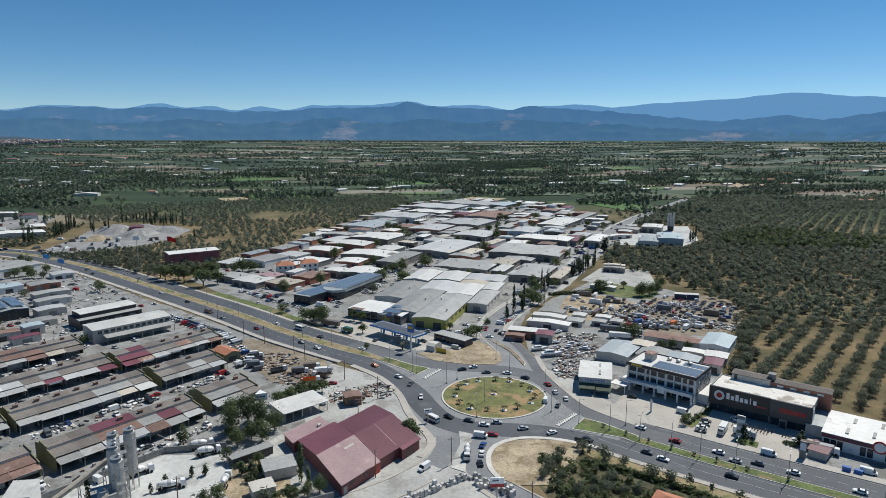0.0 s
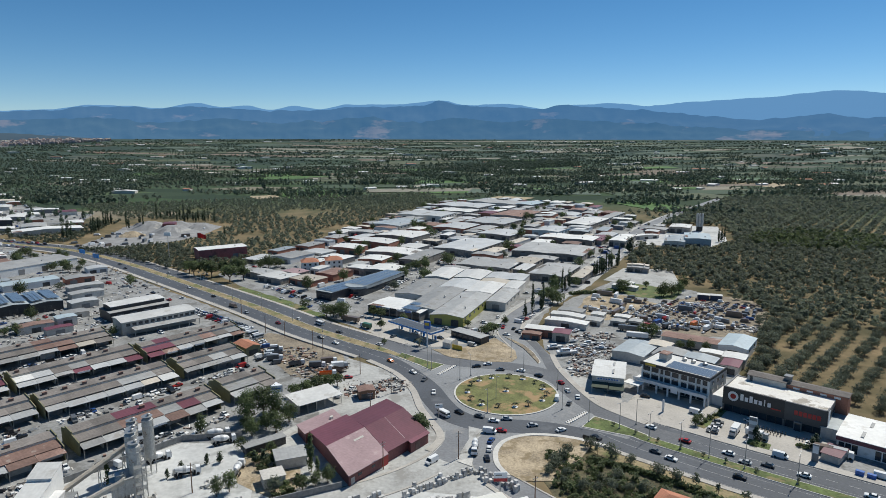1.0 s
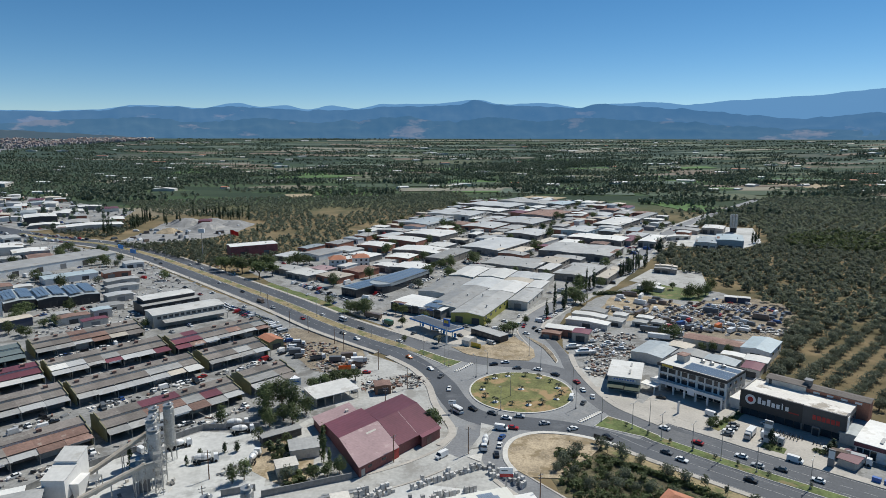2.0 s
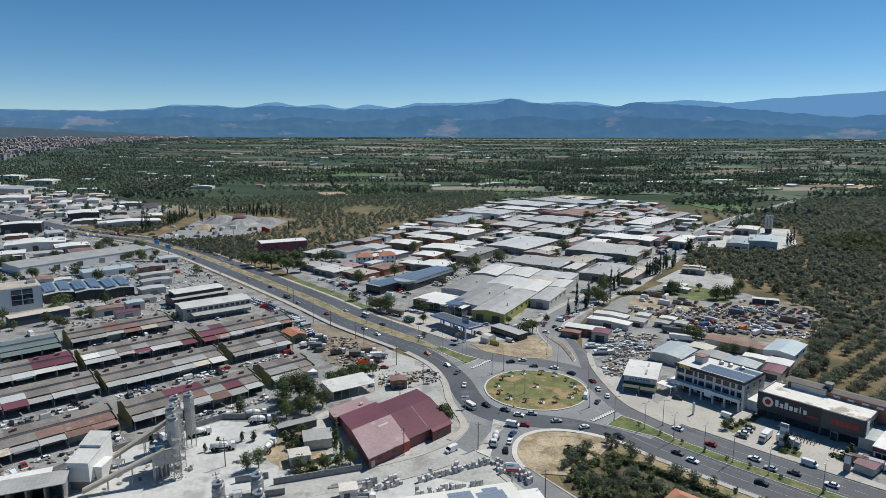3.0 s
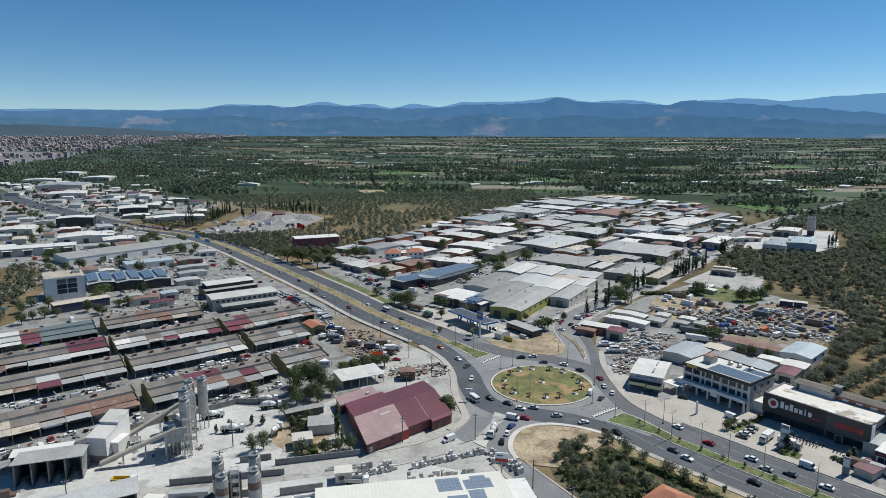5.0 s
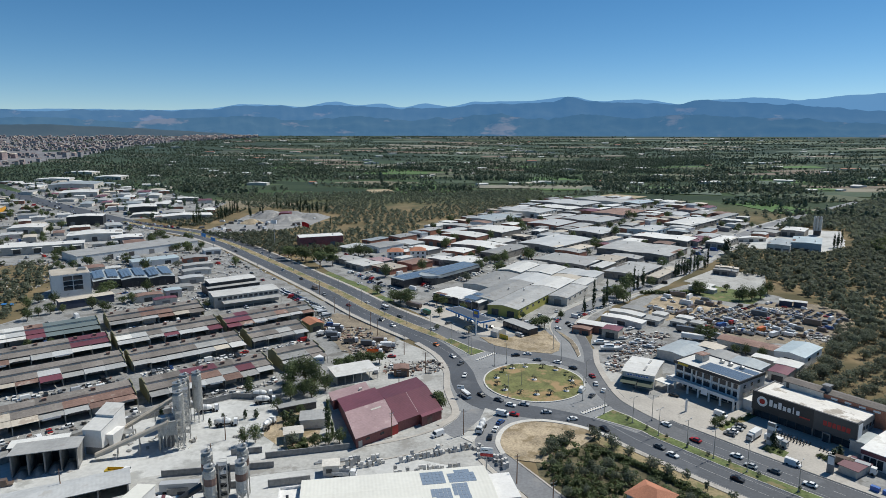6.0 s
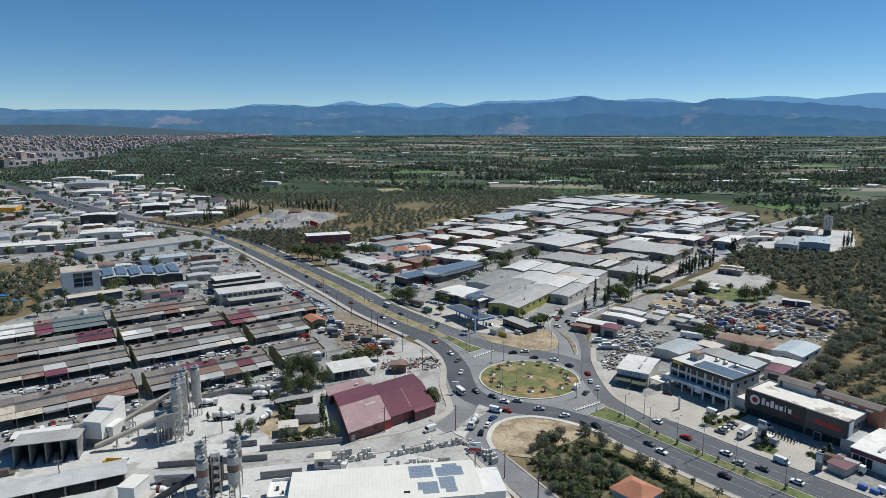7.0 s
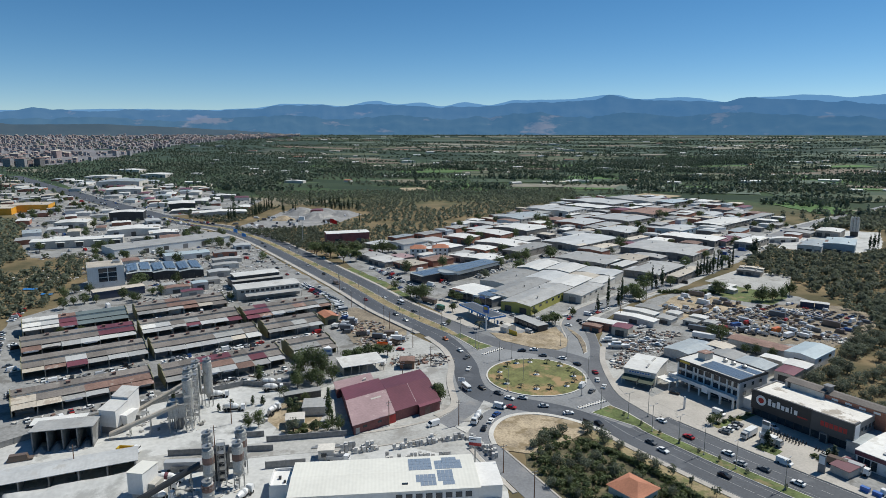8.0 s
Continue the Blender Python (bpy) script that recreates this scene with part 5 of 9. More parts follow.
shed(-118, 425, 16, 12, -30, 4.6, "faded_maroon", "plaster", 0.05, 1, vents=1)
shed(-90, 424, 16, 20, -30, 5, "rust", "brick", 0.05, 1, vents=1)
shed(-142, 424, 20, 14, -30, 4.2, "grey", "plaster", 0.05, 2, vents=1)
shed(-74, 440, 18, 12, -25, 5, "white", "plaster", 0.06, 1, vents=1)

# -- halls by the west carriageway
f = shed(-196.5, 488, 37.2, 16, 36.5, 9.0, "white", "red_wall", 0.06, 2, along="x", name="factory", label="dark red clad hall with a pale roof")
f = corner("factory", -163.6, 287.0, 47, 36.5, 14, "long white-roofed two-storey factory with a band of windows", "building")
part("wall", Shape().box(0, 36.5, 0, 14, 0, 6.6).outline([(0, 6.6), (14, 6.6), (7, 7.3)], 0, 36.5), "plaster", f)
part("roof", Shape().slab(-0.4, 36.9, -0.5, 7, 6.7, 7.5, 0.18).slab(-0.4, 36.9, 7, 14.5, 7.5, 6.7, 0.18), "white", f)
for i in range(12):
    part("window", Shape().box(2.0 + i * 2.9, 3.9 + i * 2.9, -0.07, 0.1, 4.3, 5.7), "glass", f)
part("lean_to_roof", Shape().slab(4, 36.5, -6, -0.05, 3.4, 3.9, 0.15), "grey", f)
for i in range(7):
    part("lean_to_post", Shape().box(4.1 + i * 5.3, 4.3 + i * 5.3, -5.8, -5.6, 0, 3.4), "metal", f)
f = corner("warehouse", -181.9, 308.0, 50, 31, 16, "dark-walled warehouse with raised white roof", "building")
part("wall", Shape().box(0, 31, 0, 16, 0, 5.2).box(2, 30, 4, 15.5, 5.2, 7.4), "charcoal", f)
part("lower_roof", Shape().slab(-0.4, 31.4, -0.4, 4.1, 5.25, 5.5, 0.15), "grey", f)
part("roof", Shape().slab(1.6, 30.4, 3.6, 9.8, 7.5, 7.9, 0.15).slab(1.6, 30.4, 9.8, 16, 7.9, 7.5, 0.15), "white", f)
for i in range(4):
    part("roller_door", Shape().box(3 + i * 7, 6.6 + i * 7, -0.08, 0.1, 0, 3.8), "grey_panel", f)
PANEL = Shape().box(0, 1.95, 0, 3.5, 0, 0.06).mesh("solar_panel", M["solar"])
# glazed white block
f = corner("office_block", -269.1, 281.3, 49, 20.5, 20, "white block with a large dark framed glass wall", "building")
part("wall", Shape().box(0, 20.5, 0, 20, 0, 13.2), "white_wall", f)
part("roof", Shape().box(0.3, 20.2, 0.3, 19.7, 13.2, 13.4), "tan", f)
for i in range(2):
    for j in range(3):
        part("glass_panel", Shape().box(6.2 + i * 5.3, 11 + i * 5.3, -0.12, 0.1, 3.6 + j * 3.0, 6.2 + j * 3.0), "glass", f)
part("roof_unit", Shape().box(15, 19, 8, 13, 13.4, 14.8), "metal", f)
shed(-238.9, 275.0, 27.6, 8, 57, 4.6, "tan", "navy", 0.05, 0, along="x", label="long low hall with dark navy walls and pale roof", vents=0)
for k, (x, y) in enumerate(((-268, 321), (-254.5, 329.5), (-241, 338))):
    f = shed(x, y, 15.2, 33, 47, 6, "steel", "charcoal", 0.10, 1, vents=0, label="hall with blue-grey solar-clad roof, one of three side by side")
    for u in (-6.9, 0.9):
        for v in range(7):
            for i in range(3):
                pn = part("solar_panel", PANEL, None, f)
                pn.location = (u + i * 2.05, -13 + v * 3.7, 6.36 + (0.10 * (7.6 - abs(u + i * 2.05 + 1))))
f = shed(-281, 383, 32, 14, 52, 4.6, "blue", "white_wall", 0.08, 2, along="x", label="white hall with a pale blue sheet roof", vents=1)
for x, y, w, d, h, roof in ((-212, 292, 16, 7, 3.6, "rust"), (-203, 303, 9, 7, 5.5, "blue"), (-198, 290, 12, 5, 3.0, "maroon"), (-222, 297, 8, 6, 3.2, "grey"), (-208, 318, 12, 9, 3.4, "grey"), (-216, 338, 14, 9, 4.5, "awning_sheet"), (-228, 360, 18, 8, 4, "grey"), (-240, 378, 20, 8, 3.6, "grey"), (-300, 346, 12, 12, 5, "rust"), (-290, 352, 10, 8, 3.6, "white")):
    shed(x, y, w, d, 50, h, roof, "plaster", 0.05, 1, vents=0, name="small_shed", label=f"small low shed with {ROOFS[roof]}")
f = shed(-404.6, 396.3, 69.0, 17.4, 41.3, 7.5, "white", "plaster", 0.06, 0, along="x", label="long white-roofed warehouse with dock doors")
for i in range(5):
    part("dock_door", Shape().box(-29 + i * 14, -24 + i * 14, -8.8, -8.6, 0.8, 4.8), "dark", f)
    part("dock_canopy", Shape().slab(-30 + i * 14, -23 + i * 14, -10.2, -8.7, 5.0, 5.4, 0.1), "white", f)
shed(-327.5, 416.0, 96, 30, 64.0, 6.5, "grey", "white_wall", 0.06, 6, along="x", bays=2, label="very long weathered grey-roofed depot")
f = shed(-692, 526, 62, 44, 38, 9, "tan", "orange", 0.02, 0, name="furniture_store", label="large orange-clad store with flat pale roof")
shed(-668, 566, 42, 34, 38, 10, "tan", "orange", 0.02, 0, name="furniture_store", label="large orange-clad store with flat pale roof")
shed(43.0, 301.6, 18, 7, -17, 4.4, "white", "brick", 0.06, 2, along="x", label="low brick hall with white roof", vents=0)
shed(50.6, 295.0, 8, 7.5, -17, 4.2, "maroon", "tan", 0.05, 1, vents=0, label="small hall with maroon roof")
shed(36.4, 296.8, 9, 4.5, -17, 2.8, "rust", "brick", 0.04, 2, vents=0, label="low brown-roofed roadside shop building")
for a in ((56, 318, 22, 6, -25, 3.4, "white"), (58, 330, 18, 6, -25, 3.4, "white"), (62, 341, 13, 7, -25, 3, "grey"), (71, 323, 8, 7, -25, 3, "grey"), (75, 334, 7, 6, -25, 3, "white"), (104, 402, 16, 5, -30, 2.8, "white"), (107.5, 408, 5, 12, -30, 2.8, "white"),
          (87, 330, 8, 5, -25, 3, "white"), (92, 322, 6, 5, -25, 3, "grey"), (83, 322, 7, 5, -25, 2.8, "grey")):
    shed(*a, "plaster", 0.05, 1, vents=0, name="small_shed", label=f"small low shed with {ROOFS[a[6]]}")
for x, y in ((145.5, 379), (152.5, 377.5)):
    shed(x, y, 6.6, 4, -15, 3.6, "white", "navy", 0.0, 0, vents=0, name="site_office_shed", label="dark navy-walled site office with white roof")
# estate halls
for a in ((-79.4, 677.8, 39.1, 50, -26.1, 7, "steel"), (-52.6, 753.3, 56.9, 44, -22, 8, "awning_sheet"), (-11.1, 860.7, 69.9, 50, -28, 7, "awning_sheet"), (34, 905, 80, 40, -34, 7, "grey"), (78.2, 890, 30.5, 45, -32, 7, "blue"),
          (-20.0, 805, 52.7, 30, -28, 6, "white"), (54.2, 774.3, 40.9, 60, -28, 6, "rust"), (25.1, 704.7, 48.7, 48, -28.6, 6, "awning_sheet"), (-14, 660, 36, 40, -24, 6, "awning_sheet"), (30.8, 615.6, 35.7, 36, -28, 6, "white"),
          (1.6, 539.4, 37.6, 60, -27, 7, "white")):
    shed(*a[:5], a[5] * 0.82, *a[6:], bays=1 + (a[2] > 45), windows=1)
for a in ((72, 522, 58, 46, -22, 7, "grey"), (81.2, 628, 26.8, 34, -28, 9, "white", "blue"), (93, 585, 50, 26, -25, 7.5, "white"), (121.5, 588, 12, 34, -25, 6, "maroon"), (140.8, 581.3, 14.3, 42, -26, 8, "white"),
          (127.4, 701.7, 29.5, 66, -28, 7, "white"), (154, 734.6, 12, 120, -28, 7, "grey"), (18, 463, 41, 32, -22, 6.0, "white"), (63.6, 441.1, 25.1, 42, -24, 6, "white"), (83, 434, 8, 40, -24, 6, "tan"),
          (46, 474, 18.4, 24, -24, 6, "tan")):
    shed(*a[:5], a[5] * 0.82, *a[6:], bays=1 + (a[2] > 30), windows=1)
for a in ((-134.9, 528.9, 14.3, 22, -23.7, 6, "grey", "brick"), (-100.4, 521.5, 26.2, 20, -18, 6, "white", "brick"), (-82.3, 552.3, 37.8, 22, -20, 6, "white"), (-101.6, 611.3, 31.8, 14, -20, 5, "grey"), (-123.8, 578.4, 15.4, 20, -18, 5, "grey"),
          (-58.6, 502.5, 41.2, 24, -20, 6, "white"), (-70, 476.6, 20.1, 18, -18, 5, "white"), (-62.9, 592.0, 41.1, 32, -25.5, 6, "white"), (-34, 486, 17.3, 46, -22, 6, "grey"), (-56.2, 433.3, 22, 20, -22, 6.5, "white")):
    shed(*a, vents=1)
for a in ((184.8, 571.6, 17.1, 36, -18, 8, "steel"), (205.5, 575.7, 21.4, 36, -16, 10, "blue", "steel"), (217.0, 661.8, 19.7, 26, -22.2, 7, "white"), (124.8, 456, 15.2, 4.5, -20, 4, "white"), (127, 464, 15.2, 4.5, -20, 4.6, "tan"), (168, 612, 30, 6, 25, 4, "white")):
    shed(*a)
for a in ((-503, 479, 30, 26, 34, 7, "white"), (-492, 539, 34, 20, 35, 11, "white", "charcoal"), (-407.9, 461.7, 43.9, 24, 40, 7, "white"), (-370.2, 458, 25, 20, 45, 6, "white"), (-743.8, 788.1, 49.6, 50, 40, 8, "white"),
          (-957.3, 1089.3, 50.5, 50, 24, 8, "white"), (-859.8, 900, 70.0, 66, 30, 10, "steel"), (-505.8, 640, 30.7, 34, 41.1, 10, "white", "charcoal"), (-421.9, 605, 60.2, 22, 40, 5, "white"), (-316.2, 645, 12, 16, 19.1, 7, "maroon", "maroon_wall"),
          (-1010, 1000, 60, 40, 30, 8, "white"), (-1120, 1180, 60, 40, 20, 9, "white")):
    shed(*a, vents=1)
t = thing("batching_tower", 238, 668, 0, -20, "tall grey concrete works tower with silos", "tower")
part("body", Shape().box(-3.4, 3.4, -2.6, 2.6, 5, 15), "silo", t)
part("lower_body", Shape().box(-3, 3, -2.2, 2.2, 0, 5), "dark", t)
for u in (-2.4, 0, 2.4):
    part("silo_shell", Shape().lathe([(1.2, 5), (1.2, 18), (0.4, 19)], 12, "Z", u, -3.6), "silo", t)
# smaller halls that fill the estate and the roadside
def room(x, y, w, d, turn):
    c, s = math.cos(radians(turn)), math.sin(radians(turn))
    return all(free(x + u * w * c - v * d * s, y + u * w * s + v * d * c, 0.7) for u in (-0.5, -0.17, 0.17, 0.5) for v in (-0.5, -0.17, 0.17, 0.5))


q = random.Random(5)
for region, count, turn, low, high in ((NORTH_YARD, 190, -25, 8, 24), (WEST_YARD, 42, 48, 9, 20), (FAR_WEST, 60, 35, 12, 28), (FAR_SOUTH, 70, 30, 14, 34)):
    xs, ys = [a for a, b in region], [b for a, b in region]
    done = tries = 0
    while done < count and tries < 4000:
        tries += 1
        x, y, w, d = q.uniform(min(xs), max(xs)), q.uniform(min(ys), max(ys)), q.uniform(low, high), q.uniform(low, high * 1.3)
        if not inside(x, y, region) or not room(x, y, w, d, turn) or near_line(x, y, WEST, 28) or near_line(x, y, NORTH, 18) or near_line(x, y, STREET, 14):
            continue
        if (region is WEST_YARD and (x > -215 or y < 385)) or (region is NORTH_YARD and (y < 400 or (x < -126 and y < 470))):
            continue
        shed(x, y, w, d, turn + q.uniform(-4, 4), q.uniform(3.2, 5.2), q.choice(["white"] * 6 + ["awning_sheet"] * 3 + ["grey"] * 4 + ["tan", "tan", "steel", "rust", "maroon"]), q.choice(["plaster", "plaster", "brick", "white_wall", "grey_panel"]), 0.06, 2 if y < 620 and x > -450 else 0, vents=q.choice([0, 1]) if y < 600 else 0, bays=q.choice([1, 1, 2]))
        done += 1


# ---- concrete plant ----
def silo(x, y, r, foot, top, label, rust=False):
    t = thing("silo", x, y, 0.06, 0, label, "silo", "cement silos")
    part("shell", Shape().lathe([(0.3, foot), (r, foot + 2.0), (r, top), (r * 0.4, top + 0.5)], 18), "silo", t)
    for k in range(3):
        h = foot + 2.5 + k * (top - foot - 3) / 2.3
        part("band", Shape().lathe([(r + 0.03, h), (r + 0.07, h + 0.03), (r + 0.07, h + (1.9 if rust and k == 1 else 0.35)), (r + 0.03, h + (1.93 if rust and k == 1 else 0.38))], 18), "rust" if rust and k == 1 else "silo", t)
    for i in range(4):
        a = i * math.pi / 2 + 0.6
        part("leg", Shape().tube((r * 0.9 * math.cos(a), r * 0.9 * math.sin(a), 0), (r * 0.9 * math.cos(a), r * 0.9 * math.sin(a), foot + 2.2), 0.14, 0.14, 6), "metal", t)
    part("roof_filter", Shape().lathe([(0.45, top + 0.3), (0.45, top + 1.5), (0.55, top + 1.6), (0.1, top + 1.8)], 10, "Z", 0.4, 0.2), "metal", t)
    part("guard_rail", Shape().lathe([(r - 0.06, top + 0.95), (r, top + 0.95), (r, top + 1.0), (r - 0.06, top + 1.0)], 18), "metal", t)
    part("ladder", Shape().box(r + 0.05, r + 0.12, -0.25, -0.19, 0, top + 0.8).box(r + 0.05, r + 0.12, 0.19, 0.25, 0, top + 0.8), "metal", t)
    return t


for x, y, top in ((-79.6, 147.2, 16.5), (-82.6, 151.2, 17.6), (-86.2, 158.0, 15.2), (-84.2, 162.8, 16.6), (-88.4, 162.0, 15.6)):
    silo(x, y, 1.55, 3.2, top, "tall dusty grey steel cement silo on legs")
silo(-81.8, 143.6, 1.3, 3.2, 9.5, "short dusty grey steel silo beside the tall ones")
for x, y, top in ((-47.6, 117.2, 12.2), (-52.6, 123.2, 12.6), (-41.2, 121.4, 12.4), (-44.6, 127.6, 13.0)):
    silo(x, y, 1.5, 3.0, top, "rust-streaked pale cement silo on steel legs", True)
silo(-43.5, 111.5, 1.5, 0.5, 6.0, "short rust-streaked pale silo", True)


def conveyor(x0, y0, z0, x1, y1, z1, label, clad="tan"):
    t = thing("conveyor", x0, y0, 0.06, math.degrees(math.atan2(y1 - y0, x1 - x0)), label, "conveyor", "belt conveyors")
    n = math.dist((x0, y0), (x1, y1))
    part("gallery", Shape().add([(u, v, z + k) for u, z in ((0, z0), (n, z1)) for v, k in ((-0.8, 0), (0.8, 0), (0.8, 0.9), (0.4, 1.3), (-0.4, 1.3), (-0.8, 0.9))],
                                [(0, 1, 2, 3, 4, 5), (11, 10, 9, 8, 7, 6)] + [(j, 6 + j, 6 + (j + 1) % 6, (j + 1) % 6) for j in range(6)]), clad, t)
    for k in (0.3, 0.6, 0.88):
        h = z0 + (z1 - z0) * k
        part("trestle", Shape().tube((n * k, -1.3, 0), (n * k, -0.6, h), 0.12, 0.12, 6).tube((n * k, 1.3, 0), (n * k, 0.6, h), 0.12, 0.12, 6).box(n * k - 0.08, n * k + 0.08, -1, 1, h * 0.5, h * 0.5 + 0.15), "metal", t)
    return t


conveyor(-97.5, 131.5, 1.0, -80.5, 143.0, 8.5, "covered belt conveyor rising to the mixing tower")
conveyor(-102.5, 142.5, 1.0, -87.5, 160.0, 10.5, "covered belt conveyor rising to the tall silos")
conveyor(-62, 100, 0.6, -49.5, 116.0, 7.5, "open dark belt conveyor rising to the rusty silos", "charcoal")
t = corner("mixing_tower", -83.2, 141.6, 33, 5.6, 9, "grey clad mixing tower on open dark legs", "tower")
part("upper_body", Shape().box(0, 5.6, 0, 6, 4.6, 8.8), "silo", t)
part("roof", Shape().slab(-0.3, 5.9, -0.3, 6.3, 9.1, 9.0, 0.2), "grey", t)
part("lower_body", Shape().box(1.4, 4.2, 1.6, 4.4, 0, 4.6), "grey_panel", t)
for u, v in ((0, 0), (5.3, 0), (0, 5.7), (5.3, 5.7)):
    part("leg", Shape().box(u, u + 0.3, v, v + 0.3, 0, 4.6), "metal", t)
t = corner("mixing_tower", -50.8, 120.0, 30, 5.6, 5, "dark grey clad mixing tower between silos", "tower")
part("body", Shape().box(0, 5.6, 0, 5, 2.8, 8.6), "charcoal", t)
part("lower_body", Shape().box(0.5, 5.1, 0.5, 4.5, 0, 2.8), "dark", t)
part("chimney", Shape().box(2.4, 3.4, 2, 3, 8.6, 10.4), "metal", t)


def stair_tower(x, y, turn, w, h, label):
    t = thing("stair_tower", x, y, 0.06, turn, label, "tower", "steel stair towers")
    for u in (-w, w):
        for v in (-w, w):
            part("post", Shape().box(u - 0.09, u + 0.09, v - 0.09, v + 0.09, 0, h), "metal", t)
    n = int(h / 2.4)
    for i in range(1, n + 1):
        z = i * h / n
        f = part("platform", Shape().box(-w, w, -w, w, z - 0.12, z), "metal", t)
        part("rail", Shape().box(-w, w, -w - 0.03, -w + 0.03, z + 0.85, z + 0.92).box(-w, w, w - 0.03, w + 0.03, z + 0.85, z + 0.92).box(-w - 0.03, -w + 0.03, -w, w, z + 0.85, z + 0.92).box(w - 0.03, w + 0.03, -w, w, z + 0.85, z + 0.92), "metal", f)
        s2 = 1 if i % 2 else -1
        part("brace", Shape().tube((-w * s2, -w, z - h / n), (w * s2, -w, z), 0.06, 0.06, 4).tube((w, -w * s2, z - h / n), (w, w * s2, z), 0.06, 0.06, 4), "metal", t)
    return t


stair_tower(-80.2, 151.0, 33, 1.1, 16.8, "open steel stair tower between the tall silos")
stair_tower(-77.4, 144.4, 33, 0.9, 12.0, "open steel stair tower between the tall silos")
stair_tower(-46.4, 121.0, 30, 1.0, 12.0, "open steel stair tower between the rusty silos")
# aggregate bunkers
t = corner("aggregate_bunker", -112.6, 117.0, 33, 17, 8, "four open concrete bunkers under a grey lean-to roof", "bunker")
part("roof", Shape().slab(-0.5, 17.5, -0.8, 8.6, 7.2, 6.6, 0.2), "grey", t)
part("back_wall", Shape().box(0, 17, 7.7, 8, 0, 6.6), "concrete", t)
for i in range(5):
    part("bay_wall", Shape().box(i * 4.15, i * 4.15 + 0.35, -0.2, 7.7, 0, 6.5), "concrete", t)
for i in range(4):
    hp = part("heap", Shape().lathe([(3.0, 0), (1.6, 0.9), (0.3, 1.5)], 12), "gravel", t)
    hp.matrix_basis = pose(2.1 + i * 4.15, 2.2 - (i == 0) * 1.5, 0, 0, 0, 0) @ Matrix.Diagonal((0.68, 1.3, 1, 1))
shed(-113.5, 127.8, 15, 5, 35, 6.0, "white", "charcoal", 0.04, 0, vents=0, along="x", label="white-roofed lean-to behind the bunkers")
t = corner("screening_house", -103.4, 133.6, 8, 6.2, 12, "tall white sheet-clad screening house with a stepped sloping roof", "building")
part("body", Shape().outline([(0, 2.6), (12, 2.6), (12, 11.6), (6.5, 10.2), (6.4, 9.4), (0, 8.2)], 0, 6.0), "white_wall", t)
part("lower_body", Shape().box(0.2, 5.8, 0.3, 11.6, 0, 2.6), "grey_panel", t)
part("front_roof", Shape().slab(-0.2, 6.2, -0.3, 6.4, 8.35, 9.55, 0.12), "white", t)
part("rear_roof", Shape().slab(-0.2, 6.2, 6.3, 12.2, 10.3, 11.8, 0.12), "white", t)
part("hopper", Shape().add([(6.0, 2, 6), (8.4, 2, 6), (8.4, 8, 6), (6.0, 8, 6), (6.4, 3, 1.0), (7.6, 3, 1.0), (7.6, 6, 1.0), (6.4, 6, 1.0)], [(0, 1, 2, 3), (7, 6, 5, 4), (0, 4, 5, 1), (1, 5, 6, 2), (2, 6, 7, 3), (3, 7, 4, 0)]), "white_wall", t)
part("platform", Shape().box(6.0, 9.6, 8.2, 11.6, 3.2, 3.4).box(9.4, 9.6, 8.2, 8.4, 0, 3.2).box(9.4, 9.6, 11.4, 11.6, 0, 3.2), "metal", t)
# long roofed aggregate store
t = corner("aggregate_store", -99.6, 93.2, 42.5, 36, 5, "long curved grey-roofed aggregate store with open front", "store shed")
part("roof", Shape().slab(-0.5, 36.5, -0.5, 4.2, 4.6, 5.2, 0.16).slab(-0.5, 36.5, 4.2, 9.0, 5.2, 4.5, 0.16), "awning_sheet", t)
part("back_wall", Shape().box(0, 36, 8.4, 8.7, 0, 4.5), "concrete", t)
for i in range(6):
    part("bay_wall", Shape().box(i * 7.1, i * 7.1 + 0.35, 0, 8.4, 0, 4.4), "concrete", t)
heap = thing("sand_heap", -81, 104.5, 0.0, 42.5, "long pale heap of sand and gravel", "heap")
hs = Shape()
for i in range(25):
    u = -17 + 32 * i / 24
    hs.v += [(u, v, z * (0.8 + 0.25 * noise.noise((u * 0.12, v * 0.2, 1)) + 0.1 * noise.noise((u * 0.4, v * 0.5, 4)))) for v, z in ((-8.0, 0), (-6.0, 0.9), (-3.6, 1.5), (-1.0, 2.6), (1.2, 3.4), (3.0, 2.6), (3.9, 0))]
hs.f = [(i * 7 + j, (i + 1) * 7 + j, (i + 1) * 7 + j + 1, i * 7 + j + 1) for i in range(24) for j in range(6)] + [(0, 1, 2, 3, 4, 5, 6), tuple(range(174, 167, -1))]
part("heap_body", hs, "dust", heap).data.polygons.foreach_set("use_smooth", [True] * len(hs.f))
t = corner("loading_house", -63.6, 105.0, 10, 4, 7, "cream clad loading house over a stair block", "building")
part("body", Shape().outline([(0, 3.0), (6.8, 3.0), (6.8, 8.6), (0, 9.0)], 0, 4.4), "white_wall", t)
part("roof", Shape().slab(-0.2, 4.6, -0.2, 7, 9.15, 8.75, 0.15), "cream_sheet", t)
part("base", Shape().box(0.4, 4.2, 1, 6.4, 0, 3.0).box(4.4, 6.4, 2, 6, 0, 5.0), "plaster", t)
part("stair", Shape().box(6.4, 7.4, 2, 7, 0, 1.2).box(6.4, 7.4, 4, 7, 1.2, 2.4).box(6.4, 7.4, 5.5, 7, 2.4, 3.6), "plaster", t)


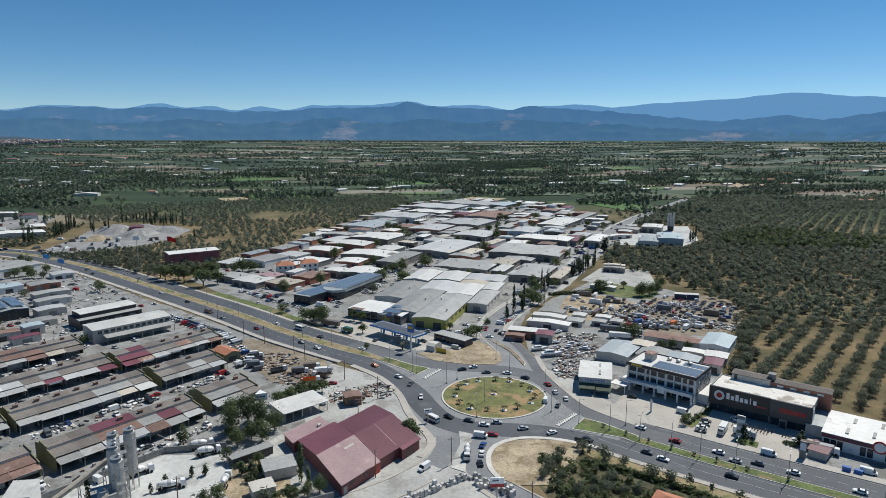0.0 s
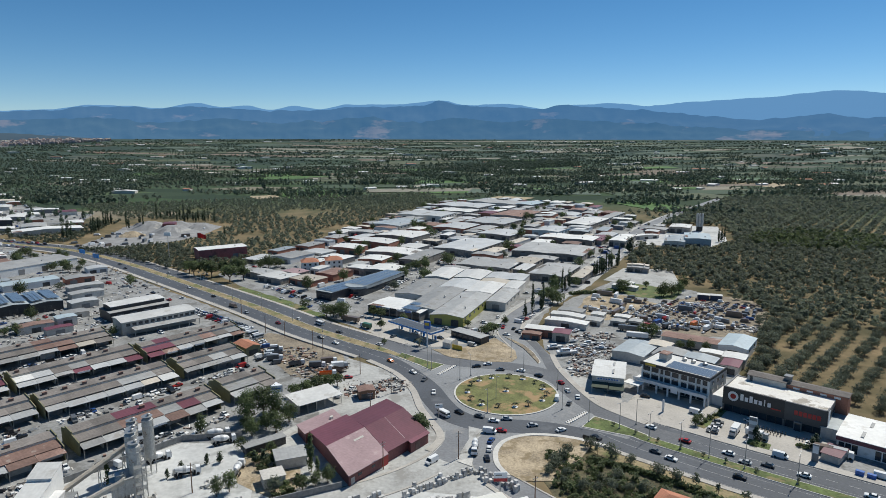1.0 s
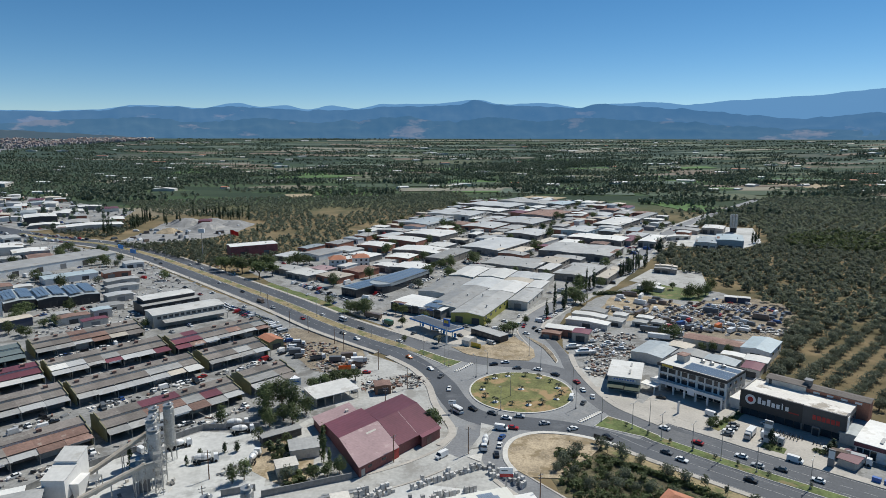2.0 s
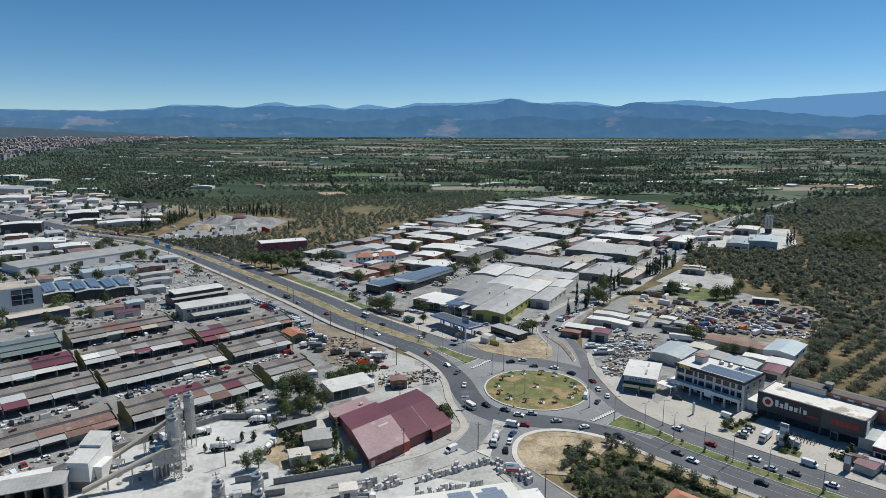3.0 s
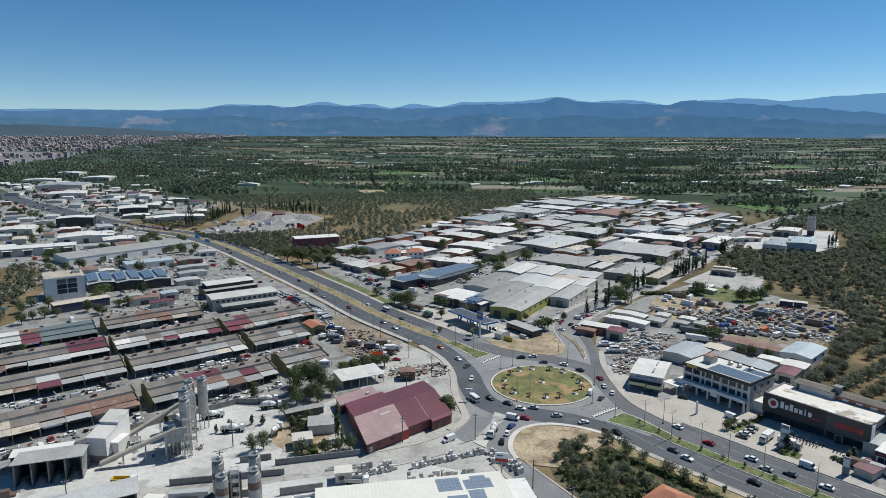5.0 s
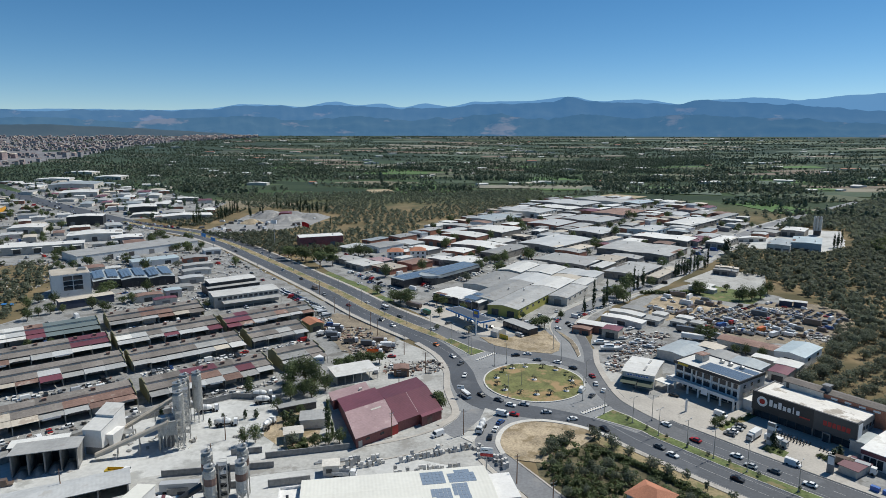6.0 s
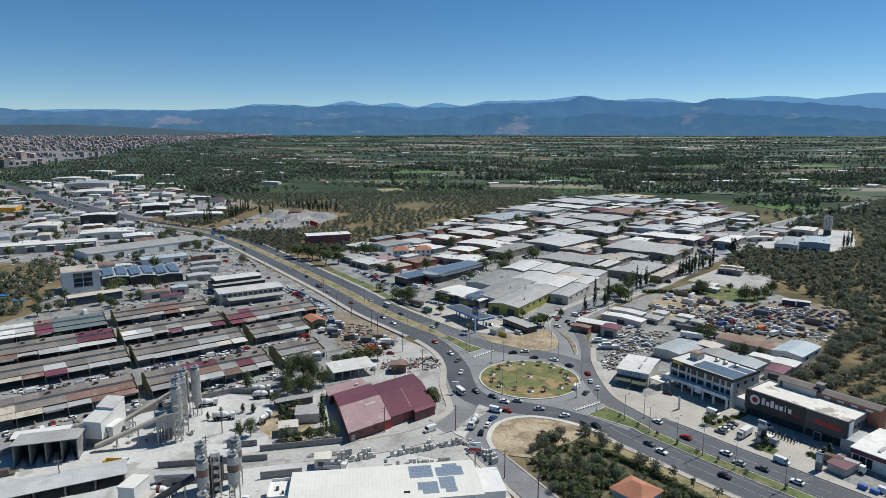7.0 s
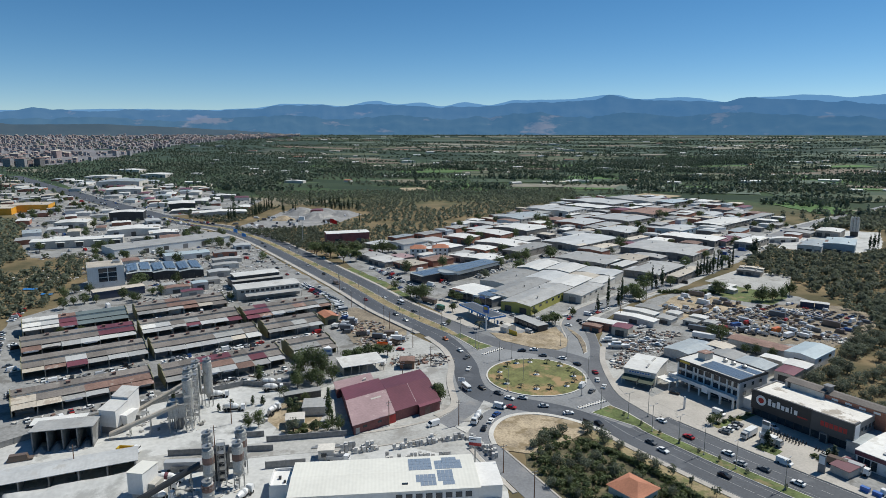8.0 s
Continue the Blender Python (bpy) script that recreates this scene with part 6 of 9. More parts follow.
def wall_run(name, x0, y0, x1, y1, h, label, material="concrete", posts=6.0, thick=0.3):
    t = thing(name, x0, y0, 0, math.degrees(math.atan2(y1 - y0, x1 - x0)), label, "wall")
    n = math.dist((x0, y0), (x1, y1))
    k = max(1, round(n / posts))
    me = Shape().box(0, n / k - 0.04, -thick / 2, thick / 2, 0, h).mesh("wall_panel", M[material])
    pm = Shape().box(-0.15, 0.15, -thick / 2 - 0.06, thick / 2 + 0.06, 0, h + 0.1).mesh("pier", M[material])
    for i in range(k):
        part("wall_panel", me, None, t).location.x = i * n / k
        part("pier", pm, None, t).location.x = i * n / k
    return t


for a in ((-108, 152.5, -84, 182.5), (-84, 182.5, -66, 186), (-128, 109, -110, 151), (-49, 146, -27, 158), (-72, 128.8, -44, 142), (-64, 121, -46, 131), (-120, 98, -127, 108), (-60, 145, -52, 149)):
    wall_run("yard_wall", *a, 2.0, "grey concrete yard wall with piers")
wall_run("yard_wall", -40, 132, -30, 137.5, 2.2, "grey concrete yard wall with piers")
shed(-45.5, 171.0, 9, 7, 25, 3.2, "grey", "plaster", 0.0, 0, vents=0, name="plant_office", label="low flat-roofed plant office")
shed(-47.0, 159.5, 6, 5, 30, 3.0, "plaster", "plaster", 0.0, 0, vents=0, name="gate_house", label="small pale gate house")
shed(-56.2, 179.4, 13, 3, 42, 2.6, "grey", "dark", 0.0, 0, vents=0, name="car_port_shed", label="long narrow grey car port roof")
t = shed(-26.5, 143.6, 4.6, 3.6, 24, 3.2, "plaster", "plaster", 0.0, 0, vents=0, name="gate_house", label="small pale flat-roofed gate house")
part("window", Shape().box(-1.4, 0.2, -1.9, -1.75, 1.0, 2.3), "glass", t)
f = corner("shelter", -52.0, 203.5, 42, 17, 10.5, "open shed with a pale stained flat roof", "shed")
part("roof", Shape().slab(-0.4, 17.4, -0.4, 11, 3.7, 4.2, 0.2), "white", f)
part("back_wall", Shape().box(0, 17, 10.2, 10.5, 0, 3.8).box(0, 0.3, 0, 10.5, 0, 3.6), "plaster", f)
for i in range(6):
    part("post", Shape().box(i * 3.35, i * 3.35 + 0.2, 0, 0.2, 0, 3.6), "metal", f)
f = shed(-31.5, 221, 6, 5, 20, 3.4, "rust", "wood", 0.1, 1, vents=0, name="wooden_hut_shed", label="small brown wooden hut with porch")
f = shed(-94.2, 267.8, 7, 11, 49, 3.8, "orange_tile", "olive_wall", 0.3, 1, vents=0, name="gate_house", label="small house with orange tiled gable roof")
f = corner("house", 55.5, 149.5, -34, 9, 9, "brick house with an orange-brown tiled roof", "house")
part("wall", Shape().box(0, 9, 0, 9, 0, 3.4), "plaster", f)
part("roof", Shape().add([(-0.6, -0.6, 3.4), (9.6, -0.6, 3.4), (9.6, 9.6, 3.4), (-0.6, 9.6, 3.4), (3.2, 4.5, 5.4), (5.8, 4.5, 5.4)], [(0, 1, 5, 4), (1, 2, 5), (2, 3, 4, 5), (3, 0, 4), (3, 2, 1, 0)]), "orange_tile", f)

# ---- stacks of concrete blocks ----
q = random.Random(21)
block = Shape().box(-0.5, 0.5, -0.42, 0.42, 0, 0.9).mesh("block_pallet", M["block"])


def block_stacks(x0, y0, x1, y1, rows, seed):
    k = random.Random(seed)
    n = int(math.dist((x0, y0), (x1, y1)) / 1.2)
    turn = math.degrees(math.atan2(y1 - y0, x1 - x0))
    dx, dy = (x1 - x0) / n, (y1 - y0) / n
    for i in range(n):
        for j in range(rows):
            if k.random() < 0.22:
                continue
            t = thing("block_stack", x0 + dx * i - dy * j * 0.95 + k.uniform(-0.2, 0.2), y0 + dy * i + dx * j * 0.95 + k.uniform(-0.2, 0.2), 0.06, turn + k.uniform(-14, 14), "stack of grey and white concrete blocks on the yard", "block stack", "concrete block stacks")
            for m in range(k.choice([1, 1, 2, 2, 3]) if j else k.choice([1, 2, 2])):
                part("block_pallet", block, None, t).location = (k.uniform(-0.1, 0.1), k.uniform(-0.08, 0.08), m * 0.92)


for i, a in enumerate(((-9, 154.6, 11, 169.5, 2), (-8, 146.8, 9.5, 156.4, 2), (12, 168.5, 22, 158, 2), (-22.5, 146.3, -13, 153.2, 3), (10.5, 168, 14, 162, 2))):
    block_stacks(*a, 60 + i)
t = thing("steel_bundle", -28, 149.5, 0.06, 26, "long grey steel sections lying in a stack", "steel bundle")
part("beam", Shape().box(-6, 7, -0.5, 0.5, 0, 0.4), "metal", t)
part("beam", Shape().box(-5, 7.5, 0.8, 1.4, 0, 0.35), "metal", t)


# ---- vehicles ----
def wheels(t, xs, half, r=0.33, w=0.22):
    me = Shape().lathe([(r * 0.6, -w / 2 - 0.01), (r, -w / 2), (r, w / 2), (r * 0.6, w / 2 + 0.01)], 10)
    me.v = [(x, z, y + r) for x, y, z in me.v]
    mesh = me.mesh("wheel", M["rubber"])
    for x in xs:
        for s in (-1, 1):
            part("wheel", mesh, None, t).location = (x, s * half, 0)


def hull(prof, half, top, lift=0.0):
    """A car body: side profile in x and z, narrower above the waist."""
    n = len(prof)
    s = Shape()
    vs = [(x, sgn * (half if z <= top else half * 0.82), z + lift) for sgn in (-1, 1) for x, z in prof]
    return s.add(vs, [tuple(range(n)), tuple(range(2 * n - 1, n - 1, -1))] + [(i, n + i, n + (i + 1) % n, (i + 1) % n) for i in range(n)])


WORDS = {"car_white": "white", "car_silver": "silver", "car_grey": "dark grey", "car_black": "black", "car_red": "red", "car_blue": "blue", "car_orange": "orange", "car_yellow": "yellow", "car_green": "green", "car_rust": "rusty brown"}
MADE = {}


def build_vehicle(kind, col):
    w = WORDS[col]
    if kind == "car":
        t = thing("car", 0, 0, 0, 0, f"{w} saloon car with dark windows on the ground", "car", "cars")
        part("body", hull([(-2.15, 0.28), (2.15, 0.28), (2.2, 0.62), (1.95, 0.82), (0.95, 0.93), (-1.55, 0.96), (-2.1, 0.9), (-2.2, 0.6)], 0.88, 2).box(-1.12, 0.22, -0.66, 0.66, 1.36, 1.45), col, t)
        part("glasshouse", hull([(0.98, 0.9), (-1.65, 0.92), (-1.15, 1.36), (0.25, 1.38)], 0.82, 1.0), "glass", t)
        wheels(t, (-1.3, 1.35), 0.8)
    elif kind == "van":
        t = thing("van", 0, 0, 0, 0, f"{w} panel van with dark windscreen", "van", "vans")
        part("body", hull([(-2.6, 0.35), (2.6, 0.35), (2.65, 0.95), (2.0, 1.25), (1.35, 2.1), (0.9, 2.25), (-2.6, 2.25)], 0.98, 1.3), col, t)
        part("windscreen", hull([(2.0, 1.28), (1.38, 2.08), (1.2, 2.05), (1.2, 1.28)], 1.0, 1.4), "glass", t)
        wheels(t, (-1.6, 1.7), 0.9)
    elif kind == "bus":
        t = thing("minibus", 0, 0, 0, 0, f"{w} minibus with a dark window band", "minibus", "minibuses")
        part("body", hull([(-3.4, 0.35), (3.4, 0.35), (3.4, 1.3), (3.1, 1.3), (-3.4, 1.3)], 1.05, 3), col, t)
        part("window_band", hull([(3.3, 1.28), (-3.35, 1.28), (-3.3, 2.1), (2.9, 2.1)], 1.02, 2), "glass", t)
        part("roof", hull([(2.95, 2.08), (-3.4, 2.08), (-3.3, 2.55), (2.6, 2.55)], 1.0, 3), col, t)
        wheels(t, (-2.1, 2.2), 0.95, 0.38)
    elif kind in ("truck", "tipper"):
        t = thing("truck", 0, 0, 0, 0, f"{w} {'tipper truck with open body' if kind == 'tipper' else 'box truck'} with a pale cab", "truck", "trucks")
        part("cab", hull([(2.2, 0.6), (4.1, 0.6), (4.15, 1.7), (3.9, 2.7), (2.3, 2.8)], 1.15, 2), "car_white" if col != "car_white" else "car_silver", t)
        part("windscreen", Shape().box(3.98, 4.1, -1.0, 1.0, 1.7, 2.45), "glass", t)
        part("chassis", Shape().box(-3.9, 3.9, -0.5, 0.5, 0.55, 0.9), "rubber", t)
        if kind == "truck":
            part("box", Shape().box(-4.0, 2.0, -1.22, 1.22, 0.95, 3.2), col, t)
        else:
            part("tipper_body", Shape().box(-4.0, 2.0, -1.2, 1.2, 0.95, 1.2).box(-4.0, 2.0, -1.22, -1.1, 1.2, 2.2).box(-4.0, 2.0, 1.1, 1.22, 1.2, 2.2).box(1.88, 2.0, -1.1, 1.1, 1.2, 2.4).box(-4.0, -3.88, -1.1, 1.1, 1.2, 2.1), col, t)
        wheels(t, (-3.0, -1.9, 3.0), 1.0, 0.5, 0.3)
    elif kind == "trailer":
        t = thing("semi_trailer", 0, 0, 0, 0, f"{w} box semi-trailer standing on its legs", "trailer", "trailers")
        part("box", Shape().box(-6, 6, -1.25, 1.25, 1.1, 3.6), col, t)
        part("chassis", Shape().box(-6, 6, -0.5, 0.5, 0.7, 1.1).box(3.5, 3.7, -0.8, 0.8, 0, 0.8), "rubber", t)
        wheels(t, (-4.6, -3.4), 1.0, 0.5, 0.3)
    elif kind == "mixer":
        t = thing("concrete_mixer_truck", 0, 0, 0, 0, "white concrete mixer truck with tilted drum", "mixer truck", "mixer trucks")
        part("cab", hull([(2.6, 0.6), (4.3, 0.6), (4.35, 1.7), (4.1, 2.8), (2.7, 2.9)], 1.2, 2), "car_white", t)
        part("windscreen", Shape().box(4.2, 4.32, -1.05, 1.05, 1.7, 2.5), "glass", t)
        part("chassis", Shape().box(-4.3, 4.1, -0.55, 0.55, 0.6, 1.0), "rubber", t)
        d = Shape().lathe([(0.55, -3.3), (1.05, -2.0), (1.22, -0.4), (1.05, 1.4), (0.5, 2.3)], 16, "X")
        dr = part("drum", d, "car_white", t)
        dr.matrix_basis = pose(-0.6, 0, 2.35, 0, 8, 0)
        st = part("drum_stripe", Shape().lathe([(1.24, -0.9), (1.245, -0.4), (1.2, 0.2)], 16, "X"), "maroon" if col == "car_red" else "car_silver", dr)
        part("chute", Shape().box(-4.6, -3.7, -0.35, 0.35, 1.5, 2.9).box(-4.9, -4.3, -0.2, 0.2, 0.9, 1.6), "metal", t)
        part("frame_stand", Shape().box(-3.3, -3.0, -0.8, 0.8, 0.9, 2.2).box(1.6, 1.9, -0.8, 0.8, 0.9, 2.1), "metal", t)
        wheels(t, (-3.4, -2.2, 2.0, 3.3), 1.05, 0.52, 0.3)
    elif kind == "boat":
        t = thing("boat", 0, 0, 0, 0, "white motor boat laid up on trestles", "boat", "boats")
        s = Shape()
        ring = [(-3.6, 1.15), (-1, 1.3), (1.5, 1.1), (3.2, 0.5), (4.1, 0.05)]
        vs = [(x, sg * w2 * k, z) for k, z in ((0.25, 0.3), (1.0, 1.5)) for sg in (1, -1) for x, w2 in ring]
        part("hull", s.add(vs, [(i, i + 1, 11 + i, 10 + i) for i in range(4)] + [(15 + i, 16 + i, 6 + i, 5 + i) for i in range(4)] + [(10, 11, 12, 13, 14, 19, 18, 17, 16, 15), (0, 10, 15, 5), (4, 9, 19, 14), (0, 5, 6, 7, 8, 9, 4, 3, 2, 1)]), col, t)
        part("cabin", Shape().outline([(-0.9, 1.5), (0.9, 1.5), (0.7, 2.4), (-0.7, 2.4)], -2.2, 0.9), "car_white", t)
        part("window_band", Shape().outline([(-0.86, 1.9), (0.86, 1.9), (0.76, 2.2), (-0.76, 2.2)], -1.8, 1.0), "glass", t)
        part("cradle", Shape().box(-2.2, -2, -1, 1, 0, 0.5).box(1.0, 1.2, -0.8, 0.8, 0, 0.6), "wood", t)
    elif kind == "motorbike":
        t = thing("motorcycle", 0, 0, 0, 0, "dark motorcycle parked in a row", "motorcycle", "parked motorcycles")
        part("frame", Shape().box(-0.55, 0.5, -0.14, 0.14, 0.45, 0.85).box(0.4, 0.55, -0.32, 0.32, 0.95, 1.05), col, t)
        for x in (-0.68, 0.68):
            wh = Shape().lathe([(0.2, -0.06), (0.31, -0.05), (0.31, 0.05), (0.2, 0.06)], 10)
            wh.v = [(x + a, c, b2 + 0.31) for a, b2, c in wh.v]
            part("wheel", wh, "rubber", t)
    return t


FAR = {}                             # distant vehicles, by colour, joined into one mesh further on


def vehicle(kind, col, x, y, turn, z=0.06, size=1.0):
    key = (kind, col)
    size *= 0.85
    if math.dist((x, y), (25, 205)) > 160 and kind in ("car", "van", "truck", "tipper", "trailer"):
        c, n = math.cos(radians(turn)), math.sin(radians(turn))
        low, mid, up, half = {"car": (2.15, 1.1, 1.4, 0.88), "van": (2.6, 2.4, 2.2, 0.98), "truck": (4.0, 3.6, 3.0, 1.2), "tipper": (4.0, 3.6, 2.3, 1.2), "trailer": (6, 5.8, 3.6, 1.25)}[kind]
        low, mid, up, half = low * size, mid * size, up * size, half * size
        for shade, prof in ((col, [(-low, 0.25), (low, 0.25), (low, 0.65), (-low, 0.72)]), ("glass" if kind == "car" else col, [(-mid * 1.3 if kind == "car" else -mid, 0.68), (mid * 0.7, 0.66), (mid * 0.25 if kind == "car" else mid * 0.6, up), (-mid * 0.9, up)])):
            s = hull(prof, half, 1.0)
            FAR.setdefault(shade, Shape()).add([(x + a * c - b * n, y + a * n + b * c, z + h) for a, b, h in s.v], s.f)
        if kind == "car":
            s = Shape().box(-0.95 * size, 0.2 * size, -0.66 * size, 0.66 * size, up - 0.02, up + 0.05)
            FAR.setdefault(col, Shape()).add([(x + a * c - b * n, y + a * n + b * c, z + h) for a, b, h in s.v], s.f)
        return None
    if key in MADE:
        return put(MADE[key], x, y, z, turn, size)
    MADE[key] = t = build_vehicle(kind, col)
    t.matrix_basis = pose(x, y, z, 0, 0, turn) @ Matrix.Scale(size, 4)
    return t


COLS = ["car_white"] * 9 + ["car_silver"] * 5 + ["car_grey"] * 4 + ["car_black"] * 3 + ["car_red"] * 2 + ["car_blue"] * 2


def tangent(x, y):
    """The way that traffic runs at a place on the roads."""
    dx, dy = x - RC[0], y - RC[1]
    if math.hypot(dx, dy) < 36:
        return math.degrees(math.atan2(dx, -dy))
    best = min(((x - a[0]) ** 2 + (y - a[1]) ** 2, line, i) for line in (WEST, EAST, NORTH, SOUTH_A, SOUTH_B) for i, a in enumerate(line))
    line, i = best[1], min(best[2], len(best[1]) - 2)
    a, b = line[i], line[i + 1]
    side = (b[0] - a[0]) * (y - a[1]) - (b[1] - a[1]) * (x - a[0])
    return math.degrees(math.atan2(b[1] - a[1], b[0] - a[0])) + (180 if side > 0 else 0)


q = random.Random(3)
for x, y, kind, col in ((-308, 469, "car", "car_white"), (-176, 386, "car", "car_white"), (-130, 343, "tipper", "car_rust"), (-118, 331, "car", "car_silver"), (-94, 312, "car", "car_red"), (-57, 282, "car", "car_white"), (-47, 307.6, "truck", "car_green"), (-27.6, 259.4, "car", "car_orange"),
                        (-16.4, 246.4, "car", "car_white"), (-11, 238.7, "car", "car_grey"), (-6.3, 226, "car", "car_white"), (-1.4, 206.4, "bus", "car_white"), (4.1, 208.8, "car", "car_black"), (11.2, 206, "car", "car_grey"), (16.2, 202.6, "car", "car_white"), (20.7, 204.5, "car", "car_silver"),
                        (29.2, 200, "car", "car_silver"), (38.4, 197, "car", "car_white"), (9.8, 255, "car", "car_black"), (14.6, 258, "car", "car_white"), (19.8, 251.8, "car", "car_grey"), (28.3, 251, "car", "car_white")):
    vehicle(kind, col, x, y, tangent(x, y), 0.14)
for x, y, kind, col in ((35.2, 246, "car", "car_black"), (43.3, 239, "car", "car_red"), (45, 231, "car", "car_white"), (48, 225, "car", "car_white"), (44, 219, "car", "car_grey"), (40.1, 223, "van", "car_white"), (49.1, 192.1, "car", "car_black"), (65.9, 184, "car", "car_grey"), (69.4, 179.7, "car", "car_white"),
                        (68.9, 201.1, "car", "car_white"), (77.2, 191.7, "car", "car_red"), (88.1, 184.2, "car", "car_white"), (91, 178.9, "car", "car_silver"), (97.1, 177.5, "car", "car_grey"), (105, 172.2, "car", "car_white"), (-58.9, 299, "car", "car_grey"), (-85.8, 320, "car", "car_white"), (9.8, 181.6, "mixer", "car_white"),
                        (13.6, 176.5, "car", "car_black"), (14.4, 182.5, "car", "car_white"), (15.0, 188.0, "car", "car_blue"), (14.6, 194.2, "van", "car_white"), (18.5, 195.2, "car", "car_red"), (-3, 173.5, "van", "car_white"), (-210, 428, "car", "car_white"), (-262, 456, "car", "car_grey"), (-360, 530, "car", "car_white"), (-250, 442, "car", "car_black"), (118, 162, "car", "car_white"), (130, 144, "car", "car_grey"),
                        (86, 170, "car", "car_black"), (31, 305, "car", "car_white"), (36, 345, "car", "car_silver"), (23, 312, "car", "car_red"), (-151, 365, "car", "car_black"), (-225, 440, "car", "car_white"), (-72, 312, "bus", "car_white"), (-36, 281, "car", "car_white"), (-66, 290, "car", "car_grey")):
    vehicle(kind, col, x, y, tangent(x, y), 0.14)


def parked(x0, y0, x1, y1, n, turn, seed, kinds=("car",) * 6 + ("van",), cols=COLS, gap=0.12):
    k = random.Random(seed)
    for i in range(n):
        if k.random() < gap:
            continue
        u = (i + 0.5) / n
        x, y = x0 + (x1 - x0) * u + k.uniform(-0.3, 0.3), y0 + (y1 - y0) * u + k.uniform(-0.3, 0.3)
        if free(x, y, 0.8):
            kind = k.choice(kinds)
            vehicle(kind, k.choice(cols), x, y, turn + k.uniform(-5, 5) + k.choice([0, 180]), 0.06)


parked(-150, 336, -98, 297, 24, 52, 1)
parked(-147, 330, -101, 294, 20, 50, 2, ("car", "car", "car", "car", "van"))
parked(-111, 303, -95, 286, 7, 52, 3, ("van", "bus", "van"), ["car_white", "car_silver"])
parked(-93, 284, -80, 258, 9, 20, 4, ("car", "van", "van"))
parked(-84, 275, -76, 252, 6, 15, 5, ("truck", "tipper", "van"), ["car_white", "car_grey", "car_rust", "car_silver"])
parked(-98, 282, -84, 256, 9, 60, 6)
parked(-235, 200, -180, 152, 20, 40, 7)
parked(-245, 203, -190, 152, 18, 40, 8)
parked(-262, 232, -248, 214, 8, 40, 9)
parked(-228, 188, -166, 134, 30, 40, 21)
parked(-220, 178, -158, 126, 30, 130, 22)
parked(-252, 196, -200, 150, 24, 40, 23)
parked(-150, 124, -172, 142, 9, 60, 24)
for i, (x, y) in enumerate(((-163, 148), (-190, 168), (-214, 188), (-240, 214))):
    parked(x, y, x + 14, y - 6, 7, 60, 25 + i)
parked(87.6, 197.8, 93.6, 207.8, 4, -25, 10, ("car",), COLS, 0)
parked(-62.5, 176.8, -51, 186.5, 5, -48, 11, ("car",), COLS, 0.1)
parked(-98, 368, -80, 352, 9, 60, 12)
parked(-128, 392, -104, 376, 12, 60, 13)
parked(-120, 386, -98, 366, 9, 60, 14)
parked(-70, 372, -58, 362, 6, 60, 15)
parked(-50, 388, -38, 420, 10, -20, 16)
parked(-42, 350, -36, 372, 6, -20, 17)
parked(33, 322, 50, 356, 8, 66, 18)
parked(-30, 318, -4, 308, 5, -30, 19)
parked(-8, 262, -2, 274, 0, 0, 20)
for x, y, turn, kind, col in ((95.5, 198.8, -125, "truck", "car_white"), (101.5, 196.1, -38, "truck", "car_white"), (103.3, 183.4, -34, "van", "car_white"), (104, 208, -60, "car", "car_white"), (115.9, 192.5, 60, "car", "car_white"), (73.5, 227.4, -20, "car", "car_black"), (87.7, 213.5, -38, "van", "car_white"),
                              (118.5, 186.5, -30, "truck", "car_rust"), (122, 185, -32, "truck", "car_silver"), (127, 172.5, -35, "van", "car_white"), (-57.6, 250.5, 10, "truck", "car_grey"), (-53.9, 255.8, 20, "truck", "car_rust"), (-48.1, 250.7, 15, "truck", "car_white"), (-50.9, 241.3, 12, "tipper", "car_orange"),
                              (-48.3, 246.2, 160, "tipper", "car_rust"), (-42.1, 239.2, 15, "car", "car_red"), (-67, 252.3, 30, "tipper", "car_grey"), (-38, 228, 70, "car", "car_white"), (-42, 221, 100, "van", "car_white"), (-73, 162, 28, "mixer", "car_white"), (-85.5, 169.5, 40, "mixer", "car_white"), (-59, 165, 95, "mixer", "car_white"),
                              (-73.8, 186, 32, "mixer", "car_white"), (-70, 181.6, 32, "mixer", "car_white")):
    vehicle(kind, col, x, y, turn, 0.08)
for x, y, turn, kind, col in ((-61, 117, 25, "mixer", "car_red"), (-60, 113.5, 25, "mixer", "car_red"), (-57, 109, 25, "mixer", "car_white"), (-36.5, 117, 95, "mixer", "car_white"), (-62, 123.5, 22, "trailer", "car_silver"), (-85, 126.5, 15, "tipper", "car_yellow"), (-112, 112.5, 40, "tipper", "car_rust"), (-22, 142.5, 10, "tipper", "car_silver"),
                              (-43.4, 332.5, 60, "car", "car_white"), (-52, 326, 10, "car", "car_silver"), (-57, 318, -25, "trailer", "car_rust"), (-31, 294, 60, "car", "car_grey"), (-20, 300, -41, "car", "car_white"), (-8, 293, -41, "car", "car_black"), (1, 299, 60, "car", "car_white"), (9, 305, 30, "van", "car_white"), (-92, 396, 60, "truck", "car_white")):
    vehicle(kind, col, x, y, turn, 0.08)
for k, (x0, y0, x1, y1, n) in enumerate(((102.5, 205.5, 112.5, 198, 13), (101, 204, 110.5, 197, 12), (114, 196, 119, 193, 6))):
    for i in range(n):
        vehicle("motorbike", ("car_black", "car_grey", "car_black")[(i * 7 + k) % 3], x0 + (x1 - x0) * i / n, y0 + (y1 - y0) * i / n, 55 + (i * 13) % 9, 0.09)
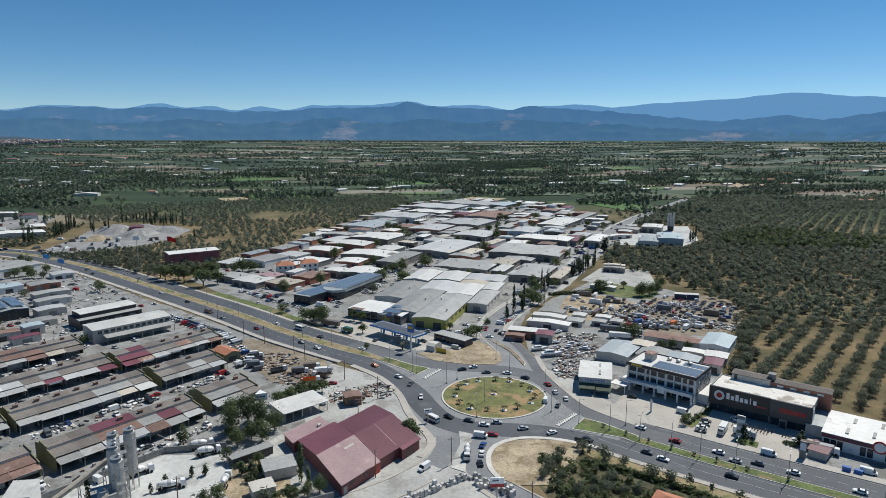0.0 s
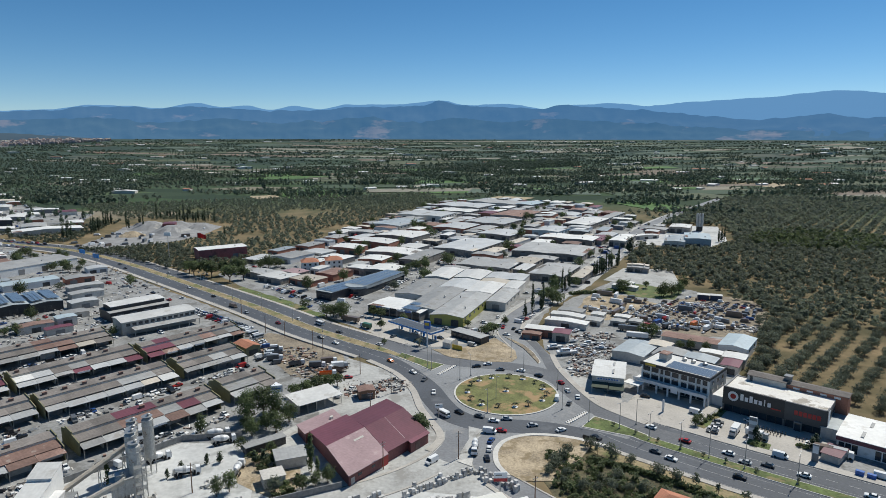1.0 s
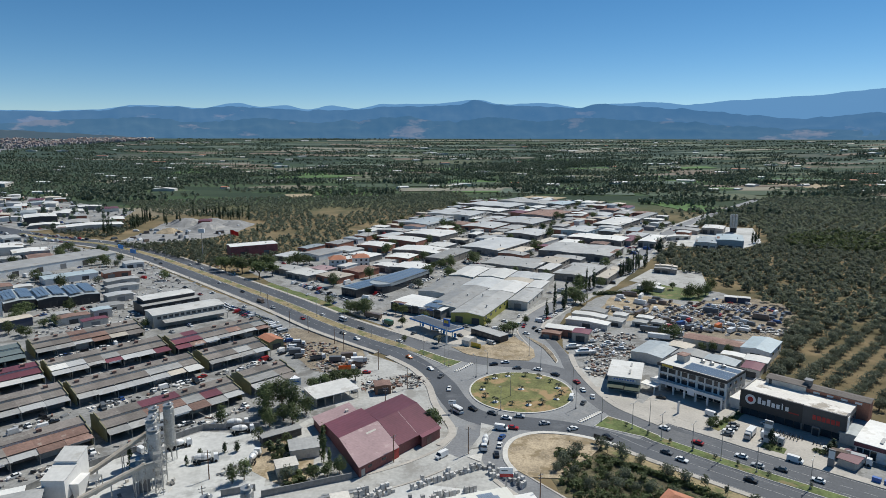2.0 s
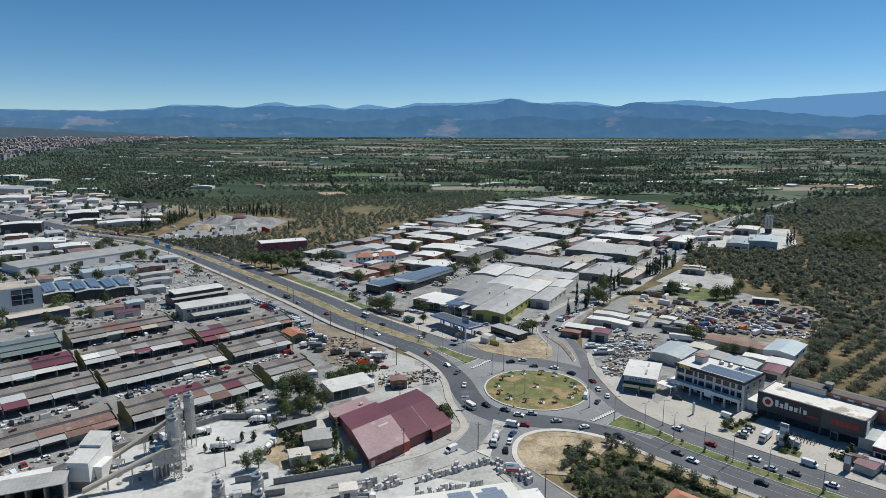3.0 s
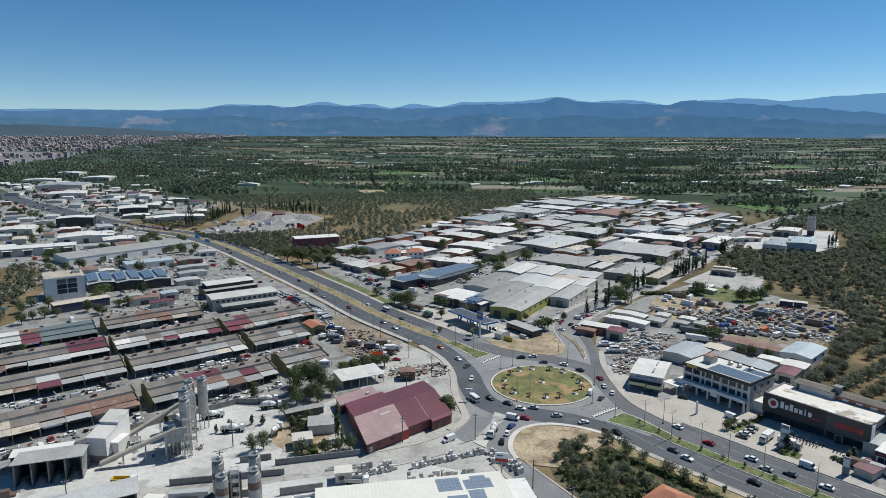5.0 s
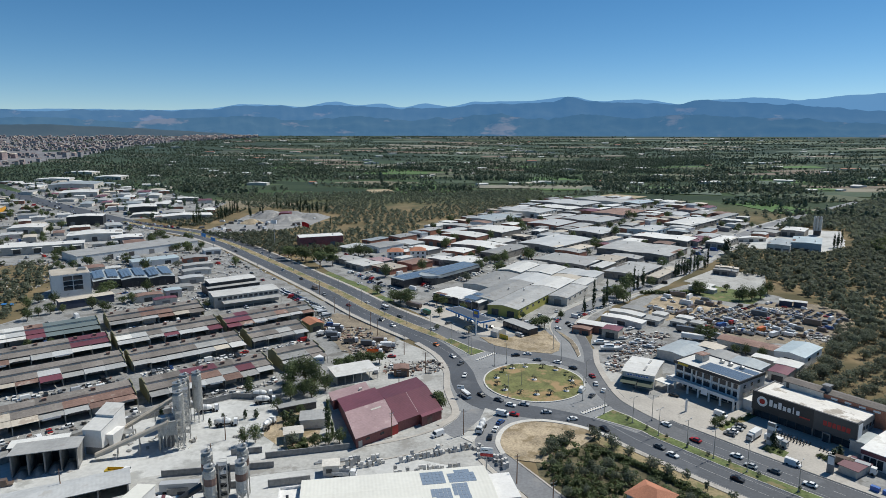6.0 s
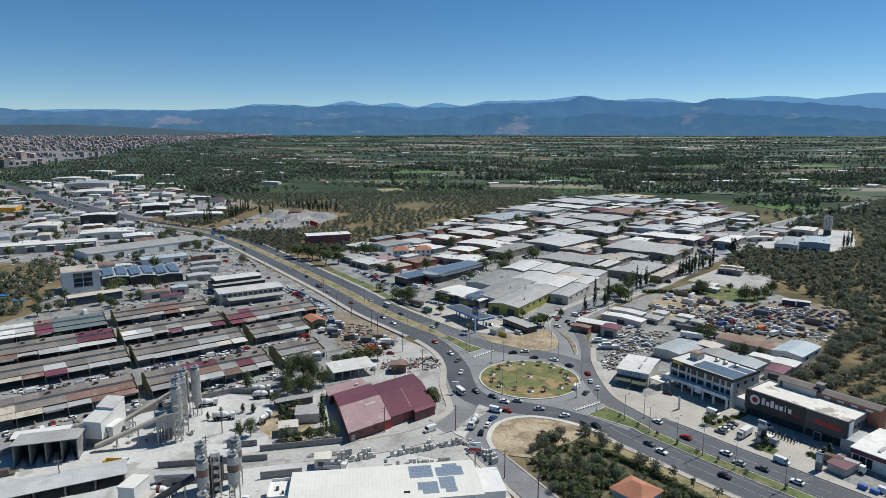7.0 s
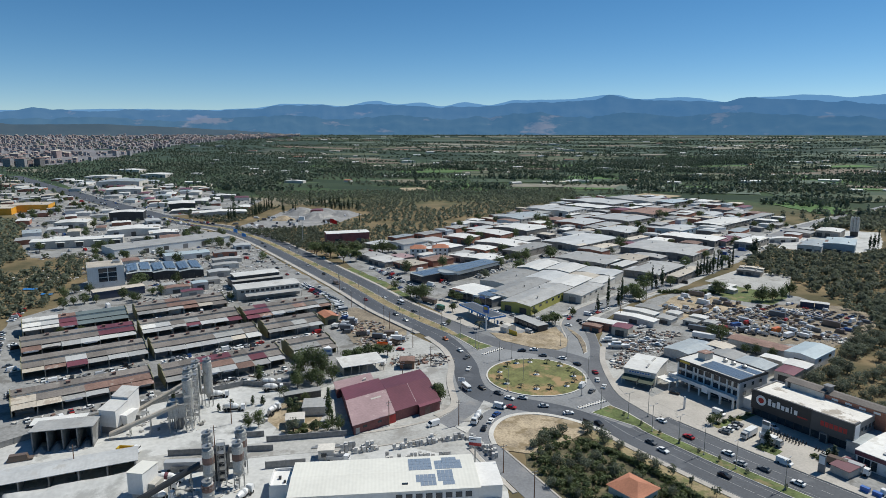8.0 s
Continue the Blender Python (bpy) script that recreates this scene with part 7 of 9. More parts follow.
# boat yard
for i, (x, y, turn, size) in enumerate(((45.8, 281.5, 15, 1.15), (50.2, 273.5, 12, 1.5), (60.4, 285.2, 30, 0.8), (63.0, 289.5, -20, 0.8), (55.3, 291.5, 20, 0.8), (66.7, 281.7, 160, 0.9), (59.3, 308.1, 40, 0.8), (56.5, 279.5, 5, 0.7), (69, 288, 50, 0.75), (53, 283.5, 190, 0.7), (63, 276, 80, 0.7))):
    vehicle("boat", ("car_white", "car_white", "car_silver")[i % 3], x, y, turn, 0.05, size)
# workshop yards
q = random.Random(9)
for x, y, length in ((-139.2, 130.8, 45), (-108, 168.7, 46), (-167.3, 157, 45), (-136.2, 193.2, 46), (-105.3, 232.4, 27), (-192, 176, 45), (-161.3, 213, 46), (-129.6, 249.5, 46), (-217, 196.5, 45), (-187.6, 237, 45)):
    u = 2.0
    while u < length - 2:
        u += q.uniform(1.5, 3.4)
        v = -q.choice([1.0, 2.5, 3.0, 6.0, 8.5, 11])
        px, py = x + C52 * u - S52 * v, y + S52 * u + C52 * v
        if free(px, py, 0.5) and u < length - 1:
            vehicle(q.choice(("car",) * 8 + ("van", "van")), q.choice(COLS), px, py, ROWTURN + q.choice([0, 90, 180, 270]) + q.uniform(-8, 8), 0.05)
# scrapyard of trucks and cars
SCRAP = [(86, 308), (84, 334), (96, 352), (116, 368), (142, 385), (172, 384), (169, 352), (152, 324), (122, 308), (106, 316)]
SCOLS = ["car_white"] * 5 + ["car_silver"] * 4 + ["car_grey"] * 9 + ["car_rust"] * 8 + ["car_blue", "car_blue", "car_red", "car_orange"]
for i in range(26):
    for j in range(26):
        u, v = -4 + i * 4.4, -6 + j * 3.6
        x, y = 86 + u * 0.83 + v * 0.56 - 20, 330 - u * 0.56 + v * 0.83
        x, y = x + q.uniform(-0.6, 0.6), y + q.uniform(-0.6, 0.6)
        if inside(x, y, SCRAP) and free(x, y, 1.5) and noise.noise((x * 0.07, y * 0.07, 2)) > -0.32:
            far_part = y > 345 + (x - 120) * 0.3
            kind = q.choice(("car",) * 9 + ("van",)) if far_part else q.choice(("truck", "tipper", "tipper", "tipper", "car", "van", "van"))
            if not far_part and (i + j) % 2:
                continue
            vehicle(kind, q.choice(SCOLS), x, y, -34 + q.choice([0, 90, 180]) + q.uniform(-8, 8), 0.05, 0.78)
for x, y, turn, kind, col in ((86, 311, -18, "trailer", "car_grey"), (95.5, 305.5, -28, "trailer", "car_silver"), (87.5, 299.4, -14, "trailer", "car_white"), (127, 351, -26, "trailer", "car_grey"), (104, 324, 40, "truck", "car_blue"), (107, 318, 40, "truck", "car_grey"), (122, 322, 50, "truck", "car_orange"), (126, 315, 50, "truck", "car_white"), (150, 341, -30, "trailer", "car_rust"), (109, 334, -30, "truck", "car_silver")):
    vehicle(kind, col, x, y, turn, 0.06)
for x, y in ((-335, 539), (-319, 536), (-357, 546), (-319, 566), (-312, 577), (-365, 595), (-352, 600), (-330, 545), (-341, 552)):
    vehicle(q.choice(("tipper", "truck", "trailer")), q.choice(["car_white", "car_silver", "car_grey", "car_rust"]), x, y, q.uniform(0, 360), 0.07)
k = random.Random(77)
for i in range(7):
    for j in range(6):
        x, y = 70 + i * 4.2 + j * 3.1 + k.uniform(-1, 1), 350 - i * 2.2 + j * 7.2 + k.uniform(-1, 1)
        if free(x, y, 2) and k.random() < 0.75 and inside(x, y, [(64, 348), (84, 398), (104, 380), (118, 366), (96, 350), (86, 334), (78, 330)]):
            vehicle(k.choice(("truck", "tipper", "van", "trailer", "car")), k.choice(["car_white", "car_grey", "car_grey", "car_rust", "car_silver", "car_rust"]), x, y, -28 + k.choice([0, 90]) + k.uniform(-6, 6), 0.06, 0.9)
for i in range(26):
    x, y = k.uniform(-360, -265), k.uniform(530, 690)
    if inside(x, y, QUARRY) and free(x, y, 3):
        vehicle(k.choice(("truck", "tipper", "tipper", "van", "trailer")), k.choice(["car_white", "car_silver", "car_grey", "car_rust"]), x, y, k.uniform(0, 360), 0.07)
# loose cars about the estate and along the far road
for region, count in ((NORTH_YARD, 300), (WEST_YARD, 230), (FAR_WEST, 220), (FAR_SOUTH, 160)):
    xs, ys = [a for a, b in region], [b for a, b in region]
    done = tries = 0
    while done < count and tries < 5000:
        tries += 1
        x, y = q.uniform(min(xs), max(xs)), q.uniform(min(ys), max(ys))
        if inside(x, y, region) and free(x, y, 2.2) and not near_line(x, y, WEST, 19) and not (region is WEST_YARD and (x > -100 or y < 215)):
            vehicle(q.choice(("car",) * 8 + ("van", "truck")), q.choice(COLS), x, y, q.choice([-25, 65, 155]) + q.uniform(-10, 10), 0.05)
            done += 1
for i in range(150):
    a = WEST[2 + i // 5]
    b = WEST[3 + i // 5]
    k = q.random()
    px, py = a[0] + (b[0] - a[0]) * k, a[1] + (b[1] - a[1]) * k
    d = Vector((b[0] - a[0], b[1] - a[1])).normalized()
    o = q.choice([-9.5, -6, 6, 9.5] + [-18.5, 18] * (i < 110))
    if not free(px - d.y * o, py + d.x * o, 1.5):
        continue
    vehicle(q.choice(("car", "car", "car", "van")), q.choice(COLS), px - d.y * o, py + d.x * o, math.degrees(math.atan2(d.y, d.x)), 0.14)


def joined(name, shapes, label, category):
    """Several shapes, each in its own material, as one mesh of small far things."""
    vs, fs, ms = [], [], []
    me = bpy.data.meshes.new(name)
    for i, (m, s) in enumerate(shapes.items()):
        k = len(vs)
        vs += s.v
        fs += [tuple(k + j for j in f2) for f2 in s.f]
        ms += [i] * len(s.f)
        me.materials.append(M[m])
    me.from_pydata(vs, [], fs)
    me.polygons.foreach_set("material_index", ms)
    me.update()
    return tagged(new(name, me), label, category, "", "stuff")


def clutter(name, spots, label, seed, palette):
    """Odds and ends of many sizes strewn over yards: crates, sheets, beams, drums."""
    k = random.Random(seed)
    heap = {}
    for x0, y0, rx, ry, turn, n in spots:
        c0, s0 = math.cos(radians(turn)), math.sin(radians(turn))
        for i in range(n):
            a, d = k.uniform(0, 6.28), math.sqrt(k.random())
            u, v = rx * d * math.cos(a), ry * d * math.sin(a)
            x, y = x0 + u * c0 - v * s0, y0 + u * s0 + v * c0
            if not free(x, y, 0.4) or near_line(x, y, WEST, 14):
                continue
            b = k.choice([0, 0, 1, 2])
            w, l2, h = ((0.5, 0.7, 0.6), (0.2, 1.6, 0.25), (0.8, 1.2, 0.4))[b]
            w, l2, h, t = w * k.uniform(0.4, 1.1), l2 * k.uniform(0.4, 1.1), h * k.uniform(0.5, 1.6), k.uniform(0, 3.14)
            c, s1 = math.cos(t), math.sin(t)
            sh = Shape().box(-w, w, -l2, l2, 0, h)
            heap.setdefault(k.choice(palette), Shape()).add([(x + p0 * c - p1 * s1, y + p0 * s1 + p1 * c, 0.04 + p2) for p0, p1, p2 in sh.v], sh.f[1:])
    return joined(name, heap, label, "clutter")


JUNK = ["rust", "grey", "plaster", "plaster", "white_wall", "white_wall", "asbestos", "charcoal", "car_silver", "stone", "stone", "metal", "concrete"]
clutter("boat_yard_clutter", ((62, 281, 13, 9, 20, 210), (57, 262, 8, 10, 0, 90), (66, 300, 12, 7, 20, 100), (52, 253, 5, 6, 0, 50)), "jumble of boards, stone slabs and boat gear", 1, ["plaster", "white_wall", "stone", "stone", "asbestos", "grey", "wood", "charcoal", "car_silver", "rust"])
clutter("scrapyard_clutter", ((100, 326, 14, 12, 0, 90), (125, 335, 18, 16, 0, 120), (142, 364, 9, 6, -20, 260), (112, 350, 16, 14, 0, 80), (148, 318, 9, 5, -30, 150)), "jumble of scrap metal and vehicle parts", 2, JUNK)
clutter("lot_clutter", ((-55, 248, 12, 9, 40, 200), (-72, 264, 10, 12, 50, 130), (-33, 226, 8, 7, 0, 80), (-24, 232, 7, 8, 0, 60), (-88, 272, 6, 16, 40, 80)), "scrap iron and timber strewn over a lot", 3, ["rust", "rust", "asbestos", "charcoal", "grey", "wood", "stone", "concrete", "oily_dirt"])
clutter("workshop_clutter", [(x + C52 * length / 2 + S52 * 3.5, y + S52 * length / 2 - C52 * 3.5, length / 2, 4.5, ROWTURN, 60) for x, y, length in ((-139.2, 130.8, 45), (-108, 168.7, 46), (-167.3, 157, 45), (-136.2, 193.2, 46), (-105.3, 232.4, 27), (-192, 176, 45), (-161.3, 213, 46), (-129.6, 249.5, 46), (-217, 196.5, 45), (-187.6, 237, 45))], "tyres, parts and crates before the workshops", 4, JUNK)
clutter("plant_clutter", ((-92, 142, 9, 5, 40, 14), (-48, 118, 10, 6, 20, 40), (-80, 147, 5, 5, 0, 12), (-62, 158, 5, 3, 0, 30)), "pipes, beams and spare parts about the plant", 5, ["metal", "silo", "plaster", "concrete", "car_silver"])
clutter("estate_clutter", ((-350, 372, 46, 10, 45, 160), (-20, 440, 60, 60, 0, 420), (30, 560, 70, 90, 0, 500), (-70, 540, 60, 60, 0, 380), (-250, 380, 90, 60, 50, 620), (-300, 330, 60, 30, 50, 320), (60, 680, 80, 90, 0, 380), (-420, 470, 90, 60, 40, 380), (-210, 300, 30, 40, 50, 260)), "goods, bins and scrap between the halls", 6, JUNK)
joined("distant_vehicles", FAR, "many small parked cars and vans far off", "vehicles")


# ---- trees ----
def crown(seed, rx, rz, z0, clumps, leaves, size, taper=0.0, spread=0.17):
    """A crown of many small leaf sprays, gathered in clumps inside an uneven egg shape."""
    k = np.random.RandomState(seed)
    out = []
    for c in range(clumps):
        while True:
            p = k.uniform(-1, 1, 3)
            if 0.25 < np.dot(p, p) < 1:
                break
        h = (p[2] + 1) / 2
        wide = rx * (1 - taper * h) * k.uniform(0.75, 1.15)
        mid = np.array([p[0] * wide, p[1] * wide, z0 + rz * (p[2] + 1)])
        for i in range(leaves):
            at = mid + k.normal(0, 1, 3) * np.array([rx, rx, rz]) * spread
            out_way = (at - np.array([0, 0, z0 + rz * 0.7])) / np.array([rx, rx, rz])
            n = out_way / max(1e-6, np.linalg.norm(out_way)) * 1.5 + k.normal(0, 1, 3) * 0.6
            n /= np.linalg.norm(n)
            a = np.cross(n, k.normal(0, 1, 3))
            a /= np.linalg.norm(a)
            b = np.cross(n, a)
            s = size * k.uniform(0.6, 1.3)
            out.append([at + a * s, at + b * s * 0.7, at - a * s, at - b * s * 0.7])
    return np.array(out)


def quads_mesh(name, quads, material):
    me = bpy.data.meshes.new(name)
    n = len(quads)
    me.vertices.add(4 * n), me.loops.add(4 * n), me.polygons.add(n)
    me.vertices.foreach_set("co", quads.reshape(-1).astype(np.float32))
    me.loops.foreach_set("vertex_index", np.arange(4 * n, dtype=np.int32))
    me.polygons.foreach_set("loop_start", np.arange(0, 4 * n, 4, dtype=np.int32))
    me.materials.append(material)
    me.update(calc_edges=True)
    return me


def limbs(h, spread, r, n, seed, base=0.0):
    k = random.Random(seed)
    s = Shape().tube((0, 0, base), (0.05 * h, 0, h * 0.55), r, r * 0.7, 7)
    for i in range(n):
        a = 2 * math.pi * i / n + k.uniform(-0.4, 0.4)
        s.tube((0.04 * h, 0, h * k.uniform(0.4, 0.55)), (spread * math.cos(a), spread * math.sin(a), h * k.uniform(0.8, 1.15)), r * 0.55, r * 0.15, 5)
    return s


KINDS = {
    # kind: (name, label, leaf material, radius, half height, foot of crown, clumps, leaves, leaf size, taper, trunk height, trunk radius, limbs)
    "olive": ("olive_tree", "grey-green olive tree on dry brown soil", "olive_leaf", 2.5, 1.6, 0.7, 27, 20, 0.25, 0.25, 1.6, 0.22, 4),
    "broad": ("broadleaf_tree", "full green broadleaf tree", "leaf", 2.9, 2.3, 1.3, 44, 25, 0.25, 0.2, 2.8, 0.2, 5),
    "euca": ("eucalyptus_tree", "tall loose grey-green eucalyptus tree", "leaf", 3.3, 4.4, 2.4, 54, 26, 0.3, 0.3, 5.5, 0.28, 6),
    "pine": ("umbrella_pine", "dark round-crowned umbrella pine", "leaf", 3.0, 1.6, 2.6, 40, 16, 0.36, 0.35, 3.4, 0.22, 6),
    "cypress": ("cypress", "slim dark column cypress", "cypress_leaf", 0.95, 4.6, 0.3, 30, 12, 0.34, 0.75, 2.0, 0.12, 2),
    "poplar": ("poplar", "slim tall green poplar", "leaf", 1.25, 5.2, 1.0, 36, 12, 0.36, 0.55, 4.0, 0.14, 3),
    "fir": ("conifer", "small dark conical conifer", "cypress_leaf", 1.5, 2.0, 0.3, 26, 12, 0.32, 0.85, 1.5, 0.1, 2),
    "young": ("young_tree", "small thin roadside tree", "olive_leaf", 1.25, 1.25, 1.2, 14, 9, 0.3, 0.2, 1.9, 0.08, 4),
    "shrub": ("shrub", "low dense green shrub", "leaf", 1.5, 0.9, 0.0, 18, 11, 0.34, 0.2, 0.6, 0.08, 3),
}
TREES = {}


def tree(kind, x, y, size=1.0, turn=None, variant=None):
    name, label, leaf, rx, rz, z0, clumps, leaves, ls, taper, th, tr, nl = KINDS[kind]
    if kind != "shrub" and not free(x, y, 0.3):
        return None
    v = int(abs(x * 7 + y * 3)) % 3 if variant is None else variant
    turn = (x * 37 + y * 17) % 360 if turn is None else turn
    if (kind, v) in TREES:
        return put(TREES[(kind, v)], x, y, 0, turn, size)
    t = thing(name, 0, 0, 0, 0, label, "tree" if kind != "shrub" else "shrub", name.replace("_", " ") + "s")
    part("trunk", limbs(th, rx * 0.6, tr, nl, v, -0.1), "trunk", t)
    part("crown", quads_mesh("crown", crown(100 + 7 * v + len(kind), rx * (1 + 0.12 * (v - 1)), rz * (1 - 0.1 * (v - 1)), z0, clumps, leaves, ls, taper, 0.2), M[leaf]), None, t)
    t.matrix_basis = pose(x, y, 0, 0, 0, turn) @ Matrix.Scale(size, 4)
    TREES[(kind, v)] = t
    return t


# trees that stand singly
for kind, x, y, s in (("euca", -68, 196, 1.0), ("euca", -64, 201, 1.15), ("broad", -60, 192, 1.0), ("broad", -56, 190, 1.2), ("broad", -54, 198, 1.15), ("euca", -59, 199, 1.0), ("broad", -63, 187, 1.0), ("euca", -70, 203, 0.9), ("euca", -80, 187, 0.62), ("broad", -66, 191, 0.9),
                      ("broad", -63, 177.5, 0.7), ("broad", -53, 176, 0.6), ("fir", -56, 170, 0.9), ("fir", -53.4, 170.4, 1.0), ("poplar", -37.8, 165.8, 1.05), ("poplar", -35.0, 162.6, 0.62), ("olive", -45, 155, 1.1), ("olive", -48.5, 158, 1.2), ("broad", -34.5, 158.5, 0.72), ("broad", -37.5, 156, 0.7), ("broad", -31.5, 160.5, 0.85)):
    tree(kind, x, y, s)
for kind, x, y, s in (("fir", -76, 164.5, 0.7), ("fir", -78, 160, 0.6), ("fir", -70, 168.5, 0.7), ("fir", -66.5, 169.5, 0.8), ("broad", -52, 168, 0.5), ("euca", -60, 151.5, 0.55), ("euca", -57.5, 154, 0.6), ("olive", -48, 170.5, 0.7), ("pine", -8.8, 194.6, 1.0), ("pine", -7, 192.4, 0.8),
                      ("poplar", -92, 154, 0.75), ("pine", -58, 219, 0.9), ("pine", -54.5, 221.5, 1.0), ("pine", -51, 224.5, 1.05), ("pine", -47.5, 227.5, 1.0), ("pine", -44.5, 230.5, 0.9), ("broad", -101, 251, 0.6), ("broad", -205, 206, 0.7), ("broad", -196, 210, 0.7), ("broad", -130, 218, 0.6)):
    tree(kind, x, y, s)
for kind, x, y, s in (("pine", -188.8, 421.9, 1.8), ("pine", -181, 424, 1.9), ("pine", -174.5, 418, 1.9), ("pine", -168, 424, 1.7), ("pine", -162.9, 436, 1.8), ("pine", -156.7, 405, 2.0), ("pine", -150, 412, 1.6), ("pine", -196, 430, 1.6), ("broad", -150, 447, 1.3), ("broad", -166, 448, 1.2), ("broad", -88.3, 342.8, 1.0), ("broad", -68, 326.5, 1.35),
                      ("broad", -63, 322.5, 1.5), ("broad", -72.3, 327.5, 1.3), ("broad", -64, 331, 1.3), ("pine", -46.6, 328, 1.0), ("pine", -42.5, 326, 1.0), ("pine", -39, 306, 0.8), ("broad", -29, 318, 0.8), ("pine", 14, 296, 1.1), ("pine", 17.5, 299.5, 1.1), ("broad", 15.5, 303, 0.9)):
    tree(kind, x, y, s)
for kind, x, y, s in (("broad", 100.6, 395, 1.35), ("broad", 73.7, 408, 1.1), ("broad", 123.5, 384, 1.5), ("broad", 129, 386, 1.3), ("broad", 135, 392, 1.3), ("broad", 141, 404, 1.4), ("broad", 94.9, 301, 1.2), ("broad", 91, 304, 1.0), ("broad", 73.7, 274.5, 1.15), ("broad", 77, 277, 0.9), ("pine", 52.5, 373, 1.3), ("pine", 47.5, 366, 1.3),
                      ("pine", 118, 405, 0.8), ("broad", 108, 284, 0.8), ("broad", 114, 281, 0.8), ("broad", 119, 279, 0.8), ("broad", 104, 286, 0.7), ("pine", 4.6, 312, 0.7), ("broad", 24, 318, 0.8), ("broad", 119, 212, 0.9), ("fir", 100.2, 193.5, 1.1), ("fir", 116, 190, 0.9), ("fir", 118, 192, 0.9), ("broad", 86.5, 207, 0.6), ("broad", 84.5, 204, 0.6)):
    tree(kind, x, y, s)
for i, (x, y) in enumerate(((62.6, 391.1), (65, 396.9), (68.4, 403.2), (73.6, 418.5), (75.3, 421.9), (83.6, 427.1), (88.9, 437.6), (90.9, 439.4), (93, 441.8), (95.1, 444.2), (97.3, 447.4), (99.4, 449.9), (101.7, 453.7), (105, 461.2), (108, 468.8), (113.6, 473.8), (116.4, 481.6), (35.5, 332), (40.2, 341.3), (45.4, 346.9), (46.9, 351.6))):
    tree("cypress", x, y, (1.35, 1.15, 1.5, 1.25)[i % 4])
tree("fir", 138, 538.9, 3.0)
for i, (x, y) in enumerate(((-262, 258), (-246, 250), (-242.4, 254), (-238, 258), (-243.7, 241.2), (-221, 282.8), (-216, 284.5), (-213.5, 297), (-229, 269), (-222, 268.7), (-337.6, 351), (-329, 347), (-322, 350), (-168, 287), (-250, 300), (-262, 290))):
    tree("broad", x, y, (1.1, 0.85, 1.0, 0.75)[i % 4])
for i, (x, y) in enumerate(((68.6, 502.7), (49.4, 509.8), (54.7, 507.1), (41.7, 516.4), (34.9, 537.5), (85.8, 499.4), (92.8, 497.4), (99.6, 511.3), (57.9, 387.2), (53.8, 364.5), (101.3, 394.3), (121.9, 383.4), (27.5, 521.4), (16.1, 527.5), (-13.3, 471.7), (45.2, 604.4), (50.5, 608.2), (55.8, 605), (64.9, 746.9), (71.4, 748.7), (111.4, 695.8), (57.7, 425.8), (32.4, 447.7),
                            (-29, 455.8), (-14, 475.5), (-36.7, 453.6), (-41.6, 420.4), (-43.6, 410.1), (-81.6, 557.1), (-88.9, 538.4), (-52.6, 595.1), (-36.2, 606.1), (-58.9, 662.7), (-52.9, 481.2), (-141.2, 452.3), (-138.3, 457.4), (-145.7, 451.1), (-59.8, 557.6))):
    tree("broad", x, y, (1.7, 1.35, 1.5, 1.2)[i % 4])
for x, y, s in ((140.2, 566.5, 1.8), (-342, 640, 1.4), (-350, 648, 1.6), (-358, 640, 1.5), (-366, 650, 1.6), (-330, 690, 1.3), (-322, 692, 1.4), (-310, 694, 1.4), (-300, 695, 1.3), (-290, 697, 1.4), (-372, 560, 1.5), (-380, 566, 1.7), (-376, 572, 1.6), (-384, 580, 1.5), (-239, 600, 1.2), (232, 596, 1.4), (236, 600, 1.5), (240, 604, 1.4)):
    tree("cypress", x, y, s)
k = random.Random(53)
for x0, y0, x1, y1, n in ((-375, 598, -398, 676, 12), (-368, 716, -338, 748, 9), (-330, 700, -296, 716, 7)):
    for i in range(n):
        u = (i + 0.5) / n
        tree("cypress", x0 + (x1 - x0) * u + k.uniform(-2, 2), y0 + (y1 - y0) * u + k.uniform(-2, 2), k.uniform(1.2, 1.75))
# garden by the slip road
for i, (x, y) in enumerate(((33.9, 174.3), (31.2, 169.2), (38.6, 181.2), (35.0, 163.6), (40.1, 160.6), (43.7, 160.4), (47.9, 162.2), (52.4, 161.2), (56.7, 160.2), (62.0, 159.2), (50.3, 166.8), (46.1, 165.9), (36, 177.5), (33, 171.5), (38, 156), (45, 152), (52, 154), (60, 153), (68, 151), (74, 149), (41, 172), (36.5, 168), (57, 166), (65, 156), (80, 146), (72, 155), (88, 142), (48, 146), (64, 144), (40, 149))):
    if i < 13 or i % 2:
        tree("olive", x, y, (0.95, 0.75, 0.9, 0.65)[i % 4])
for i, (x, y) in enumerate(((46.2, 185.3), (51.5, 180.3), (56.5, 176.5), (63.2, 170.5), (67.3, 167.2), (72, 164.5), (77, 161.5), (83, 158), (47.7, 181.9))):
    tree("olive" if i < 5 else "young", x, y, (0.95, 1.15, 0.8, 1.0)[i % 4])
for line, off, start, stop, step in ((EAST, 0.0, 8, 30, 3),):
    for i in range(start, min(stop, len(line)), step):
        tree("young", line[i][0] + 0.4, line[i][1], 0.36 + 0.08 * (i % 3))
for i in range(34):
    u = i / 33
    tree("shrub", 45 + 38 * u, 177.5 - 27 * u + 3.5 * math.sin(u * 3), 0.85 + 0.1 * (i % 3))
for i, (x, y) in enumerate(((87, 205), (89, 207.4), (91.5, 210), (94, 212.6), (97, 215.8), (98.5, 190.6), (101.5, 191), (100, 193.4), (114, 189.5), (116.5, 188), (112.5, 191))):
    tree("shrub", x, y, 0.6 + 0.12 * (i % 3))
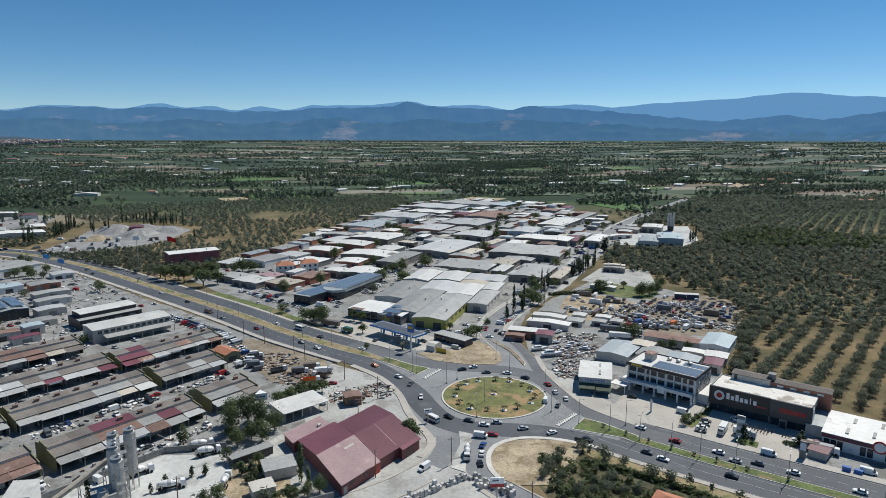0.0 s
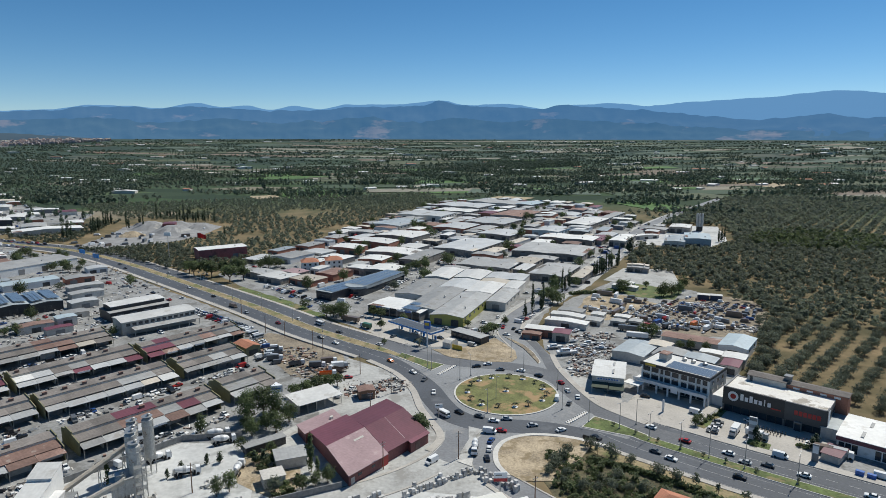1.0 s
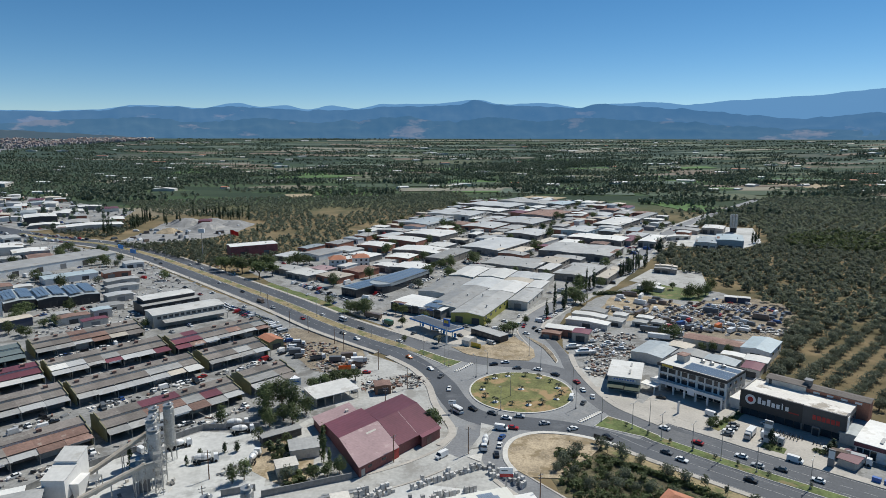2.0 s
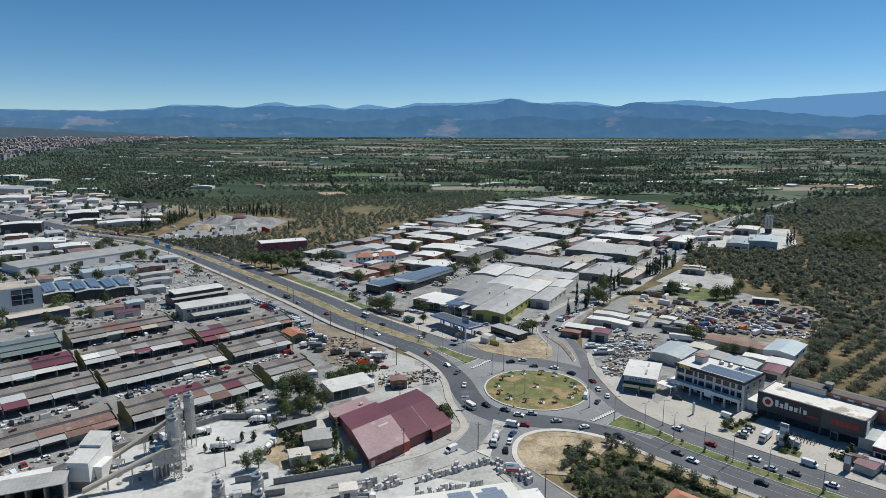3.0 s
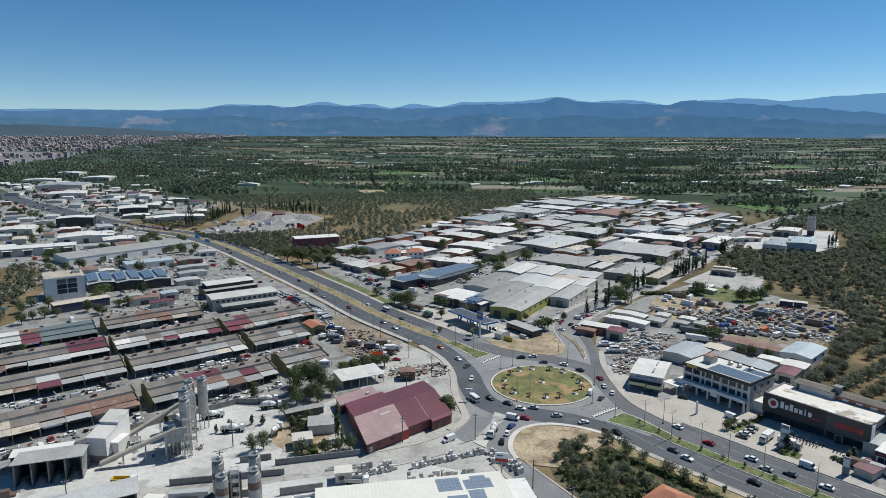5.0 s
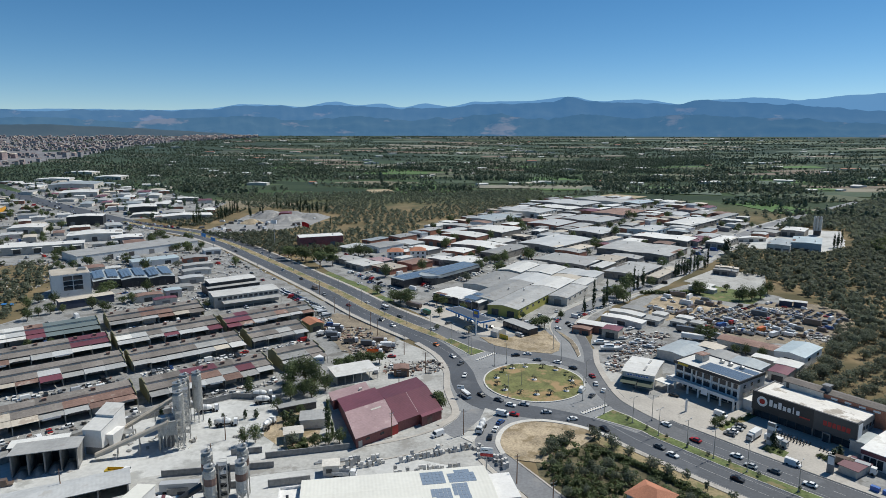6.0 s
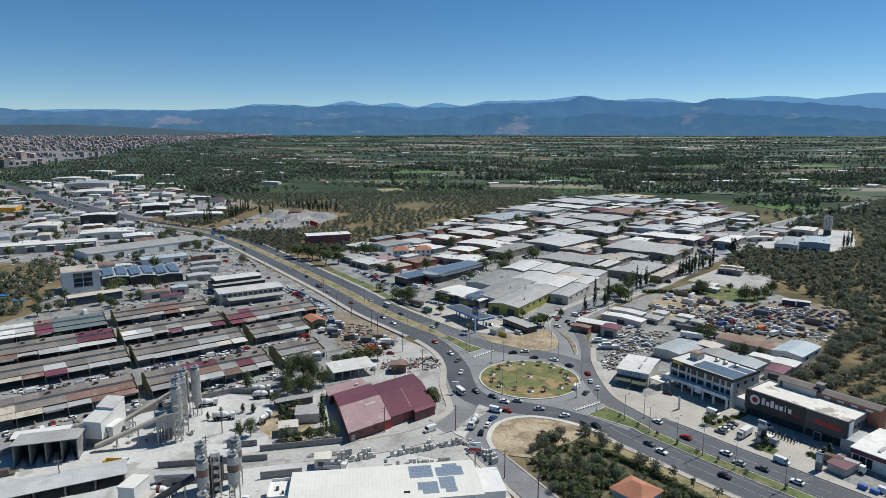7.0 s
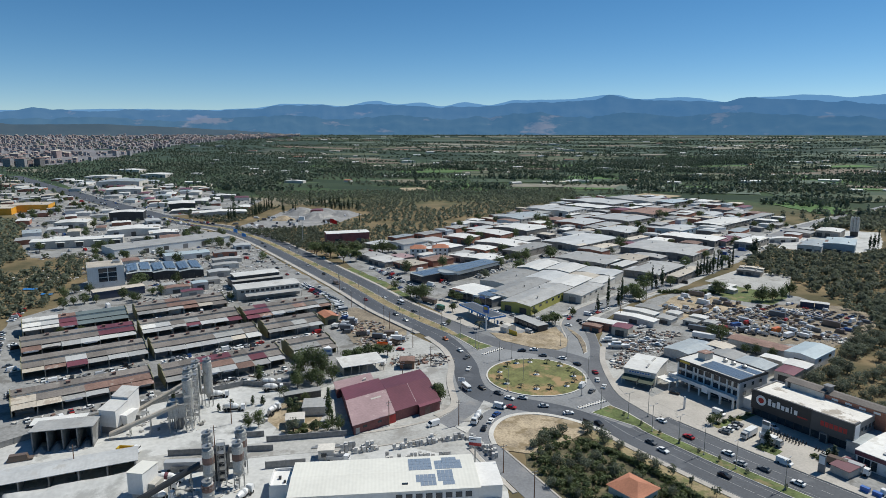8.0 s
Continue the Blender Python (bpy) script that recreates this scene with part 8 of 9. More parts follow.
for i, (x, y) in enumerate(((-44.5, 152.5), (-42.5, 153), (-40.5, 154.2), (-47, 160.5), (-50, 163.5), (-52.5, 166), (-49, 167), (-43, 158), (-40, 161), (-55.5, 171.5), (-58, 174), (-51, 172.5))):
    tree("shrub", x, y, 0.8 + 0.2 * (i % 3))
for i in range(16):
    tree("shrub", 68 + i * 2.0, 386 + i * 0.5, 1.2)
# palms on the island
PALM = {}


def palm(x, y, z, size):
    if not PALM:
        t = thing("palm", 0, 0, 0, 0, "small date palm with drooping fronds in a white stone ring", "palm", "palms on the island")
        part("trunk", Shape().lathe([(0.2, -0.3), (0.22, 0.6), (0.16, 1.8), (0.2, 2.2)], 8), "trunk", t)
        s = Shape()
        for i in range(18):
            a, up = i * 2.4, 0.9 - 0.75 * ((i * 7) % 18) / 18
            for sgn in (-1, 1):
                vs = []
                for j in range(5):
                    u = j / 4
                    r, h = 1.9 * u, 2.2 + up * 1.6 * u - 1.5 * u * u
                    c, n = math.cos(a), math.sin(a)
                    w = 0.28 * (1 - 0.85 * u) * sgn
                    vs += [(r * c, r * n, h), (r * c - n * w, r * n + c * w, h - 0.16)]
                s.add(vs, [(2 * j, 2 * j + 2, 2 * j + 3, 2 * j + 1) for j in range(4)])
        part("fronds", s, "palm_leaf", t)
        PALM["made"] = t
        t.matrix_basis = pose(x, y, z, 0, 0, 0) @ Matrix.Scale(size, 4)
        return t
    return put(PALM["made"], x, y, z, (x * 41) % 360, size)


for i, (x, y) in enumerate(((16, 242.2), (23, 243), (28.6, 241.8), (33, 237.4), (35.6, 232), (36.6, 226), (34.4, 221), (29, 216), (24, 214.6), (18, 214), (12, 216), (8, 220), (6.6, 227), (8, 234), (11, 239), (21.4, 228.4))):
    d = math.dist((x, y), RC)
    z = 0.75 - 0.015 * d - (max(0, d - 10) * 0.0105)
    palm(x, y, z - 0.1, 0.62 + 0.08 * ((i * 5) % 3))
    if i % 2 == 0 or i == 15:
        t = thing("stone_ring", x, y, z - 0.1, 0, "round white painted stone bed on the lawn", "stone ring", "white stone rings")
        part("stones", Shape().lathe([(1.1, -0.1), (1.1, 0.12), (0.8, 0.22), (0.3, 0.2)], 14), "white_wall", t)
tree("broad", -34, 283, 0.5)
palm(-17.2, 281.5, 0.1, 1.5)


# ---- olive groves and woods ----
def scatter(region, step, turn, jitter, seed, keep=1.0, gaps=0.0, stretch=1.0):
    """Planting places on a turned grid inside an outline."""
    k = random.Random(seed)
    xs, ys = [a for a, b in region], [b for a, b in region]
    cx, cy = (min(xs) + max(xs)) / 2, (min(ys) + max(ys)) / 2
    n = int(math.hypot(max(xs) - min(xs), max(ys) - min(ys)) / min(step) / 2) + 2
    c, s = math.cos(radians(turn)), math.sin(radians(turn))
    out = []
    for i in range(-n, n):
        for j in range(-n, n):
            u, v = i * step[0] + k.uniform(-jitter, jitter), j * step[1] + k.uniform(-jitter, jitter)
            x, y = cx + u * c - v * s, cy + u * s + v * c
            if k.random() < keep and inside(x, y, region) and noise.noise((x * 0.012 * stretch, y * 0.012, seed)) > gaps - 1:
                out.append((x, y))
    return out


def woods(name, places, kinds, sizes, material, label, seed, category="trees", rise_with=False):
    """Many trees joined into one mesh of leaf sprays."""
    k = np.random.RandomState(seed)
    parts = []
    for x, y in places:
        q4 = kinds[k.randint(len(kinds))]
        s, a = k.uniform(*sizes), k.uniform(0, 6.28)
        c, n = math.cos(a) * s, math.sin(a) * s
        m = np.array([[c, -n, 0], [n, c, 0], [0, 0, s * k.uniform(0.85, 1.15)]])
        parts.append(q4 @ m.T + np.array([x, y, rise(math.hypot(x, y)) if rise_with else 0.0]))
    ob = new(name, quads_mesh(name, np.concatenate(parts), M[material]))
    return tagged(ob, label, category, "", "stuff")


MILL = [(154, 562), (170, 645), (228, 715), (275, 705), (250, 600), (215, 560)]
GROVE = [(118, 236), (124, 262), (142, 290), (152, 318), (168, 350), (160, 400), (154, 440), (126, 478), (128, 505), (150, 560), (180, 650), (248, 775), (412, 1040), (900, 1040), (900, 400), (420, 160), (230, 110), (190, 172), (160, 205), (146, 222)]
ROADSIDE = NORTH[18:]


def olives(turn, row, gap, off, jit, seed, keep, zone, hole):
    """Olive trees in rows that lie off + n * row metres to the left of a line through the origin."""
    k = random.Random(seed)
    c, s = math.cos(radians(turn)), math.sin(radians(turn))
    out = []
    for i in range(-60, 90):
        for j in range(0, 260):
            u, v = j * gap + k.uniform(-1, 1) * jit + (i % 2) * gap / 2, off + i * row + k.uniform(-1, 1) * jit
            x, y = u * c - v * s, u * s + v * c
            if k.random() < keep and x < 0.727 * y + 60 and inside(x, y, GROVE) and zone(x, y) and noise.noise((x * 0.03, y * 0.03, seed)) > hole and free(x, y, 2.5) and not inside(x, y, MILL) and not near_line(x, y, ROADSIDE, 11):
                out.append((x, y))
    return out


def near_field(x, y):
    return y < 318 + 10 * noise.noise((x * 0.03, 0, 5)) and x - 118 > (y - 236) * 0.62 - 8


def far_field(x, y):
    return x > 318 and y > 590 + (x - 413) * 0.35 + 12 * noise.noise((x * 0.02, y * 0.02, 1)) and y < 880


k = random.Random(61)
EDGE = smooth([(124, 252), (133, 270), (143, 286), (153, 304), (164, 322), (176, 344), (180, 362), (178, 388), (166, 406)])
for i in range(46):
    a = EDGE[int(len(EDGE) * i / 46)]
    x, y = a[0] + k.uniform(-4.5, 4.5), a[1] + k.uniform(-3, 3)
    if free(x, y, 2.0) and not inside(x, y, SCRAP):
        tree("olive", x, y, k.uniform(0.9, 1.5))
plants = olives(50, 9.0, 5.6, 31.5, 0.7, 4, 0.88, near_field, -0.42)
plants += olives(50, 7.2, 6.4, 3.0, 2.3, 5, 0.94, lambda x, y: not near_field(x, y) and not far_field(x, y), -0.52)
plants += olives(55, 11.0, 4.3, 6.0, 0.9, 6, 0.97, far_field, -0.7)
plants.sort(key=lambda p2: (p2[0] - 150) ** 2 + (p2[1] - 250) ** 2)
for i, (x, y) in enumerate(plants[:200]):
    tree("olive", x, y, 0.95 + 0.45 * ((i * 37) % 10) / 10)
mid = [crown(300 + i, 2.4, 1.6, 0.7, 15, 5, 0.66, 0.25) for i in range(4)]
low = [crown(320 + i, 2.5, 1.7, 0.3, 10, 2, 1.1, 0.25) for i in range(4)]
rest = plants[200:]
woods("olive_grove", [p2 for p2 in rest if p2[1] < 400 and p2[0] < 330], mid, (1.0, 1.5), "olive_leaf", "grey-green olive trees planted in rows", 1, "olive grove")
half = [crown(330 + i, 2.5, 1.65, 0.4, 14, 4, 0.72, 0.25) for i in range(4)]
woods("middle_olive_grove", [p2 for p2 in rest if 400 <= p2[1] < 640 and p2[0] < 330], half, (1.1, 1.6), "olive_leaf", "dense grey-green olive trees behind the yards", 12, "olive grove")
woods("far_olive_grove", [p2 for p2 in rest if p2[1] >= 640 or p2[0] >= 330], low, (1.2, 1.7), "olive_leaf", "far grey-green olive trees in rows", 2, "olive grove")
BELT_GREEN = [(250, 600), (322, 668), (420, 600), (480, 600), (420, 545), (300, 552), (262, 566)]
woods("green_belt", scatter(BELT_GREEN, (7, 7), 20, 2.5, 43, 0.85), mid, (1.3, 2.1), "leaf", "belt of dark green trees between olive groves", 31, "trees")
SCRUB = [(-560, 860), (-470, 770), (-400, 720), (-300, 706), (-262, 676), (-250, 590), (-262, 545), (-225, 500), (-190, 500), (-150, 470), (-150, 560), (-115, 720), (-60, 920), (40, 1060), (-100, 1080), (-330, 960)]
woods("scrub_grove", [p2 for p2 in scatter(SCRUB, (6.6, 7.4), 20, 2.6, 6, 0.9, 0.66) if free(*p2, 2)], low, (0.7, 1.2), "olive_leaf", "scattered grey-green olive trees on pale ground", 3, "olive grove")
GROVE_B = [(-330, 512), (-275, 482), (-240, 460), (-205, 436), (-180, 436), (-152, 470), (-190, 500), (-225, 502), (-262, 545), (-282, 534)]
GROVE_E = [(-480, 600), (-400, 550), (-362, 548), (-376, 600), (-398, 695), (-445, 650)]
woods("quarry_grove", [p2 for p2 in scatter(GROVE_E, (6.5, 6.5), 20, 2, 27, 0.85) if free(*p2, 2)], mid, (0.8, 1.2), "olive_leaf", "trees beside the gravel lot", 14, "trees")
woods("roadside_grove", [p2 for p2 in scatter(GROVE_B, (5, 5), 20, 1.5, 7, 0.9) if free(*p2, 2)], mid, (0.8, 1.2), "olive_leaf", "olive trees beside the highway", 4, "olive grove")
GROVE_C = [(-256, 212), (-256, 242), (-281, 272), (-298, 306), (-334, 342), (-359, 362), (-394, 341), (-440, 370), (-560, 470), (-800, 560), (-900, 420), (-600, 260), (-330, 160)]
west = [p2 for p2 in scatter(GROVE_C, (6.4, 8.6), 45, 1.6, 8, 0.9, 0.45) if free(*p2, 2)]
woods("west_grove", [p2 for p2 in west if p2[0] > -450], half, (0.95, 1.4), "olive_leaf", "olive trees on dry ground behind the workshops", 5, "olive grove")
woods("far_west_grove", [p2 for p2 in west if p2[0] <= -450], low, (0.95, 1.4), "olive_leaf", "far olive trees on dry ground", 45, "olive grove")
FARTREE = [crown(340 + i, 4.2, 3.6, 0.3, 11, 2, 2.2, 0.35) for i in range(4)] + [crown(350, 2.2, 7.0, 0.3, 12, 2, 1.9, 0.6)]
BELT = [(-1150, 1060), (-560, 850), (-330, 950), (-100, 1060), (20, 1010), (60, 1000), (130, 940), (180, 800), (206, 690), (290, 725), (430, 955), (900, 1000), (1500, 1250), (1900, 2000), (-1700, 2000)]
woods("near_woods", [p2 for p2 in scatter(BELT, (10.8, 10.8), 15, 4, 9, 0.9, 1.17, 0.45)], FARTREE, (0.7, 1.25), "hazy_leaf", "dark green trees and hedges between fields", 6, "woods")
woods("belt_groves", [p2 for p2 in scatter(BELT, (16, 15), 35, 3, 19, 0.8, 1.08, 0.5)], low, (1.0, 1.6), "olive_leaf", "grey-green orchards between fields", 16, "orchards")
# hedgerows of tall trees across the fields
k = random.Random(13)
hedge = []
for i in range(150):
    x, y = k.uniform(-1900, 2100), k.uniform(1050, 2900)
    a, n = radians(k.choice([28, 28, 118, 20, 35])), k.randint(8, 34)
    hedge += [(x + math.cos(a) * j * 9 + k.uniform(-2, 2), y + math.sin(a) * j * 9 + k.uniform(-2, 2)) for j in range(n)]
woods("hedgerows", [p2 for p2 in hedge if abs(p2[0]) < 2600 and not in_town(*p2)], FARTREE, (0.5, 1.0), "hazy_leaf", "dark hedgerow trees across the plain", 7, "woods", True)
FARBELT = [(-2400, 1700), (-1700, 1950), (1900, 1950), (2700, 1700), (2900, 2300), (2300, 2900), (1500, 3300), (0, 3680), (-1000, 3550), (-1900, 3150), (-2600, 2900)]
BIGTREE = [crown(360 + i, 9, 4.5, 0.3, 9, 2, 5.0, 0.35) for i in range(4)]
woods("far_woods", [p2 for p2 in scatter(FARBELT, (16, 24), 22, 8, 10, 0.85, 1.04, 0.3) if not in_town(*p2) or (p2[0] * 7.13 + p2[1] * 3.71) % 1 < 0.75], BIGTREE, (0.32, 0.62), "hazy_leaf", "far dark woods on the plain", 8, "woods", True)
SLIM = [crown(390 + i, 1.9, 7.5, 0.3, 16, 2, 1.7, 0.45) for i in range(3)]
poplars = []
for i in range(95):
    x, y = k.uniform(-650, 1500), k.uniform(1120, 2350)
    a, n = radians(k.choice([24, 24, 114, 18, 32])), k.randint(4, 17)
    poplars += [(x + math.cos(a) * j * 5.5 + k.uniform(-1, 1), y + math.sin(a) * j * 5.5 + k.uniform(-1, 1)) for j in range(n)]
woods("poplar_rows", poplars, SLIM, (0.6, 1.25), "hazy_leaf", "rows of slim tall poplars between the fields", 27, "woods", True)
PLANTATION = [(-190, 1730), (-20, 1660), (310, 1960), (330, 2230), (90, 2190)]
woods("poplar_plantation", scatter(PLANTATION, (15, 11), 24, 2, 29, 0.95), SLIM, (0.7, 0.95), "hazy_leaf", "dense even plantation of green poplars", 28, "woods", True)
TOWNTREES = [p2 for p2 in scatter(FAR_SOUTH, (16, 16), 20, 7, 31, 0.7) + scatter(FAR_WEST, (20, 20), 20, 8, 33, 0.6) if free(*p2, 2) and not near_line(*p2, WEST, 20)]
woods("suburb_trees", TOWNTREES, FARTREE, (0.6, 1.1), "hazy_leaf", "dark green trees between far roofs", 21, "trees")
SUBURB = [(-1600, 1040), (-1290, 1030), (-1000, 900), (-560, 870), (-700, 1500), (-1100, 2050), (-2000, 1900), (-2000, 1300)]
woods("suburb_woods", [p2 for p2 in scatter(SUBURB, (12.5, 12.5), 15, 5, 37, 0.85, 0.75) if not in_town(*p2) and free(*p2, 3) and not near_line(*p2, WEST, 22)], FARTREE, (0.42, 0.8), "hazy_leaf", "dark green trees below the far town", 23, "woods", True)
GARDEN = [(30.5, 180), (36, 183.5), (42, 177), (50, 172), (60, 164.5), (88, 146), (78, 128), (42, 148), (32.5, 160), (33, 172)]
SCRUBS = [crown(380 + i, 1.3, 0.8, 0.0, 14, 8, 0.27, 0.2) for i in range(4)]
woods("garden_scrub", scatter(GARDEN, (2.5, 2.5), 30, 1.1, 35, 0.85), SCRUBS, (0.7, 1.6), "leaf", "dense low scrub and weeds in the garden", 22, "scrub")
# trees among the roofs
k = random.Random(17)
for region, count in ((NORTH_YARD, 70), (WEST_YARD, 85)):
    xs, ys = [a for a, b in region], [b for a, b in region]
    done = tries = 0
    while done < count and tries < 4000:
        tries += 1
        x, y = k.uniform(min(xs), max(xs)), k.uniform(min(ys), max(ys))
        if inside(x, y, region) and free(x, y, 2.5) and not near_line(x, y, WEST, 20) and not near_line(x, y, NORTH, 8) and not (region is WEST_YARD and (x > -215 or y < 240)) and not (region is NORTH_YARD and y < 345):
            tree(k.choice(["broad", "broad", "pine", "olive"]), x, y, k.uniform(0.9, 1.5))
            done += 1

# ---- the town in the distance ----
k = random.Random(23)
M["flats"] = mat("pale_flats", (0.25, 0.243, 0.25), 0.9, 0.22, 9, 3.0, stain=((0.17, 0.165, 0.175), 4, 0.5), spread=0.35)
M["pink_flats"] = mat("pink_flats", (0.26, 0.2, 0.195), 0.9, 0.2, 9, 3.0, spread=0.3)
M["town_tiles"] = mat("faded_town_tiles", (0.21, 0.145, 0.13), 0.9, 0.2, 9, 2.0, spread=0.3)
blocks = []
for i in range(7):
    w, d, h = k.uniform(12, 20), k.uniform(12, 18), k.uniform(10, 24)
    s = Shape().box(-w / 2, w / 2, -d / 2, d / 2, -2, h)
    roof = Shape().add([(-w / 2 - 0.6, -d / 2 - 0.6, h), (w / 2 + 0.6, -d / 2 - 0.6, h), (w / 2 + 0.6, d / 2 + 0.6, h), (-w / 2 - 0.6, d / 2 + 0.6, h), (-w * 0.15, 0, h + 2.4), (w * 0.15, 0, h + 2.4)], [(0, 1, 5, 4), (1, 2, 5), (2, 3, 4, 5), (3, 0, 4), (3, 2, 1, 0)])
    t = thing("apartment_block", -1500 - i * 40, 1700, 0, k.uniform(0, 90), "pale far apartment block with a shallow roof", "apartment block", "town apartment blocks")
    part("wall", s, "pink_flats" if i % 3 == 1 else "flats", t)
    part("roof", roof, "town_tiles" if i % 2 == 0 else "asbestos", t)
    blocks.append(t)
placed = 0
TOWN = {}
TONES = {"wall": ("flats", "pink_flats", "concrete", "flats"), "roof": ("town_tiles", "tan", "asbestos", "town_tiles")}
while placed < 2900:
    a = k.uniform(-62, -30.5)
    r = town_edge(a) + (3600 - town_edge(a)) * k.random() ** 0.8
    x, y = r * math.sin(radians(a)), r * math.cos(radians(a))
    if noise.noise((x * 0.004, y * 0.004, 3)) < -0.22:
        continue
    tall = r < 2350 and noise.noise((x * 0.01, y * 0.01, 8)) > 0.0
    m = pose(x, y, rise(r), 0, 0, k.choice([20, 110, 35]) + k.uniform(-12, 12)) @ Matrix.Scale(k.uniform(0.7, 1.15) if tall else k.uniform(0.3, 0.62), 4)
    t = k.choice(blocks)
    if r < 2010:
        repeat(t, m)
    else:
        for o in PARTS[t][:2]:
            TOWN.setdefault(TONES[o.name.split(".")[0]][placed % 4], Shape()).add([m @ v2.co for v2 in o.data.vertices], [tuple(p2.vertices) for p2 in o.data.polygons])
    placed += 1
joined("distant_town", TOWN, "dense far town of pale apartment blocks", "town")
for o in blocks:
    o.matrix_basis = pose(-1560 - 30 * blocks.index(o), 1330 + 24 * blocks.index(o), 0, 0, 0, 30) @ Matrix.Scale(0.8, 4)
SPECKS = {}
for i in range(170):
    r, a, w, d = k.uniform(1150, 3600), k.uniform(-40, 44), k.uniform(5, 22), k.uniform(4, 9)
    x, y, z, t2 = r * math.sin(radians(a)), r * math.cos(radians(a)), rise(r), k.uniform(-0.4, 0.8)
    c, n = math.cos(t2), math.sin(t2)
    for m, b in (("plaster", Shape().box(-w, w, -d, d, -3, 3.2)), (("white", "white", "tan", "orange_tile", "white")[i % 5], Shape().slab(-w - 0.4, w + 0.4, -d - 0.4, 0, 3.3, 4.6, 0.2).slab(-w - 0.4, w + 0.4, 0, d + 0.4, 4.6, 3.3, 0.2))):
        SPECKS.setdefault(m, Shape()).add([(x + p0 * c - p1 * n, y + p0 * n + p1 * c, z + p2) for p0, p1, p2 in b.v], b.f)
joined("distant_farms", SPECKS, "scattered small white farm buildings far off", "farm buildings")
FARSHED = []
for i in range(40):
    r, a = k.uniform(1200, 3000), k.uniform(-40, 40)
    x, y = r * math.sin(radians(a)), r * math.cos(radians(a))
    if i == 0:
        FARSHED.append(shed(x, y, 40, 18, 20, 5, "white", "plaster", 0.08, 0, vents=0, name="farm_shed", label="long low pale farm shed among fields"))
    else:
        repeat(FARSHED[0], pose(x, y, rise(r), 0, 0, k.uniform(0, 60)) @ Matrix.Scale(k.uniform(0.4, 1.1), 4))


# ---- street furniture ----
def lamp(x, y, turn, h=9.2, arms=2):
    key = ("lamp", arms, h)
    if key in MADE:
        return put(MADE[key], x, y, 0.1, turn)
    t = thing("street_lamp", x, y, 0.1, turn, "tall thin galvanised street lamp beside the road", "street lamp", "street lamps")
    part("pole", Shape().tube((0, 0, 0), (0, 0, h), 0.13, 0.07, 8), "metal", t)
    part("base", Shape().box(-0.25, 0.25, -0.25, 0.25, 0, 0.5), "concrete", t)
    for s in (1, -1)[:arms]:
        a = part("arm", Shape().tube((0, 0, h - 0.1), (0, 1.6 * s, h + 0.25), 0.05, 0.04, 6), "metal", t)
        part("lantern", Shape().box(-0.14, 0.14, 1.5 * s - 0.4, 1.5 * s + 0.4, h + 0.16, h + 0.3), "metal", a)
    MADE[key] = t
    return t


for line, start, step in ((EAST, 9, 4), (WEST, 36, 4)):
    for i in range(start, min(len(line) - 4, 92), step):
        a, b = line[i], line[i + 1]
        lamp(a[0], a[1], math.degrees(math.atan2(b[1] - a[1], b[0] - a[0])))
for i, (x, y) in enumerate(((-9.1, 251.4), (7.5, 244.6), (29.7, 254.6), (25, 268), (48.7, 204.3), (64.5, 203.5), (3.2, 240), (40.8, 214), (14, 209.5), (41.2, 232))):
    lamp(x, y, math.degrees(math.atan2(y - RC[1], x - RC[0])) - 90, 9.2, 1)
lamp(RC[0] - 4, RC[1] - 6, 30, 9.2, 2)


def utility_pole(x, y, turn, h=9.0):
    if "pole" in MADE:
        return put(MADE["pole"], x, y, 0, turn)
    t = thing("utility_pole", x, y, 0, turn, "brown utility pole with crossarms", "utility pole", "utility poles")
    part("pole", Shape().tube((0, 0, 0), (0, 0, h), 0.17, 0.11, 8), "wood", t)
    part("crossarm", Shape().box(-0.9, 0.9, -0.06, 0.06, h - 0.8, h - 0.65), "metal", t)
    part("crossarm", Shape().box(-0.7, 0.7, -0.06, 0.06, h - 1.7, h - 1.58), "metal", t)
    for u in (-0.8, 0, 0.8):
        part("insulator", Shape().lathe([(0.06, h - 0.65), (0.07, h - 0.45), (0.03, h - 0.4)], 6, "Z", u, 0), "plaster", t)
    MADE["pole"] = t
    return t


for x, y, turn in ((4.9, 176.5, 20), (-17, 168.8, 50), (-59, 266, 40), (-38, 244, 40), (-22.5, 225, 20), (-120, 329, 45), (-95.6, 296.8, 45), (-83.4, 289, 45), (-65.8, 274.5, 45), (37, 141, 40), (26, 152, 40), (-60, 135, 40), (-90, 112, 40), (-67.5, 153, 20), (60, 362, 60), (48, 322, 60), (-27, 205, 10)):
    utility_pole(x, y, turn)


def splitter(name, x0, y0, x1, y1, w, material):
    t = thing(name, x0, y0, 0.1, math.degrees(math.atan2(y1 - y0, x1 - x0)), "long low traffic island with painted kerb blocks", "traffic island", "traffic islands")
    n = math.dist((x0, y0), (x1, y1))
    k = int(n / 1.2)
    part("bed", Shape().box(0, n, -w / 2, w / 2, 0, 0.2), material, t)
    m1, m2 = Shape().box(0, n / k * 0.5, -0.15, 0.15, 0, 0.36).mesh("kerb_block", M["lettering"]), Shape().box(0, n / k * 0.5, -0.15, 0.15, 0, 0.34).mesh("kerb_block", M["charcoal"])
    for i in range(2 * k):
        for s in (-1, 1):
            part("kerb_block", (m1, m2)[i % 2], None, t).location = (i * n / k / 2, s * (w / 2 + 0.1), 0)
    return t


